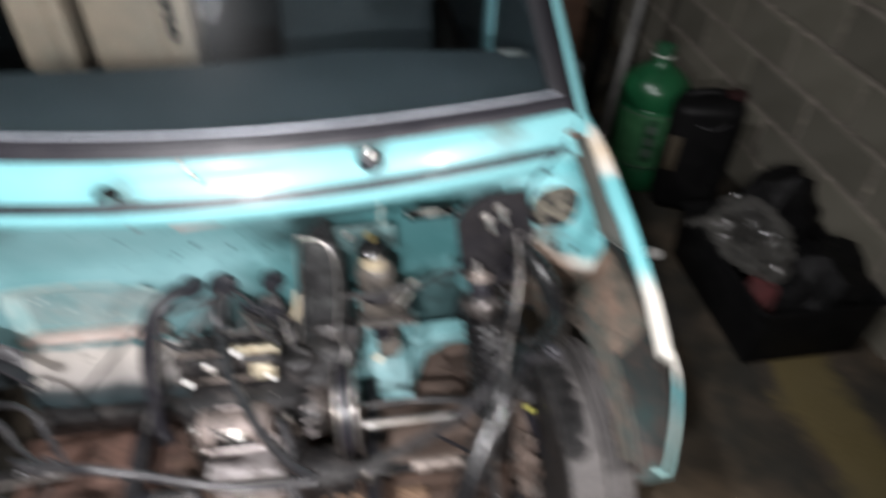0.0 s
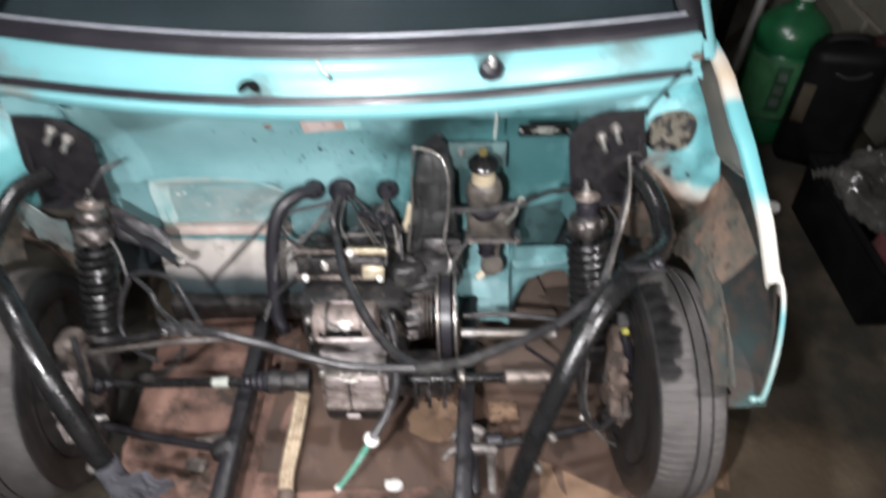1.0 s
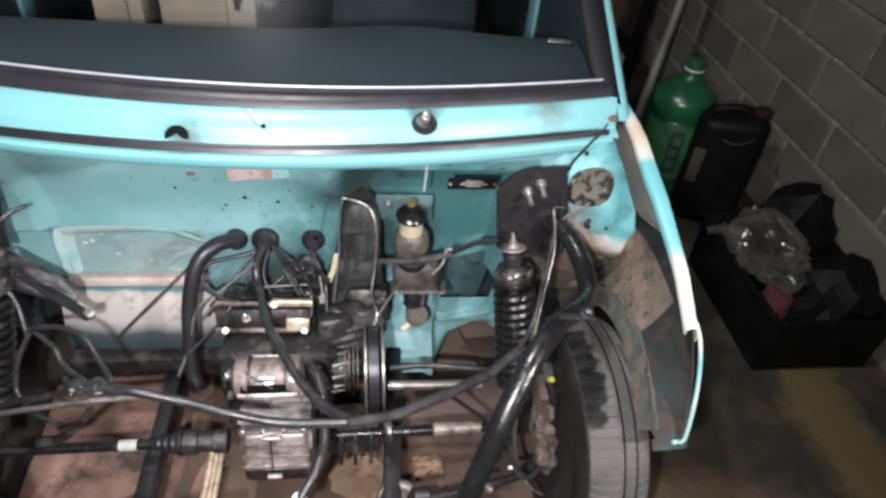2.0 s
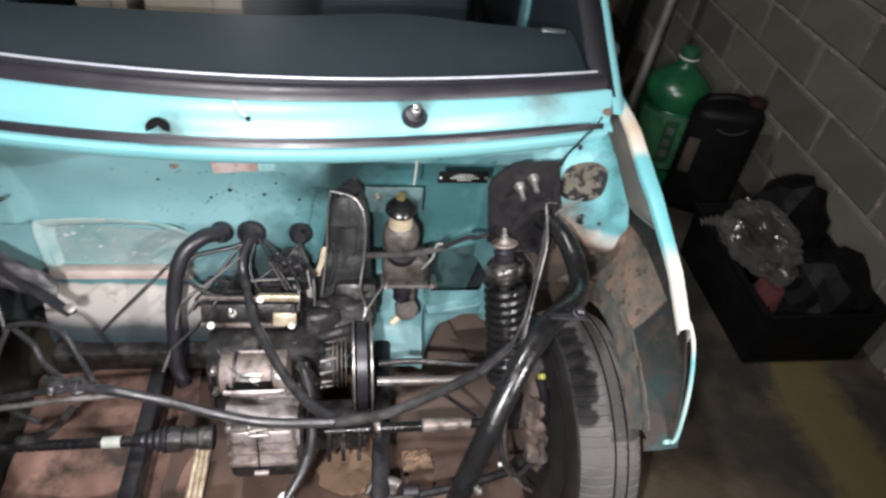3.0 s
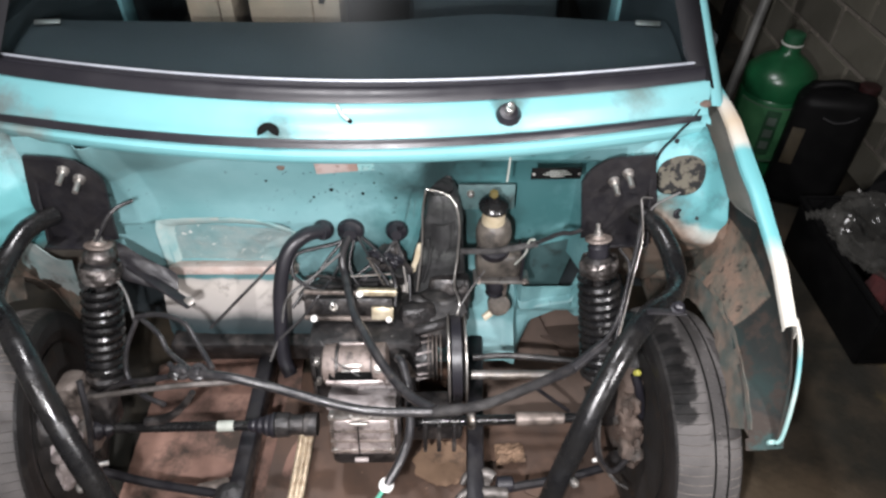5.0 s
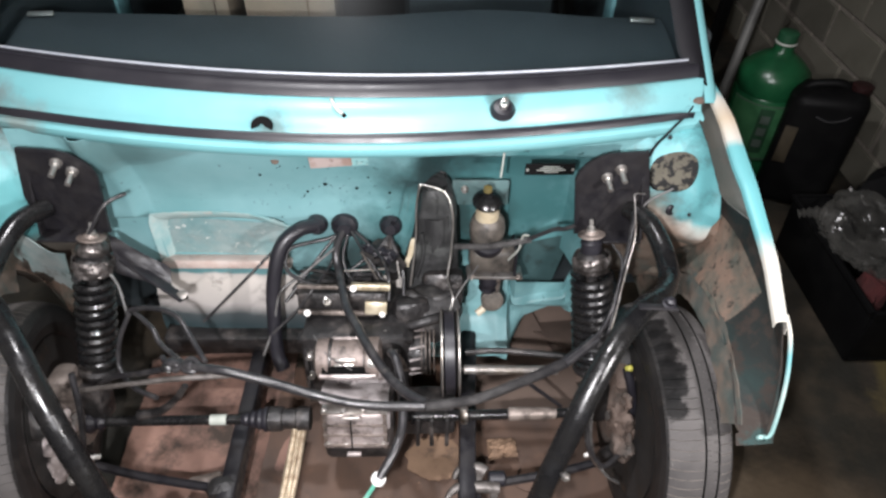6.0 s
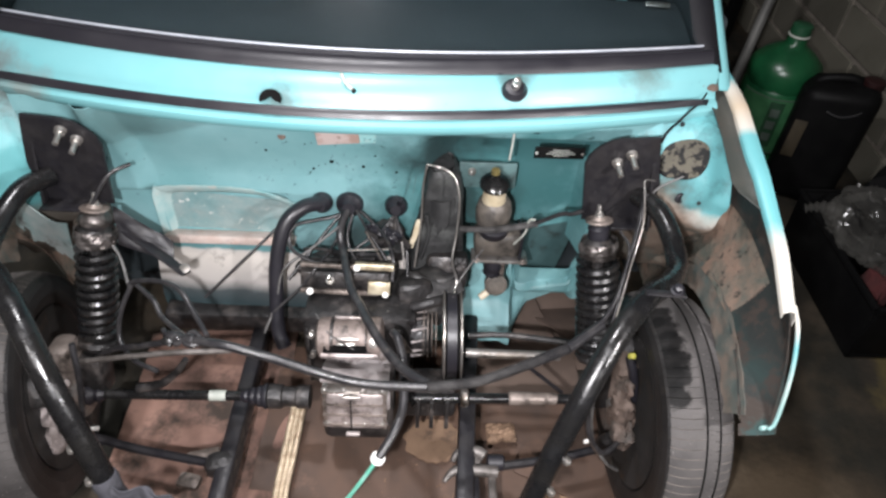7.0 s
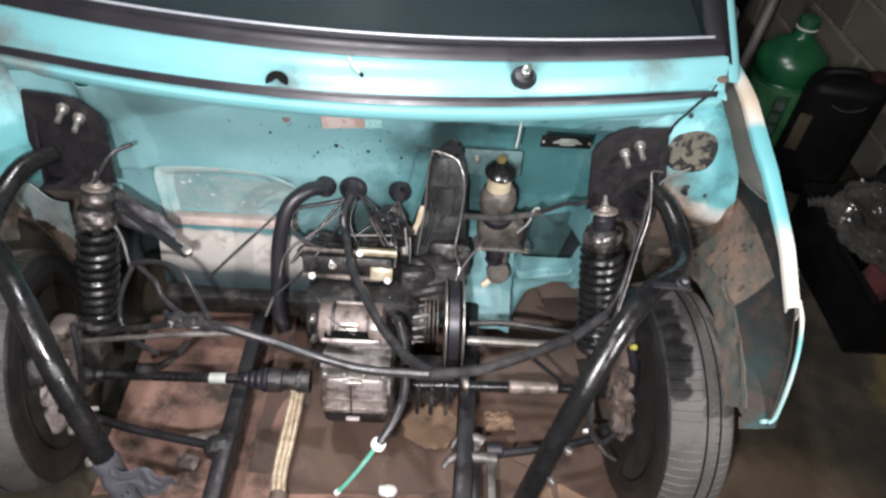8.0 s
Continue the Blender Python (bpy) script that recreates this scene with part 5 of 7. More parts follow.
part("casing_clip", block((0.030, 0.010, 0.008), (0.026, 0.086, 0.176), 0.002, (-30, 0, 0)), M_alu_bright, engine)
# Dark filler block stands for the shade in the gap beside the casing.
part("casing_shadow_gap", block((0.016, 0.07, 0.12), (0.106, 0.150, 0.225), 0.006, (-14, 0, 0)), M_greasy, engine)
part("casing_rib", block((0.142, 0.062, 0.006), (0.030, 0.130, 0.180), 0.002, (-14, 0, 0)), M_alu_bright, engine)
part("sump", block((0.15, 0.09, 0.06), (0.030, 0.150, 0.145), 0.018, (-8, 0, 0)), M_greasy, engine)
for k in range(4):
    bolt((-0.03 + 0.04 * k, 0.105, 0.192), (0, -0.9, 0.4), 0.010, engine, 0.004, 0.007)
    bolt((-0.03 + 0.04 * k, 0.117, 0.300), (0, -0.9, 0.4), 0.010, engine, 0.004, 0.006)
part("alternator", lathe([(0, 0.028), (0.004, 0.044), (0.014, 0.048), (0.044, 0.048), (0.050, 0.044), (0.056, 0.026)], (0.138, 0.262, 0.310), (1, 0, 0.02), 32), M_greasy, engine, "alternator with slotted aluminium case")
for k in range(12):
    a = 2 * math.pi * k / 12
    part("case_rib", block((0.034, 0.0045, 0.007), (0.162, 0.262 + 0.0475 * math.cos(a), 0.311 + 0.0475 * math.sin(a)), 0.001, (math.degrees(a) - 90, 0, 16)), M_alu, engine, smooth=False)
part("alternator_bracket", extrude_outline([(-0.016, -0.022), (0.012, -0.020), (-0.002, 0.004), (-0.014, 0.022)], 0.006, pose(0.138, 0.205, 0.340, -20, 0, 0), bevel=0.001), M_alu_grimy, engine, "pale cast bracket")
for k in range(4):
    part("cooling_fin", lathe([(0, 0.052), (0.0025, 0.052)], (0.172 + 0.009 * k, 0.262, 0.311), (1, 0, 0.02), 28), M_alu_grimy, engine)
for x in (0.214, 0.250):
    part("pulley_rim", lathe([(0, 0.076), (0.002, 0.096), (0.005, 0.096), (0.007, 0.076)], (x, 0.237, 0.337), (1, 0, 0.03), 48), M_silver_rod, engine, "bright pulley rim")
part("drive_belt", lathe([(0, 0.078), (0.004, 0.092), (0.024, 0.092), (0.028, 0.078)], (0.220, 0.237, 0.337), (1, 0, 0.03), 48), M_rubber, engine, "black drive belt on its pulley")
part("belt_guard", block((0.085, 0.06, 0.08), (0.150, 0.325, 0.370), 0.022, (-20, 0, 8)), M_greasy, engine)

part("shroud_neck", lump((0.182, 0.350, 0.345), (0.076, 0.060, 0.058), 5, 0.35), M_shroud, engine)
part("shroud_hose", sweep([(0.128, 0.300, 0.345), (0.150, 0.285, 0.372), (0.195, 0.290, 0.385), (0.232, 0.318, 0.370), (0.245, 0.345, 0.335)], 0.012, 10, 8), M_greasy, engine, "black rubber hose")
part("shroud_fold", sweep([(0.135, 0.360, 0.395), (0.165, 0.345, 0.402), (0.205, 0.348, 0.392), (0.245, 0.365, 0.398)], lambda t: 0.010 + 0.004 * math.sin(t * 11), 10, 6), M_shroud, engine)

# ---- brake and heater parts on the bulkhead ----
master = group_part("master_cylinder", car, "dirty brake master cylinder with a reservoir")
part("cap", lathe([(0, 0.028), (0.005, 0.0325), (0.011, 0.0325), (0.019, 0.026), (0.025, 0.013), (0.034, 0.010), (0.036, 0.006)], (0.313, 0.425, 0.606), (0.02, -0.12, 1), 28), M_black, master, "shiny black filler cap")
part("cap_mark", lathe([(0, 0.0095), (0.008, 0.009), (0.010, 0.004)], (0.311, 0.419, 0.646), (0.02, -0.12, 1), 12), surface("dull_yellow_plastic", (0.22, 0.18, 0.06), 0.5, 0, (0.10, 0.08, 0.03), 30), master, "dull yellow cap button")
part("neck", lathe([(0, 0.026), (0.035, 0.0245), (0.04, 0.018)], (0.315, 0.428, 0.568), (0.0, -0.08, 1), 24), M_cream, master, "yellowed plastic reservoir neck")
part("reservoir", lathe([(0, 0.030), (0.004, 0.039), (0.030, 0.040), (0.052, 0.036), (0.062, 0.027)], (0.318, 0.432, 0.508), (0.0, -0.06, 1), 28), M_grimy, master, "grimy translucent reservoir")
part("diaphragm", lathe([(0, 0.026), (0.004, 0.034), (0.014, 0.036), (0.024, 0.034), (0.028, 0.024)], (0.320, 0.418, 0.488), (0.0, -0.25, 1), 28), M_rubber, master, "black rubber diaphragm")
part("housing", block((0.108, 0.070, 0.068), (0.334, 0.425, 0.456), 0.020, (-8, 1, 0), segs=4), M_grimy, master, "dusty grey cast housing")
part("housing_strap", block((0.006, 0.076, 0.066), (0.384, 0.424, 0.456), 0.003, (-8, 1, 0)), M_rubber, master)
part("flange", block((0.128, 0.050, 0.009), (0.340, 0.410, 0.416), 0.003, (-8, 1, 0)), M_silver_rod, master, "pale steel flange")
for fx in (0.288, 0.392):
    part("flange_bolt", lathe([(0, 0.007), (0.005, 0.007), (0.006, 0.004), (0.014, 0.004)], (fx, 0.392, 0.418), (0, -0.6, 0.8), 8), M_alu_grimy, master)
part("sleeve", lathe([(0, 0.016), (0.008, 0.022), (0.018, 0.019), (0.028, 0.023), (0.040, 0.020), (0.052, 0.017)], (0.328, 0.410, 0.358), (0.02, 0.0, 1), 20), M_rubber, master, "black rubber sleeve")
part("valve", lathe([(0, 0.018), (0.004, 0.026), (0.028, 0.027), (0.031, 0.022), (0.034, 0.022), (0.036, 0.012)], (0.340, 0.420, 0.325), (0.0, -0.9, 0.35), 24), M_grimy, master, "round dusty valve")
part("valve_stem", lathe([(0, 0.011), (0.050, 0.010), (0.052, 0.006)], (0.346, 0.412, 0.348), (0.05, -0.05, 1), 14), M_alu_grimy, master)
part("outlet", sweep([(0.335, 0.41, 0.320), (0.318, 0.395, 0.305), (0.304, 0.388, 0.298)], 0.009, 8, 5), M_cream, master)
part("backing_plate", block((0.128, 0.008, 0.066), (0.304, 0.500, 0.580), 0.004, (-4, 0, 0)), surface("sooty_grey_green_plate", (0.085, 0.150, 0.150), 0.5, 0.1, (0.05, 0.085, 0.085), 14, (0.4, 0.65), (0.02, 0.022, 0.021), 16, (0.52, 0.66), 0.3, 90), master, "dirty grey backing plate")
bolt((0.268, 0.496, 0.592), (0, -1, 0.1), 0.010, master, 0.004, 0.009)
heater = group_part("heater_duct", car, "dirty dark heater duct")
M_duct = surface("dusty_black_casing", (0.015, 0.015, 0.0155), 0.5, 0, (0.034, 0.035, 0.0345), 12, (0.42, 0.62), (0.10, 0.105, 0.10), 9, (0.54, 0.72), 0.6, 50)
DUCT = [(0.618, 0.176, 0.228, 0.456), (0.600, 0.168, 0.238, 0.448), (0.53, 0.157, 0.248, 0.438), (0.44, 0.140, 0.254, 0.420), (0.34, 0.126, 0.266, 0.398), (0.27, 0.128, 0.268, 0.390)]


def duct_fn(u, v):
    z = 0.618 - 0.348 * v
    l, r, y = (curve_at(sorted((row[0], row[k]) for row in DUCT), z) for k in (1, 2, 3))
    a = 2 * math.pi * u
    c, s = math.cos(a), math.sin(a)
    c, s = math.copysign(abs(c) ** 0.55, c), math.copysign(abs(s) ** 0.55, s)
    dent = 0.007 * noise.noise(Vector((c * 1.5, s * 1.5, z * 16))) + 0.003 * noise.noise(Vector((c * 4, s * 4, z * 50)))
    return ((l + r) / 2 + ((r - l) / 2 + dent) * c, y + 0.036 + (0.036 + dent) * s, z)


part("duct", sheet(duct_fn, 48, 40, 0.002), M_duct, heater, "dusty black heater casing")
part("duct_top", lump((0.202, 0.490, 0.616), (0.026, 0.033, 0.008), 6, 0.3), M_duct, heater)
part("duct_flap", sheet(lambda u, v: (0.180 + 0.050 * u, 0.430 - 0.012 * math.sin(u * 3.14) - 0.018 * v, 0.560 - 0.075 * v + 0.008 * u), 10, 10, 0.002, keep=lambda u, v: v < 0.85 + 0.3 * noise.noise(Vector((u * 4, 1, 7)))), M_duct, heater)
part("duct_rib", sweep([(0.172, 0.428, 0.52), (0.176, 0.418, 0.47), (0.160, 0.400, 0.41)], 0.005, 8, 5), M_duct, heater)
part("collar", block((0.10, 0.06, 0.09), (0.222, 0.405, 0.375), 0.02, (-20, 0, 0)), M_greasy, heater)
part("bracket", sheet(lambda u, v: (0.150 + 0.012 * u - 0.020 * v, 0.424 - 0.010 * v, 0.508 - 0.078 * v + 0.004 * math.sin(v * 9)), 5, 14, 0.003), M_cream, heater, "pale bracket strip")

for p, r in (((-0.062, 0.452, 0.526), 0.024), ((-0.002, 0.462, 0.516), 0.031), ((0.102, 0.462, 0.516), 0.026)):
    part("grommet", lathe([(0, r), (0.006, r), (0.012, r * 0.85), (0.016, r * 0.86), (0.022, r * 0.6), (0.03, r * 0.45)], p, (0, -1, 0.25), 24), M_rubber, car, "black rubber grommet")
part("grommet_nipple", sweep([(0.106, 0.45, 0.530), (0.112, 0.435, 0.545), (0.113, 0.430, 0.558)], 0.006, 8, 4), M_rubber, car)


# ---- hoses, cables, harness ----
M_rib_dust_lit = surface("dusty_lit_black_plastic", (0.11, 0.106, 0.103), 0.6, 0, (0.05, 0.048, 0.047), 30, (0.40, 0.60))


def hose(name, pts, r, mat, label="", ribs=0.0, steps=8, seg=10):
    ob = part(name, sweep(pts, r, seg, steps, ribs=ribs), mat, car, label)
    if ribs:
        # each rib's one flank is paler: dust, and a lit side painted in
        ob.data.materials.append(M_rib_dust_lit)
        for k, face in enumerate(ob.data.polygons):
            face.material_index = (k // seg) % 2
    return ob


hose("heater_hose", [(-0.061, 0.440, 0.532), (-0.099, 0.41, 0.541), (-0.134, 0.38, 0.515), (-0.154, 0.345, 0.44), (-0.160, 0.31, 0.345), (-0.158, 0.28, 0.28), (-0.145, 0.26, 0.25)], 0.0165, M_rubber, "thick black rubber hose")
hose("cable_conduit", [(-0.001, 0.45, 0.523), (-0.018, 0.40, 0.492), (-0.009, 0.36, 0.462), (0.016, 0.26, 0.462), (0.044, 0.20, 0.464), (0.070, 0.14, 0.474), (0.107, 0.08, 0.472), (0.145, 0.03, 0.482), (0.183, -0.005, 0.496)], 0.0095, M_cable, "black cable conduit")
HARNESS = [(-0.511, 0.16, 0.322), (-0.44, 0.13, 0.395), (-0.366, 0.10, 0.446), (-0.254, 0.06, 0.521), (-0.178, 0.04, 0.533), (-0.099, 0.03, 0.515), (-0.018, 0.01, 0.504), (0.072, 0.0, 0.486), (0.181, -0.01, 0.495), (0.270, 0.0, 0.502), (0.358, 0.02, 0.529), (0.430, 0.05, 0.538), (0.497, 0.10, 0.546), (0.536, 0.16, 0.559)]
hose("wiring_harness", HARNESS[:4], 0.006, M_cable, "black taped wire")
hose("wiring_harness", HARNESS[3:9], 0.0085, M_cable, "black taped wiring harness")
hose("wiring_harness", HARNESS[8:12], 0.0092, M_cable, "corrugated black harness sleeve", ribs=0.0026, steps=46)
hose("wiring_harness", HARNESS[11:13], 0.0100, M_cable, "black taped wiring harness")
hose("wiring_harness", [(0.497, 0.10, 0.546), (0.536, 0.16, 0.559), (0.569, 0.24, 0.618), (0.591, 0.31, 0.688)], 0.005, M_cable)
hose("wire", [(0.43, 0.05, 0.545), (0.514, 0.12, 0.565), (0.557, 0.22, 0.617), (0.547, 0.27, 0.628)], 0.003, M_cable)
for pts in ([(-0.399, 0.20, 0.510), (-0.424, 0.17, 0.459), (-0.428, 0.14, 0.409), (-0.389, 0.10, 0.401), (-0.334, 0.07, 0.409)],
            [(-0.405, 0.20, 0.505), (-0.392, 0.20, 0.518), (-0.337, 0.18, 0.543), (-0.283, 0.15, 0.555), (-0.249, 0.11, 0.540), (-0.212, 0.06, 0.532)],
            [(-0.390, 0.20, 0.511), (-0.344, 0.16, 0.509), (-0.321, 0.13, 0.496), (-0.258, 0.07, 0.516)]):
    hose("cable_loop", pts, 0.0050, M_cable, "loose black cable")
knot = part("harness_knot", sweep([(-0.290, 0.072, 0.508), (-0.272, 0.066, 0.518), (-0.252, 0.060, 0.520), (-0.232, 0.055, 0.524)], lambda t: 0.011 + 0.003 * math.sin(t * 9), 10, 6), M_cable, car, "taped harness knot")
for k, (dy, dz, r) in enumerate(((0.010, 0.012, 0.005), (-0.012, 0.004, 0.0045), (0.002, -0.010, 0.005))):
    part("tape_turn", sweep([(-0.300 + 0.01 * k, 0.074 + dy, 0.505 + dz), (-0.268, 0.062 - dy, 0.522 - dz * 0.4), (-0.240 - 0.006 * k, 0.058 + dy, 0.520 + dz), (-0.215, 0.050, 0.528 - 0.004 * k)], r, 8, 6), M_cable, knot)
part("connector", block((0.020, 0.012, 0.010), (-0.282, 0.052, 0.522), 0.002, (20, 12, -20)), M_black, knot, "shiny black connector")
hose("wire", [(-0.492, 0.30, 0.597), (-0.463, 0.28, 0.558), (-0.438, 0.26, 0.525), (-0.418, 0.22, 0.488), (-0.40, 0.20, 0.51)], 0.003, M_grey_cable)
hose("wire", [(-0.480, 0.30, 0.619), (-0.443, 0.33, 0.673), (-0.409, 0.36, 0.680)], 0.004, M_cable)
hose("push_rod", [(-0.312, 0.30, 0.368), (-0.231, 0.34, 0.439), (-0.15, 0.40, 0.498)], 0.003, M_cable, "thin dark rod", steps=3)
hose("wire", [(-0.187, 0.27, 0.287), (-0.160, 0.30, 0.351), (-0.138, 0.33, 0.430), (-0.092, 0.36, 0.455), (-0.02, 0.40, 0.50)], 0.003, M_grey_cable)
hose("wire", [(-0.001, 0.44, 0.512), (-0.040, 0.43, 0.500), (-0.076, 0.42, 0.498), (-0.122, 0.40, 0.494), (-0.126, 0.37, 0.465), (-0.092, 0.35, 0.448), (-0.047, 0.34, 0.440)], 0.0045, M_cable, "black wire")
hose("wire", [(-0.006, 0.44, 0.506), (-0.034, 0.39, 0.455), (-0.068, 0.33, 0.438), (-0.100, 0.31, 0.399), (-0.159, 0.28, 0.349)], 0.0030, M_cable)
hose("wire", [(-0.012, 0.44, 0.512), (-0.050, 0.41, 0.478), (-0.090, 0.37, 0.440), (-0.130, 0.33, 0.400)], 0.0035, M_cable)
hose("wire", [(0.006, 0.44, 0.506), (-0.004, 0.40, 0.470), (0.012, 0.37, 0.440), (0.046, 0.34, 0.425)], 0.0032, M_cable)
hose("wire", [(0.017, 0.45, 0.510), (0.056, 0.42, 0.491), (0.086, 0.38, 0.482), (0.101, 0.34, 0.462), (0.100, 0.31, 0.425)], 0.0042, M_cable, "black wire")
hose("wire", [(0.014, 0.44, 0.516), (0.040, 0.40, 0.495), (0.068, 0.37, 0.470), (0.085, 0.35, 0.452)], 0.0030, M_cable)
hose("wire", [(0.098, 0.45, 0.505), (0.112, 0.42, 0.480), (0.128, 0.39, 0.450), (0.132, 0.35, 0.400)], 0.0040, M_cable)
hose("wire", [(0.104, 0.45, 0.508), (0.080, 0.42, 0.488), (0.048, 0.40, 0.470), (0.010, 0.38, 0.448)], 0.0034, M_cable)
hose("steel_pipe", [(0.168, 0.42, 0.657), (0.161, 0.42, 0.598), (0.159, 0.40, 0.520), (0.147, 0.36, 0.421)], 0.0022, M_silver_rod, "thin steel pipe")
hose("steel_pipe", [(0.168, 0.42, 0.650), (0.173, 0.42, 0.660), (0.221, 0.42, 0.639), (0.239, 0.40, 0.589), (0.237, 0.38, 0.511), (0.230, 0.35, 0.454), (0.242, 0.33, 0.404), (0.216, 0.26, 0.381)], 0.0023, M_zinc, "thin steel pipe")
hose("wire", [(0.244, 0.33, 0.404), (0.270, 0.36, 0.43), (0.300, 0.39, 0.455)], 0.0022, M_grey_cable)
M_worn_plug = surface("dark_plug_metal", (0.12, 0.115, 0.11), 0.35, 0.6, (0.05, 0.047, 0.045), 30)
hose("corrugated_sleeve", [(0.244, 0.40, 0.505), (0.305, 0.39, 0.514), (0.350, 0.38, 0.530), (0.407, 0.37, 0.554)], 0.0068, M_cable, "corrugated black cable sleeve", ribs=0.0032, steps=24)
hose("wire", [(0.400, 0.37, 0.552), (0.447, 0.36, 0.589), (0.470, 0.35, 0.600), (0.491, 0.34, 0.619)], 0.005, M_cable)
hose("wire", [(0.400, 0.368, 0.566), (0.388, 0.37, 0.561), (0.384, 0.38, 0.514), (0.358, 0.40, 0.450)], 0.0022, M_label, "thin pale wire")
part("plug", block((0.016, 0.012, 0.022), (0.356, 0.398, 0.442), 0.003, (0, -20, 0)), M_worn_plug, car, "dark metal plug")
hose("hook_rod", [(0.600, 0.31, 0.722), (0.577, 0.30, 0.729), (0.576, 0.285, 0.715), (0.574, 0.24, 0.676), (0.559, 0.20, 0.626), (0.532, 0.13, 0.577), (0.511, 0.08, 0.545)], 0.0013, M_silver_rod, "bent bright steel rod", steps=5)
hose("wire", [(0.592, 0.31, 0.69), (0.572, 0.25, 0.655), (0.548, 0.19, 0.605), (0.520, 0.11, 0.560), (0.50, 0.07, 0.55)], 0.0022, M_cable)
hose("brake_line", [(0.66, 0.33, 0.72), (0.62, 0.33, 0.69), (0.60, 0.31, 0.68)], 0.0022, M_grey_cable)
# left bracket arm
part("bracket_arm", block((0.165, 0.028, 0.006), (-0.382, 0.292, 0.512), 0.003, (-26, 18, -28)), M_plate, car, "black flat bracket arm")
part("bracket_web", sheet(lambda u, v: (-0.462 + 0.105 * u + 0.004 * v, 0.338 - 0.010 * u - 0.032 * v + 0.005 * noise.noise(Vector((u * 4, v * 4, 3))), 0.592 - 0.085 * u - (0.075 - 0.045 * u) * v), 14, 10, 0.003), M_plate, car, "black sheet web behind the bracket arm")
part("bracket_eye", lathe([(0, 0.011), (0.004, 0.011), (0.005, 0.005)], (-0.318, 0.262, 0.492), (0, -0.3, 1), 14), M_silver_rod, car)
part("torn_sheet", sheet(lambda u, v: (-0.672 + 0.115 * u - 0.035 * v, 0.352 - 0.030 * u + 0.020 * v, 0.592 - 0.045 * u - 0.135 * v + 0.010 * math.sin(u * 7 + v * 4)), 18, 18, 0.002, keep=lambda u, v: v < 0.86 + 0.25 * noise.noise(Vector((u * 5, v * 3, 2))) - 0.25 * (1 - u)), surface("scuffed_grey_teal", (0.27, 0.30, 0.29), 0.55, 0.1, (0.11, 0.20, 0.20), 12, (0.4, 0.7), (0.05, 0.04, 0.035), 13, (0.52, 0.66), 0.4, 80), car, "torn scuffed metal edge")

M_tape = surface("grey_cloth_tape", (0.052, 0.052, 0.062), 0.8, 0, (0.04, 0.04, 0.046), 20, (0.4, 0.7), (0.02, 0.02, 0.02), 14, (0.55, 0.7), 0.5, 90)
part("tape_wrap", sweep([mirrored(p) for p in ((0.366, -0.165, 0.45), (0.352, -0.181, 0.39), (0.338, -0.195, 0.33))], lambda t: 0.0208 + 0.001 * math.sin(t * 19), 12, 7), M_tape, car, "grey cloth wrapped round the tube")
part("cloth_tail", sheet(lambda u, v: (-0.318 + 0.092 * u, -0.182 - 0.006 * math.sin(u * 9 + v * 3) - 0.010 * v + 0.006 * noise.noise(Vector((u * 6, v * 5, 3))), 0.452 - 0.022 * u - (0.046 + 0.016 * math.sin(u * 4)) * v + 0.006 * noise.noise(Vector((u * 5, v * 5, 8)))), 22, 14, 0.002, keep=lambda u, v: v < 0.9 + 0.2 * noise.noise(Vector((u * 6, 2, 1)))), M_tape, car, "loose end of grey cloth hanging from the tube")

# ---- drive shafts and steering ----
shaft = group_part("drive_shaft", car, "black drive shafts with rubber boots")
part("shaft", lathe([(0, 0.011), (0.30, 0.011)], (-0.51, 0.13, 0.238), (1, 0, 0.02), 16), M_black, shaft)
part("paint_mark", lathe([(0, 0.0118), (0.035, 0.0118)], (-0.282, 0.13, 0.2425), (1, 0, 0.02), 16), M_label, shaft, "pale paint mark")
part("boot", lathe([(0, 0.011), (0.01, 0.015), (0.015, 0.0135), (0.025, 0.0195), (0.030, 0.0175), (0.040, 0.024), (0.045, 0.022), (0.052, 0.027), (0.058, 0.027)], (-0.215, 0.13, 0.244), (1, 0, 0.02), 24), M_rubber, shaft)
part("joint_cup", lathe([(0, 0.023), (0.004, 0.027), (0.030, 0.026), (0.034, 0.022), (0.06, 0.0215), (0.064, 0.025), (0.09, 0.025)], (-0.157, 0.13, 0.245), (1, 0, 0.02), 28), M_greasy, shaft, "oily steel joint cup")
part("boot", lathe([(0, 0.012), (0.01, 0.020), (0.02, 0.016), (0.03, 0.026), (0.045, 0.022), (0.05, 0.012)], (-0.505, 0.13, 0.238), (-1, 0, 0), 24), M_rubber, shaft)
part("shaft", lathe([(0, 0.013), (0.02, 0.020), (0.03, 0.012), (0.37, 0.011)], (0.13, 0.13, 0.252), (1, 0, 0.03), 16), M_black, shaft)
part("collar", lathe([(0, 0.018), (0.004, 0.021), (0.014, 0.021), (0.018, 0.014)], (0.256, 0.13, 0.258), (1, 0, 0.03), 20), M_silver_rod, shaft)
part("collar", lathe([(0, 0.012), (0.003, 0.015), (0.10, 0.0125), (0.105, 0.010)], (0.36, 0.13, 0.260), (1, 0, 0.03), 20), M_alu_grimy, shaft)
rack = group_part("steering_rack", car, "dirty steel steering rack")
part("rack_tube", sweep([(0.265, 0.20, 0.325), (0.36, 0.20, 0.322), (0.47, 0.20, 0.322)], 0.010, 12, 3), M_silver_rod, rack)
part("rack_rod", sweep([(0.27, 0.235, 0.340), (0.36, 0.235, 0.345), (0.55, 0.21, 0.345)], 0.007, 10, 3), M_greasy, rack)
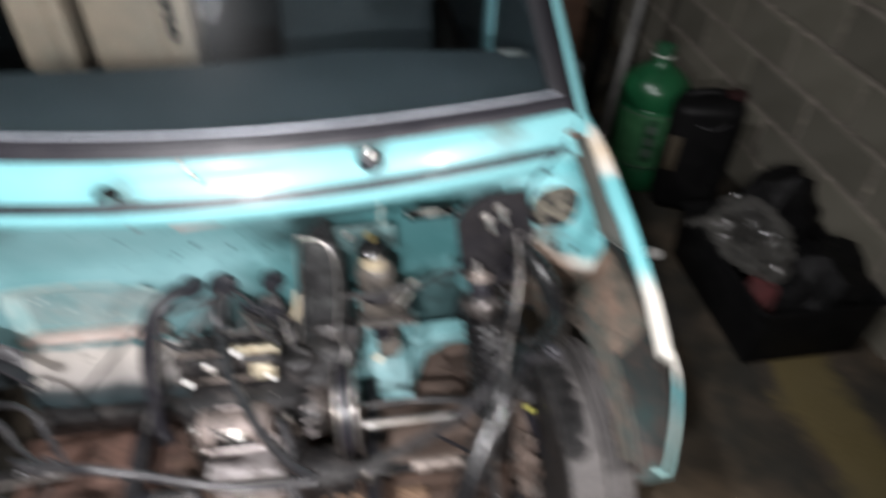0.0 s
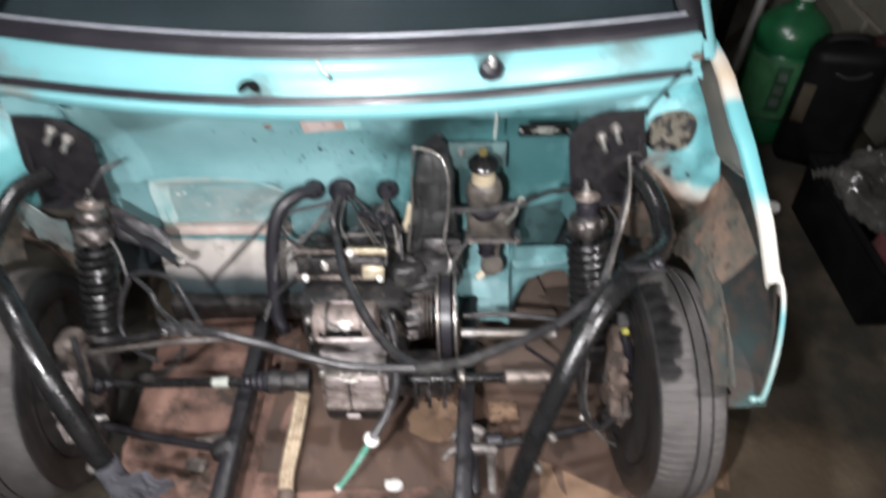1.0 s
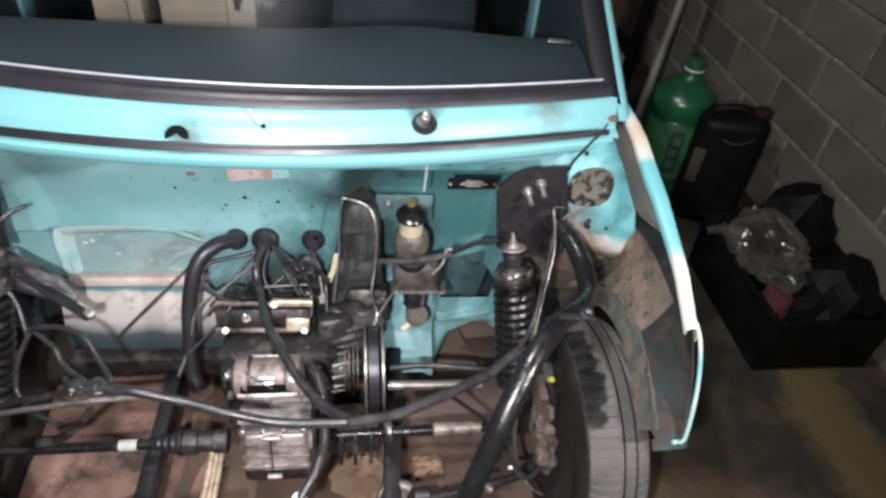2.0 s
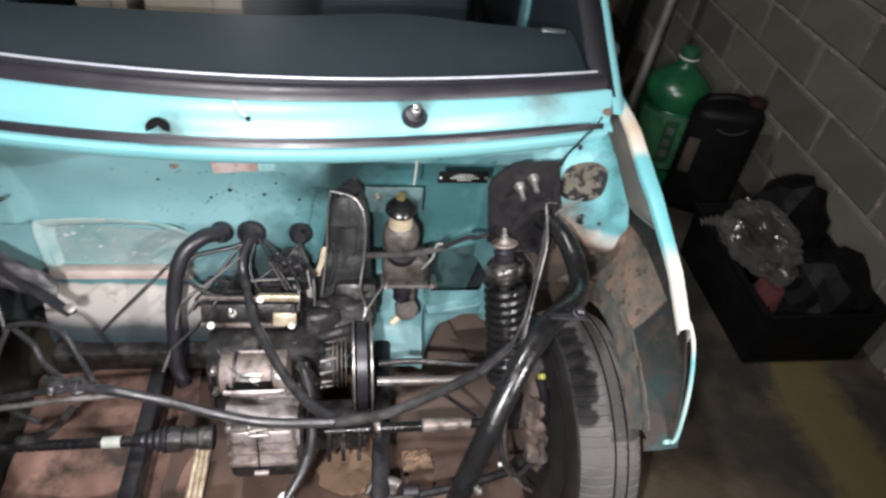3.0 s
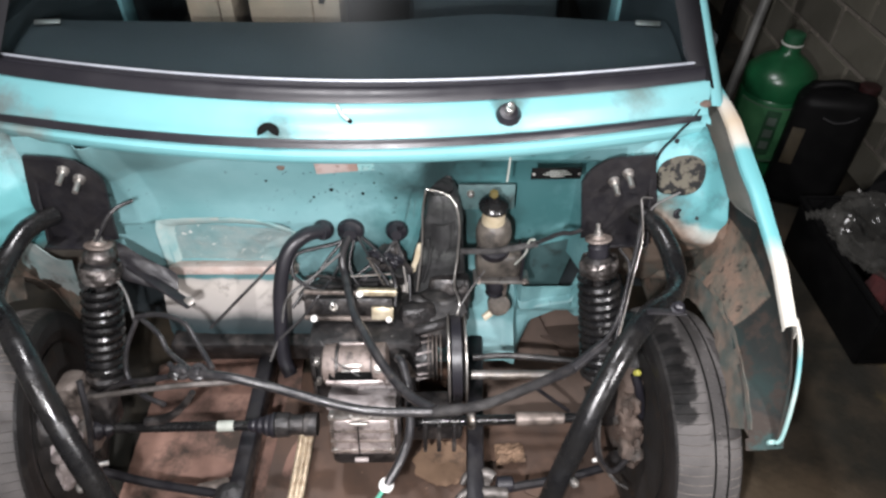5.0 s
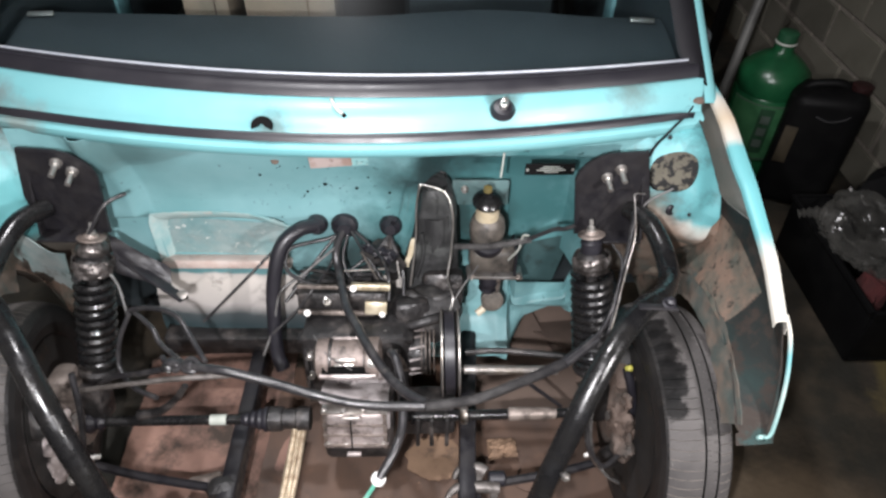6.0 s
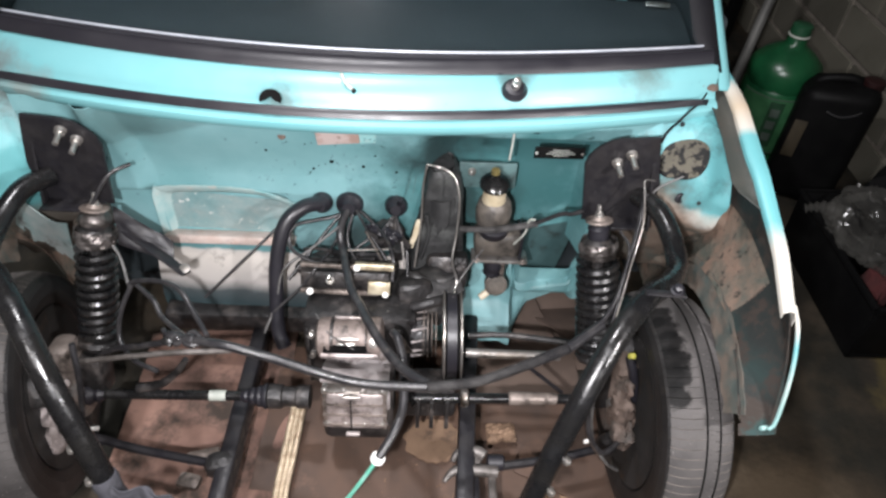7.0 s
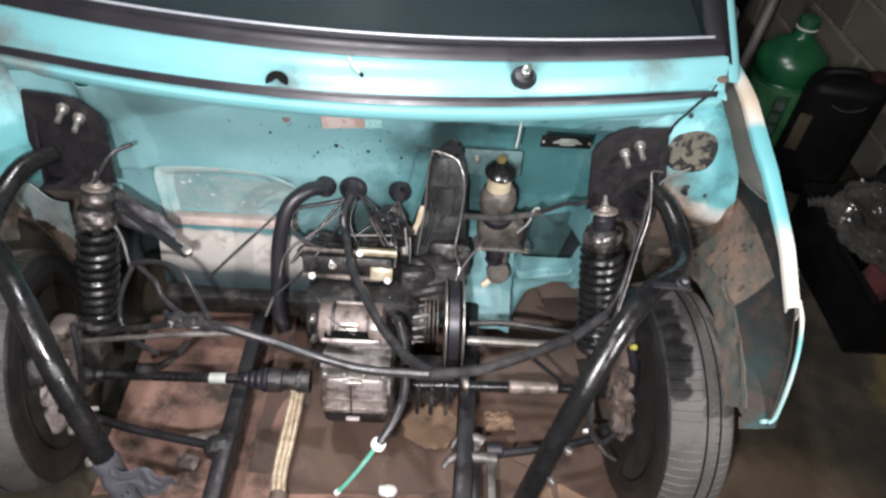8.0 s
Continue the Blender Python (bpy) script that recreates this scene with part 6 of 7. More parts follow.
part("side_housing", block((0.125, 0.075, 0.085), (0.185, 0.165, 0.225), 0.012, (-10, 0, 0)), M_greasy, engine, "greasy housing beside the gearbox")
for x in (0.165, 0.195, 0.228):
    part("housing_rib", block((0.009, 0.030, 0.080), (x, 0.118, 0.222), 0.003, (-10, 0, 0)), M_greasy, engine)
part("cross_brace", sweep([(0.405, 0.172, 0.312), (0.445, 0.170, 0.272), (0.485, 0.168, 0.232)], 0.0045, 8, 3), M_plate, car)
for flip in (False, True):
    f = mirrored if flip else (lambda p: p)
    if flip:
        part("clamp", block((0.075, 0.028, 0.020), f((0.318, 0.035, 0.158)), 0.009, (0, -8, 10)), M_alu_grimy, car)
        part("clamp", block((0.050, 0.035, 0.022), f((0.335, -0.02, 0.150)), 0.01, (0, 0, -12)), M_alu_grimy, car)
    part("hub_nut", lathe([(0, 0.020), (0.012, 0.020), (0.014, 0.012)], f((0.585, 0.11, 0.27)), (-1 if not flip else 1, -0.2, 0), 6), M_silver_rod, car)
    part("end_tag", block((0.022, 0.006, 0.010), f((0.520, 0.035, 0.255)), 0.002, (0, 0, 15)), M_white, car)
part("hub_plug", lathe([(0, 0.0065), (0.010, 0.0065), (0.012, 0.004)], (0.592, 0.138, 0.408), (0.4, -0.5, 0.7), 14), surface("yellow_plastic", (0.38, 0.36, 0.07), 0.4), car, "yellow plug on a black pipe")
hose("hub_pipe", [(0.592, 0.138, 0.405), (0.602, 0.120, 0.375), (0.612, 0.110, 0.33), (0.615, 0.10, 0.28)], 0.010, M_rubber, "short black pipe")
hose("grey_pipe", [(0.507, 0.06, 0.42), (0.506, 0.03, 0.35), (0.520, 0.01, 0.29), (0.552, 0.0, 0.235), (0.585, 0.0, 0.20)], 0.0035, M_grey_cable, "thin grey pipe")

M_worn = surface("worn_grey_steel", (0.16, 0.145, 0.135), 0.45, 0.4, (0.07, 0.062, 0.056), 18, (0.4, 0.62), (0.02, 0.018, 0.016), 16, (0.52, 0.68), 0.4, 110)
claw = group_part("arm_clamp", car, "worn steel clamp of the lower arm")
part("jaw", sweep([(0.243, 0.030, 0.166), (0.252, 0.045, 0.170), (0.270, 0.053, 0.171), (0.297, 0.052, 0.171), (0.312, 0.042, 0.170)], lambda t: 0.006 + 0.007 * math.sin(min(1, t * 1.3) * 1.57), 10, 6), M_worn, claw)
part("jaw", sweep([(0.224, -0.016, 0.166), (0.240, 0.002, 0.170), (0.262, 0.010, 0.171), (0.300, 0.009, 0.171), (0.338, 0.007, 0.169)], lambda t: 0.005 + 0.008 * math.sin(min(1, t * 1.3) * 1.57), 10, 6), M_worn, claw)
part("strap", block((0.020, 0.052, 0.020), (0.294, 0.030, 0.160), 0.005), M_worn, claw)
part("strap", block((0.017, 0.085, 0.012), (0.326, -0.045, 0.163), 0.004), M_worn, claw)
part("strap", block((0.016, 0.085, 0.010), (0.292, -0.045, 0.163), 0.004), M_plate, claw)
part("bush", lathe([(0, 0.012), (0.003, 0.017), (0.034, 0.017), (0.038, 0.012)], (0.316, 0.030, 0.166), (1, 0.02, 0), 18), M_rubber, claw, "black rubber bush")
tagged(part("paper_scrap", sheet(lambda u, v: (0.335 + 0.07 * u, 0.155 + 0.06 * v, 0.020 + 0.028 * abs(noise.noise(Vector((u * 3, v * 3, 4)))) + 0.02 * u * (1 - v)), 8, 8, 0.001), M_card_pale, smooth=False), "crumpled pale paper scrap on the cardboard", "paper")

# drip tube with clip and pale green end
hose("drain_tube", [(0.112, 0.15, 0.448), (0.122, 0.13, 0.455), (0.134, 0.09, 0.436), (0.139, 0.04, 0.423), (0.137, 0.0, 0.405), (0.123, -0.04, 0.392), (0.098, -0.08, 0.372)], 0.0085, M_cable, "dusty drain tube")
part("tube_clip", lathe([(0, 0.012), (0.002, 0.0135), (0.010, 0.0135), (0.012, 0.011)], (0.099, -0.079, 0.377), (-0.35, -0.15, -0.9), 16), M_white, car, "white tube clip")
hose("green_tube", [(0.095, -0.081, 0.368), (0.066, -0.09, 0.307), (0.035, -0.097, 0.245), (0.018, -0.10, 0.218)], 0.0042, M_aqua, "pale green tube end")
part("tube_tip", lathe([(0, 0.006), (0.008, 0.006), (0.010, 0.003)], (0.020, -0.10, 0.221), (-0.5, -0.1, -0.85), 12), M_white, car)

hoses_gold = thing("braided_hose", "braided brass coloured hose lying on the floor", "hose", at=(-0.13, 0.1, 0))
for k, dx in enumerate((-0.010, 0.002, 0.013)):
    part("strand", sweep([(-0.126 + dx, 0.215, 0.075), (-0.130 + dx, 0.15, 0.062), (-0.133 + dx, 0.08, 0.055), (-0.135 + dx * 0.9, 0.01, 0.052), (-0.127 + dx * 0.8, -0.045, 0.055)], 0.0072, 10, 22, ribs=0.0018), M_gold, hoses_gold)
part("end_fitting", lathe([(0, 0.020), (0.02, 0.021), (0.024, 0.017), (0.06, 0.016), (0.062, 0.010)], (-0.126, -0.035, 0.054), (0.05, -1, 0.1), 16), M_rust, hoses_gold)

M_dusty_cast = surface("pale_dusty_casting", (0.30, 0.26, 0.25), 0.6, 0.1, (0.16, 0.135, 0.125), 18, (0.4, 0.62), (0.05, 0.042, 0.038), 15, (0.54, 0.68), 0.5, 70)
for c, r, k in (((-0.566, 0.060, 0.275), (0.026, 0.036, 0.034), 4), ((-0.572, 0.040, 0.228), (0.024, 0.036, 0.032), 11), ((-0.560, 0.085, 0.310), (0.018, 0.024, 0.024), 17)):
    part("hub_casting", lump(c, r, k, 0.5), M_dusty_cast, car, "pale dusty hub casting")
part("hub_boss", lathe([(0, 0.012), (0.004, 0.022), (0.030, 0.024), (0.034, 0.018), (0.036, 0.010)], (-0.575, 0.050, 0.245), (0.75, -0.55, 0.35), 20), M_dusty_cast, car, "round hub boss with a dark bore")
part("hub_bore", lathe([(0, 0.009), (0.0015, 0.009), (0.002, 0.004)], (-0.5475, 0.030, 0.2578), (0.75, -0.55, 0.35), 14), M_mark, car)
for c, r, k in (((0.590, 0.085, 0.300), (0.024, 0.034, 0.036), 9), ((0.596, 0.060, 0.252), (0.022, 0.034, 0.032), 14), ((0.585, 0.105, 0.345), (0.018, 0.026, 0.026), 21)):
    part("hub_casting", lump(c, r, k, 0.5), M_rust, car, "rusty hub casting")
part("tie_rod", sweep([(-0.500, 0.105, 0.385), (-0.40, 0.100, 0.412), (-0.30, 0.098, 0.432), (-0.195, 0.10, 0.440)], 0.0055, 10, 4), M_worn, car, "dull grey tie rod")
part("tie_bracket", sweep([(-0.394, 0.082, 0.334), (-0.345, 0.080, 0.352), (-0.305, 0.080, 0.392), (-0.278, 0.082, 0.432)], lambda t: 0.010 - 0.004 * t, 8, 5), M_greasy, car)

# ---- things on the floor ----
def card_sheet(name, size, centre, turn, mat, label, curl=0.01, seed=0):
    def fn(u, v):
        x, y = (u - 0.5) * size[0], (v - 0.5) * size[1]
        w = noise.noise(Vector((u * 3 + seed * 7.3, v * 3, seed)))
        return tuple(Matrix.Rotation(radians(turn), 3, "Z") @ Vector((x * (1 + 0.05 * noise.noise(Vector((v * 2, seed, 0)))) + 0.004 * noise.noise(Vector((v * 25, seed, 3))), y * (1 + 0.05 * noise.noise(Vector((u * 2, seed, 5)))) + 0.004 * noise.noise(Vector((u * 25, seed, 7))), 0.006 + curl * max(0, w))) + Vector(centre))
    return tagged(part(name, sheet(fn, 16, 16, 0.004), mat), label, "cardboard")


card_sheet("cardboard_sheet", (0.40, 0.52), (-0.36, 0.24, 0.0), 4, M_card, "oil stained reddish brown cardboard sheet on the floor", 0.02, 1)
card_sheet("cardboard_sheet", (0.34, 0.30), (-0.33, -0.10, 0.006), -6, M_card, "oil stained reddish brown cardboard sheet on the floor", 0.012, 2)
tagged(part("cardboard_offcut", sheet(lambda u, v: (0.205 + 0.070 * v * math.cos(2 * math.pi * u) * (1 + 0.16 * noise.noise(Vector((3 * math.cos(2 * math.pi * u), 3 * math.sin(2 * math.pi * u), 1)))), 0.165 + 0.058 * v * math.sin(2 * math.pi * u) * (1 + 0.20 * noise.noise(Vector((4 * math.cos(2 * math.pi * u), 4 * math.sin(2 * math.pi * u), 6)))), 0.017 + 0.005 * v * abs(math.sin(5 * u))), 60, 5, 0.003), M_card_pale), "rounded tan cardboard offcut under the engine", "cardboard")
card_sheet("cardboard_sheet", (0.26, 0.62), (-0.085, 0.14, 0.001), -2, M_card_dark, "oil soaked dark cardboard under the engine", 0.006, 9)
front_card = card_sheet("cardboard_sheet", (0.40, 0.40), (0.62, -0.14, 0.003), -9, M_card_pale, "tan dusty cardboard in front of a tyre", 0.006, 4)
part("ring_stain", sheet(lambda u, v: (0.68 + (0.024 + 0.005 * v + 0.003 * math.sin(9 * u)) * math.cos(2 * math.pi * u), -0.092 + (0.018 + 0.005 * v) * math.sin(2 * math.pi * u), 0.0165), 28, 1, 0.0012), M_rust, front_card, "dark oily ring left on the cardboard")
# Dark oily sheet added where the tyre's shadow lies on the cardboard.
card_sheet("cardboard_sheet", (0.30, 0.26), (0.590, 0.140, 0.008), -27, M_card_dark, "oily dark cardboard put in for the shadow beside a tyre", 0.004, 13)
box = thing("folded_box", "flattened folded tan cardboard box behind the axle", "cardboard box", at=(0.5, 0.55, 0))
for sx, sy, cx, cy, cz, turn in ((0.15, 0.16, 0.445, 0.50, 0.045, (20, -12, 20)), (0.17, 0.15, 0.58, 0.545, 0.055, (-16, 14, 35)), (0.20, 0.16, 0.57, 0.66, 0.065, (24, 6, 12)), (0.18, 0.14, 0.40, 0.62, 0.05, (8, 16, -14)), (0.34, 0.20, 0.42, 0.38, 0.03, (5, 3, 4))):
    part("flap", block((sx, sy, 0.005), (cx, cy, cz), 0.0015, turn), M_card_mid, box)
part("bottom", block((0.42, 0.36, 0.006), (0.50, 0.56, 0.009), 0.001, (0, 0, 12)), M_card_mid, box)
card_sheet("cardboard_sheet", (0.46, 0.30), (0.03, -0.16, 0.008), 3, M_card, "flattened dark brown cardboard on the floor", 0.008, 6)
card_sheet("cardboard_sheet", (0.50, 0.60), (0.24, 0.22, 0.002), 3, M_card_dark, "oil soaked dark cardboard under the engine", 0.006, 7)


def pebble(centre, size, mat, label, seed):
    bm = bmesh.new()
    bmesh.ops.create_icosphere(bm, subdivisions=2, radius=1.0)
    for v in bm.verts:
        v.co *= 1 + 0.25 * noise.noise(v.co * 1.6 + Vector((seed, 0, 0)))
        v.co = Vector((v.co.x * size[0], v.co.y * size[1], max(v.co.z, -0.6) * size[2]))
        v.co += Vector(centre) + Vector((0, 0, 0.6 * size[2]))
    return tagged(part("debris", bm, mat), label, "debris")


pebble((0.108, 0.001, 0.012), (0.024, 0.016, 0.006), M_white, "small white scrap on the cardboard", 3)
pebble((1.30, 0.965, 0.0), (0.035, 0.028, 0.016), M_white, "small white crumpled scrap on the floor", 5)
pebble((-0.20, -0.11, 0.014), (0.05, 0.025, 0.012), M_pinkish, "pale crumpled rag on the cardboard", 8)
card_sheet("cardboard_scrap", (0.050, 0.135), (0.868, 0.066, 0.0), -12, M_card_pale, "narrow tan cardboard scrap beside a tyre", 0.012, 11)

bm = bmesh.new()
r = random.Random(21)
for k in range(150):
    x, y = (r.gauss(0.22, 0.10), r.gauss(0.06, 0.06)) if k < 60 else (r.uniform(0.40, 0.95), r.uniform(-0.30, 0.02))
    s = r.uniform(0.0008, 0.0022)
    made = bmesh.ops.create_icosphere(bm, subdivisions=1, radius=s)["verts"]
    bmesh.ops.transform(bm, matrix=pose(x, y, 0.018 + 0.3 * s, r.uniform(0, 90), 0, r.uniform(0, 180)) @ Matrix.Diagonal((1.4, 1.0, 0.6, 1)), verts=made)
tagged(part("crumbs", bm, M_card_pale, smooth=False), "scattered pale crumbs and grit on the cardboard", "grit", kind="stuff")

# ---- beside the wall ----
BX, BY = 1.405, 1.425
bottle = thing("plastic_bottle", "large translucent green plastic bottle with a label", "bottle", at=(BX, BY, 0))
part("body", lathe([(0.0, 0.09), (0.01, 0.112), (0.04, 0.119), (0.10, 0.119), (0.11, 0.115), (0.12, 0.119), (0.34, 0.119), (0.35, 0.115), (0.36, 0.119), (0.410, 0.120), (0.432, 0.112), (0.455, 0.086), (0.474, 0.058), (0.486, 0.040), (0.496, 0.034), (0.53, 0.032)], (BX, BY, 0.0), (0, 0, 1), 10), M_green, bottle)
part("cap", lathe([(0, 0.032), (0.002, 0.034), (0.030, 0.033), (0.034, 0.027)], (BX, BY, 0.524), (0, 0, 1), 24), surface("dark_green_cap", (0.012, 0.06, 0.028), 0.45), bottle, "dark green screw cap")
part("neck_ring", lathe([(0, 0.035), (0.002, 0.0365), (0.005, 0.0365), (0.007, 0.035)], (BX, BY, 0.517), (0, 0, 1), 24), M_label, bottle, "pale sealing ring")


def wrapped(a0, a1, z0, z1, r, n=16):
    return sheet(lambda u, v: (BX + r * math.cos(a0 + (a1 - a0) * u), BY + r * math.sin(a0 + (a1 - a0) * u), z0 + (z1 - z0) * v), n, 2, 0.0015)


A0 = math.atan2(-2.05, -1.18)
lab = part("label", wrapped(A0 - 0.9, A0 + 0.9, 0.12, 0.34, 0.1205), surface("green_label", (0.020, 0.085, 0.034), 0.5, 0, (0.035, 0.12, 0.05), 20, (0.4, 0.7)), bottle, "green printed label")
part("label_panel", wrapped(A0 + 0.02, A0 + 0.42, 0.15, 0.325, 0.122, 6), surface("dark_label_panel", (0.010, 0.040, 0.018), 0.5), lab, "dark green label panel", smooth=False)
M_print = surface("dull_pale_print", (0.045, 0.065, 0.052), 0.6)
for k in range(3):
    part("print_bar", wrapped(A0 + 0.10, A0 + 0.34, 0.175 + 0.047 * k, 0.205 + 0.047 * k, 0.1235, 4), M_print, lab, smooth=False)
for zz in (0.125, 0.335):
    part("label_edge", wrapped(A0 - 0.9, A0 + 0.9, zz - 0.0015, zz + 0.0015, 0.122), M_print, lab, smooth=False)

JX, JY = 1.525, 1.255
can = thing("jerrycan", "black plastic jerrycan with a dark red cap", "jerrycan", at=(JX, JY, 0))
bm = block((0.235, 0.17, 0.455), (0, 0, 0.2275), 0.045, segs=4)
for v in bm.verts:
    # shoulders slope down from the cap end
    if v.co.z > 0.30:
        v.co.z -= 0.07 * max(0.0, 0.06 - v.co.x) * (v.co.z - 0.30) / 0.15 * 2.2
bmesh.ops.transform(bm, matrix=pose(JX, JY, 0, 0, 0, -24), verts=bm.verts)
part("body", bm, M_can, can)
turn = pose(JX, JY, 0, 0, 0, -24)
part("handle", sweep([tuple(turn @ Vector(p)) for p in ((-0.085, 0, 0.40), (-0.070, 0, 0.435), (-0.01, 0, 0.455), (0.030, 0, 0.455), (0.045, 0, 0.43))], 0.016, 10, 5), M_can, can)
part("cap", lathe([(0, 0.030), (0.004, 0.033), (0.028, 0.033), (0.032, 0.026)], tuple(turn @ Vector((0.078, 0, 0.44))), (0, 0, 1), 20), M_red, can, "dark red screw cap")
part("label", block((0.040, 0.003, 0.14), tuple(turn @ Vector((-0.085, -0.0865, 0.25))), 0.001, (0, 0, -24)), M_ochre, can, "ochre paper label")
part("moulded_rib", sweep([tuple(turn @ Vector(p)) for p in ((-0.03, -0.084, 0.37), (0.01, -0.088, 0.362), (0.05, -0.084, 0.375), (0.07, -0.080, 0.395))], 0.005, 8, 4), surface("scuffed_black_plastic", (0.012, 0.012, 0.013), 0.22), can, "shiny moulded rib")

crate = thing("storage_crate", "low black plastic crate on the floor", "crate", at=(1.55, 0.72, 0))
part("base", block((0.37, 0.50, 0.02), (1.555, 0.72, 0.012), 0.006), M_can, crate)
for name, size, c, turn in (("side", (0.37, 0.016, 0.20), (1.555, 0.475, 0.105), (3, 0, 0)), ("side", (0.37, 0.016, 0.20), (1.555, 0.965, 0.105), (-3, 0, 0)),
                            ("side", (0.016, 0.50, 0.20), (1.373, 0.72, 0.105), (0, -3, 0)), ("side", (0.016, 0.50, 0.20), (1.737, 0.72, 0.105), (0, 3, 0))):
    part(name, block(size, c, 0.005, turn), M_can, crate)
part("rim", sweep([(1.365, 0.468, 0.205), (1.745, 0.468, 0.205), (1.745, 0.975, 0.205), (1.365, 0.975, 0.205), (1.365, 0.468, 0.205)], 0.011, 8, 1, raw=True), M_can, crate)


def crumple(name, centre, size, mat, label, category, seed, amount=0.35, cut=-0.6, sub=3, jitter=0.05, fine=0.4, smooth=False):
    bm = bmesh.new()
    bmesh.ops.create_icosphere(bm, subdivisions=sub, radius=1.0)
    off = Vector((seed * 3.1, seed * 1.7, 0))
    r = random.Random(seed)
    for v in bm.verts:
        v.co *= 1 + amount * noise.noise(v.co * 1.7 + off) + 0.7 * amount * (0.3 - abs(noise.noise(v.co * 2.4 + off))) + fine * amount * (0.3 - abs(noise.noise(v.co * 5.5 + off))) + r.uniform(-jitter, jitter)
        v.co = Vector((v.co.x * size[0], v.co.y * size[1], max(v.co.z, cut) * size[2])) + Vector(centre) - Vector((0, 0, cut * size[2]))
    return tagged(part(name, bm, mat, smooth=smooth), label, category)


crumple("black_sack", (1.625, 0.61, 0.02), (0.145, 0.135, 0.175), M_can, "crumpled black plastic sack in the crate", "sack", 4, 0.3)
crumple("black_sack", (1.615, 0.88, 0.02), (0.145, 0.12, 0.205), M_can, "tall crumpled black plastic sack in the crate", "sack", 9, 0.3)
crumple("black_sack", (1.46, 0.86, 0.02), (0.085, 0.11, 0.15), M_can, "small crumpled black plastic sack in the crate", "sack", 12, 0.3)
crumple("red_cloth", (1.435, 0.60, 0.02), (0.050, 0.060, 0.125), M_red_cloth, "dark red cloth in the crate", "cloth", 6, 0.3)
bm = bmesh.new()
bmesh.ops.create_icosphere(bm, subdivisions=5, radius=1.0)
for v in bm.verts:
    # long creases of thin film
    c = v.co
    q = Vector((c.x * 1.1 + 0.5 * c.y, c.y * 2.2 - c.z, c.z * 2.6))
    fold = 0.32 * (0.3 - abs(noise.noise(q * 1.0))) + 0.10 * (0.3 - abs(noise.noise(q * 2.3)))
    c = c * (1 + 2.0 * fold + 0.25 * noise.noise(c * 1.2 + Vector((4, 1, 7))))
    v.co = Vector((1.458 + 0.098 * c.x, 0.742 + 0.140 * c.y, 0.250 + 0.076 * max(c.z, -0.7)))
bag = tagged(part("plastic_bag", bm, M_bag), "crumpled clear plastic bag on top of the crate", "plastic bag")
part("twisted_end", sweep([(1.375, 0.765, 0.275), (1.335, 0.780, 0.292), (1.300, 0.792, 0.288), (1.275, 0.800, 0.276)], lambda t: 0.034 * (1 - t) ** 1.5 + 0.012 * t + 0.004 * math.sin(t * 40), 9, 8), M_bag, bag, "twisted end of the film", smooth=False)

pole = thing("leaning_pole", "grey metal pole leaning on the wall", "pole", at=(1.40, 1.75, 0))
part("shaft", sweep([(1.40, 1.75, 0.0), (1.50, 1.86, 0.7), (1.60, 1.97, 1.4)], 0.020, 10, 2), surface("grey_pole", (0.17, 0.17, 0.16), 0.5, 0.3, (0.1, 0.1, 0.095), 8), pole)
board = thing("wood_board", "dark brown wooden board leaning on the wall", "board", at=(1.25, 2.1, 0))
part("plank", block((0.24, 0.03, 1.5), (1.28, 2.15, 0.76), 0.004, (-6, 6, 20)), surface("brown_wood", (0.13, 0.075, 0.05), 0.7, 0, (0.08, 0.045, 0.03), 9, (0.4, 0.7)), board)
part("batten", block((0.05, 0.03, 1.5), (1.46, 2.05, 0.76), 0.004, (-6, 9, 20)), M_can, board)

spare = thing("spare_tyre", "worn black tyre lying flat on the floor", "tyre", at=(1.80, 0.02, 0))
part("carcass", lathe([(0.0, 0.17), (0.0, 0.21), (0.02, 0.235), (0.05, 0.245), (0.10, 0.245), (0.13, 0.235), (0.15, 0.21), (0.15, 0.17), (0.10, 0.155), (0.05, 0.155)], (1.83, -0.03, 0.0), (0, 0, 1), 48), M_tyre, spare)

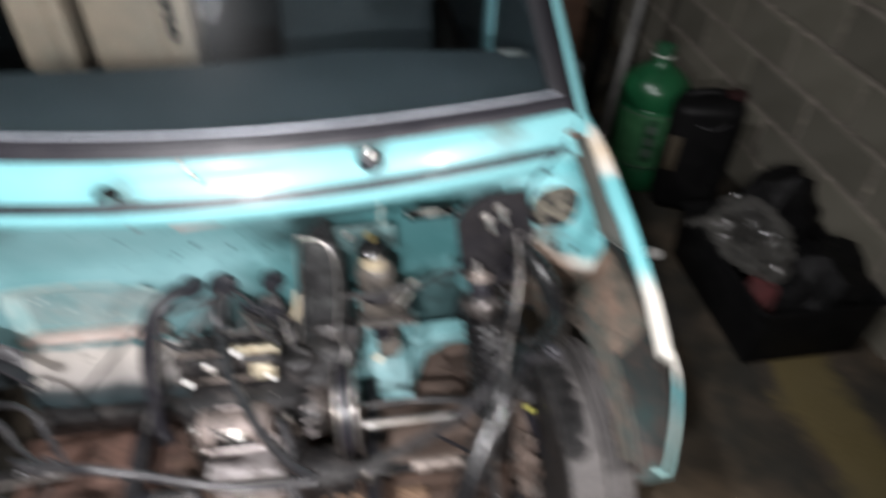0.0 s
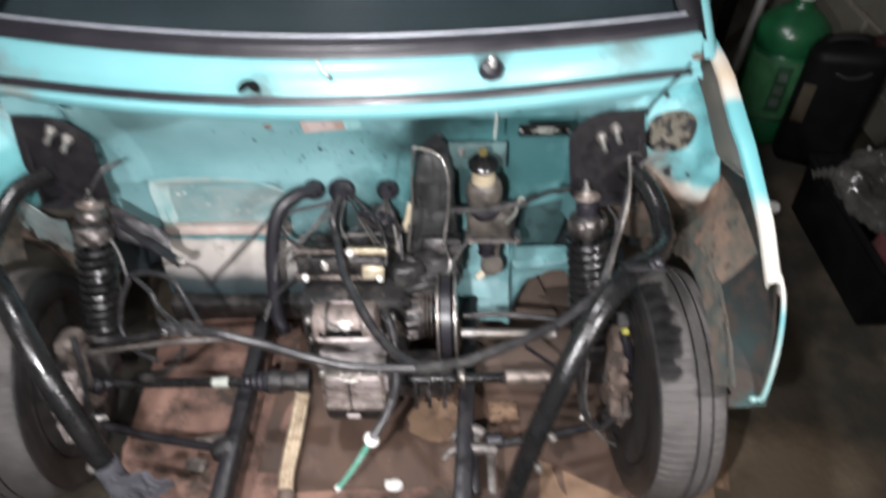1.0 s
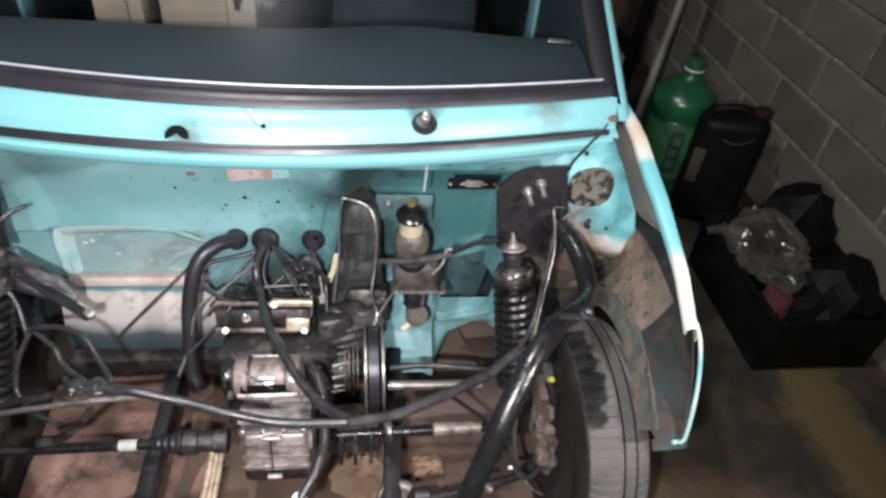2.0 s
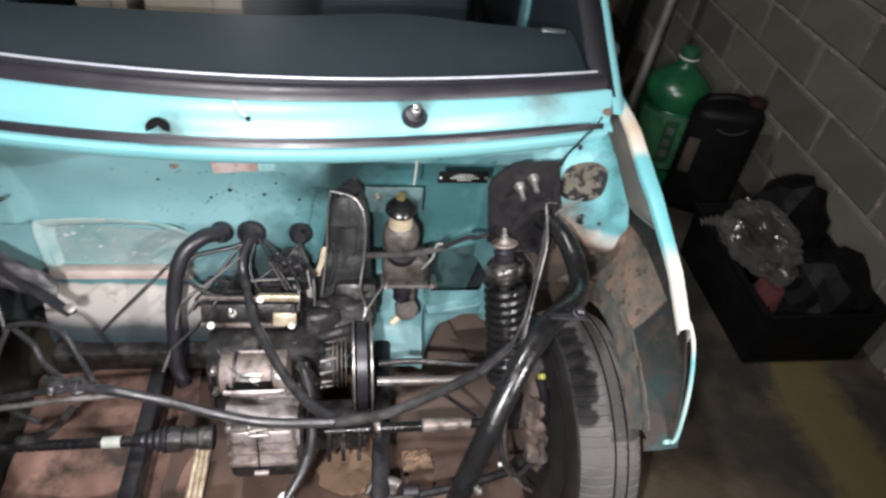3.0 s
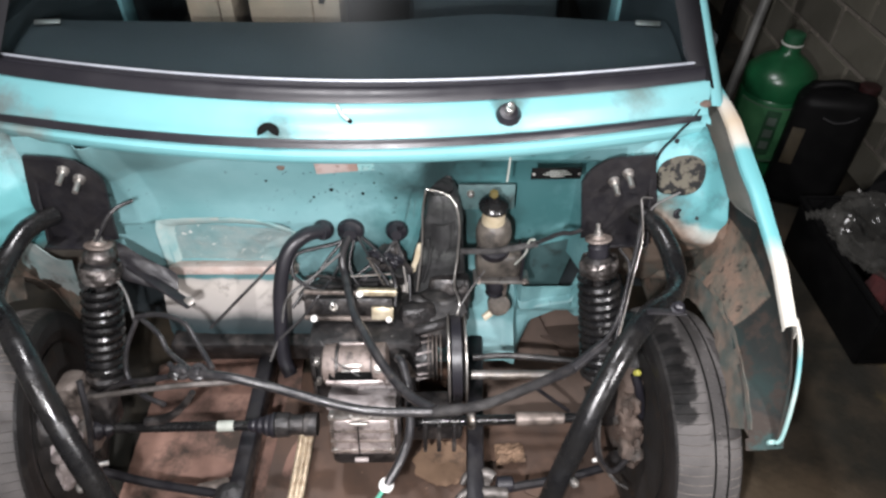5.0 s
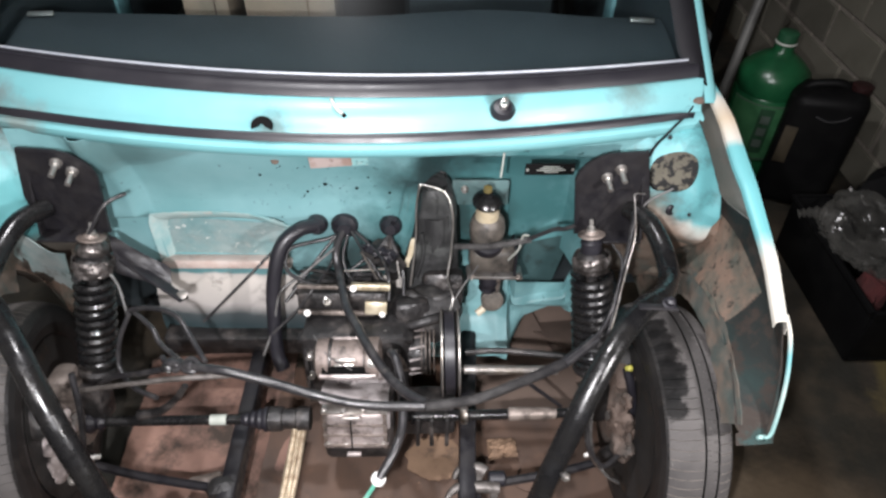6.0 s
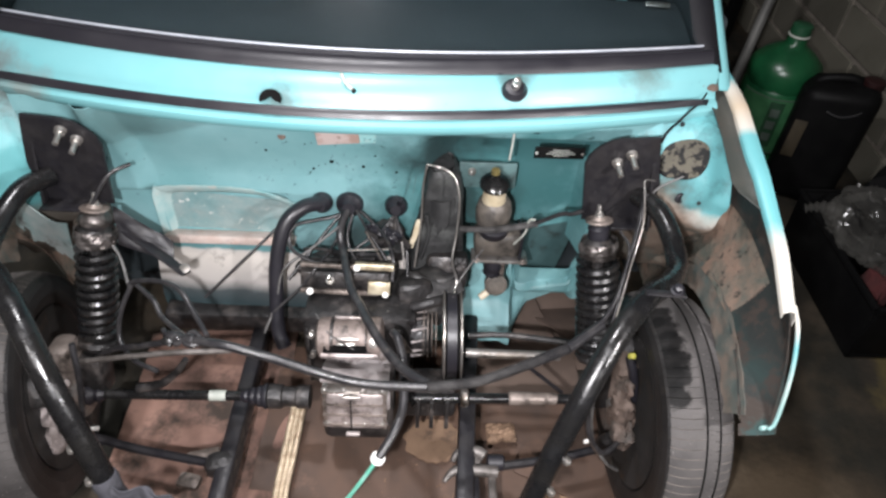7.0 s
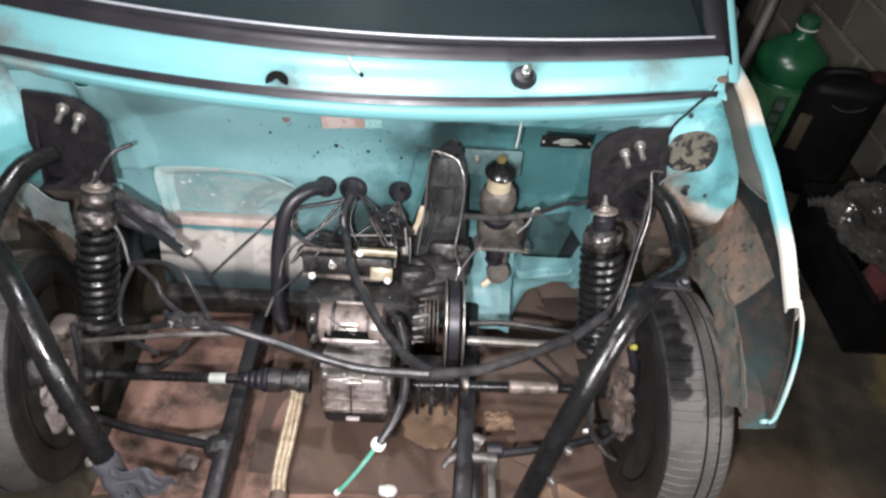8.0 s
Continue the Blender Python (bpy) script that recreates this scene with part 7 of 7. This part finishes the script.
# ---- things in the cabin ----
def carton(x0, x1, y, z0, z1, label):
    c = thing("carton", label, "box", "cartons in the cabin", at=((x0 + x1) / 2, y, z0))
    part("panel", block((x1 - x0, 0.16, z1 - z0), ((x0 + x1) / 2, y + 0.08, (z0 + z1) / 2), 0.004), M_beige, c)
    part("fold", block((0.004, 0.003, z1 - z0 - 0.02), (x0 + 0.7 * (x1 - x0), y - 0.002, (z0 + z1) / 2), 0.001), M_card_pale, c)
    return c


carton(-0.417, -0.306, 0.93, 0.49, 1.12, "beige cardboard carton standing on a seat")
c2 = carton(-0.266, -0.044, 0.93, 0.49, 1.12, "wide beige cardboard carton standing on a seat")
bm = bmesh.new()
for k in range(7):
    block((0.014 + 0.006 * (k % 2), 0.003, 0.016), (-0.086 + 0.002 * math.sin(k * 2.0), 0.927, 0.855 + 0.016 * k), 0.0, (0, 14 * (-1) ** k, 0), bm)
part("dark_mark", bm, M_mark, c2, "jagged black mark", smooth=False)

# ---- block wall ----
LENGTH, HEIGHT, JOINT = 0.36, 0.165, 0.02
WALL_X = 1.81
core = tagged(part("wall_east", block((0.12, 6.9, 2.8), (WALL_X + 0.068, 1.42, 1.4), 0.0), M_mortar, smooth=False), "unplastered grey concrete block wall with mortar joints", "wall", kind="structure")
bm = bmesh.new()
block((0.012, LENGTH - JOINT, HEIGHT - JOINT), (0, 0, 0), 0.003, bm=bm, segs=1)
block_mesh = finish(bm, "wall_block", M_block)
nd, lk = nodes_of(M_block)
info = nd.new("ShaderNodeObjectInfo")
hsv = nd.new("ShaderNodeHueSaturation")
rng = nd.new("ShaderNodeMapRange")
rng.inputs["To Min"].default_value, rng.inputs["To Max"].default_value = 0.75, 1.2
lk.new(info.outputs["Random"], rng.inputs["Value"])
lk.new(rng.outputs[0], hsv.inputs["Value"])
old = nd["Principled BSDF"].inputs["Base Color"].links[0].from_socket
lk.new(old, hsv.inputs["Color"])
lk.new(hsv.outputs["Color"], nd["Principled BSDF"].inputs["Base Color"])
rnd = random.Random(5)
for row in range(12):
    for col in range(16):
        y = -1.2 + (col + (0.5 if row % 2 else 0.0)) * LENGTH + rnd.uniform(-0.004, 0.004)
        ob = new("wall_block", block_mesh)
        ob.parent = core
        ob.matrix_basis = pose(WALL_X + 0.004 + rnd.uniform(-0.002, 0.002), y, 0.06 + row * HEIGHT, rnd.uniform(-0.4, 0.4), 0, 0)
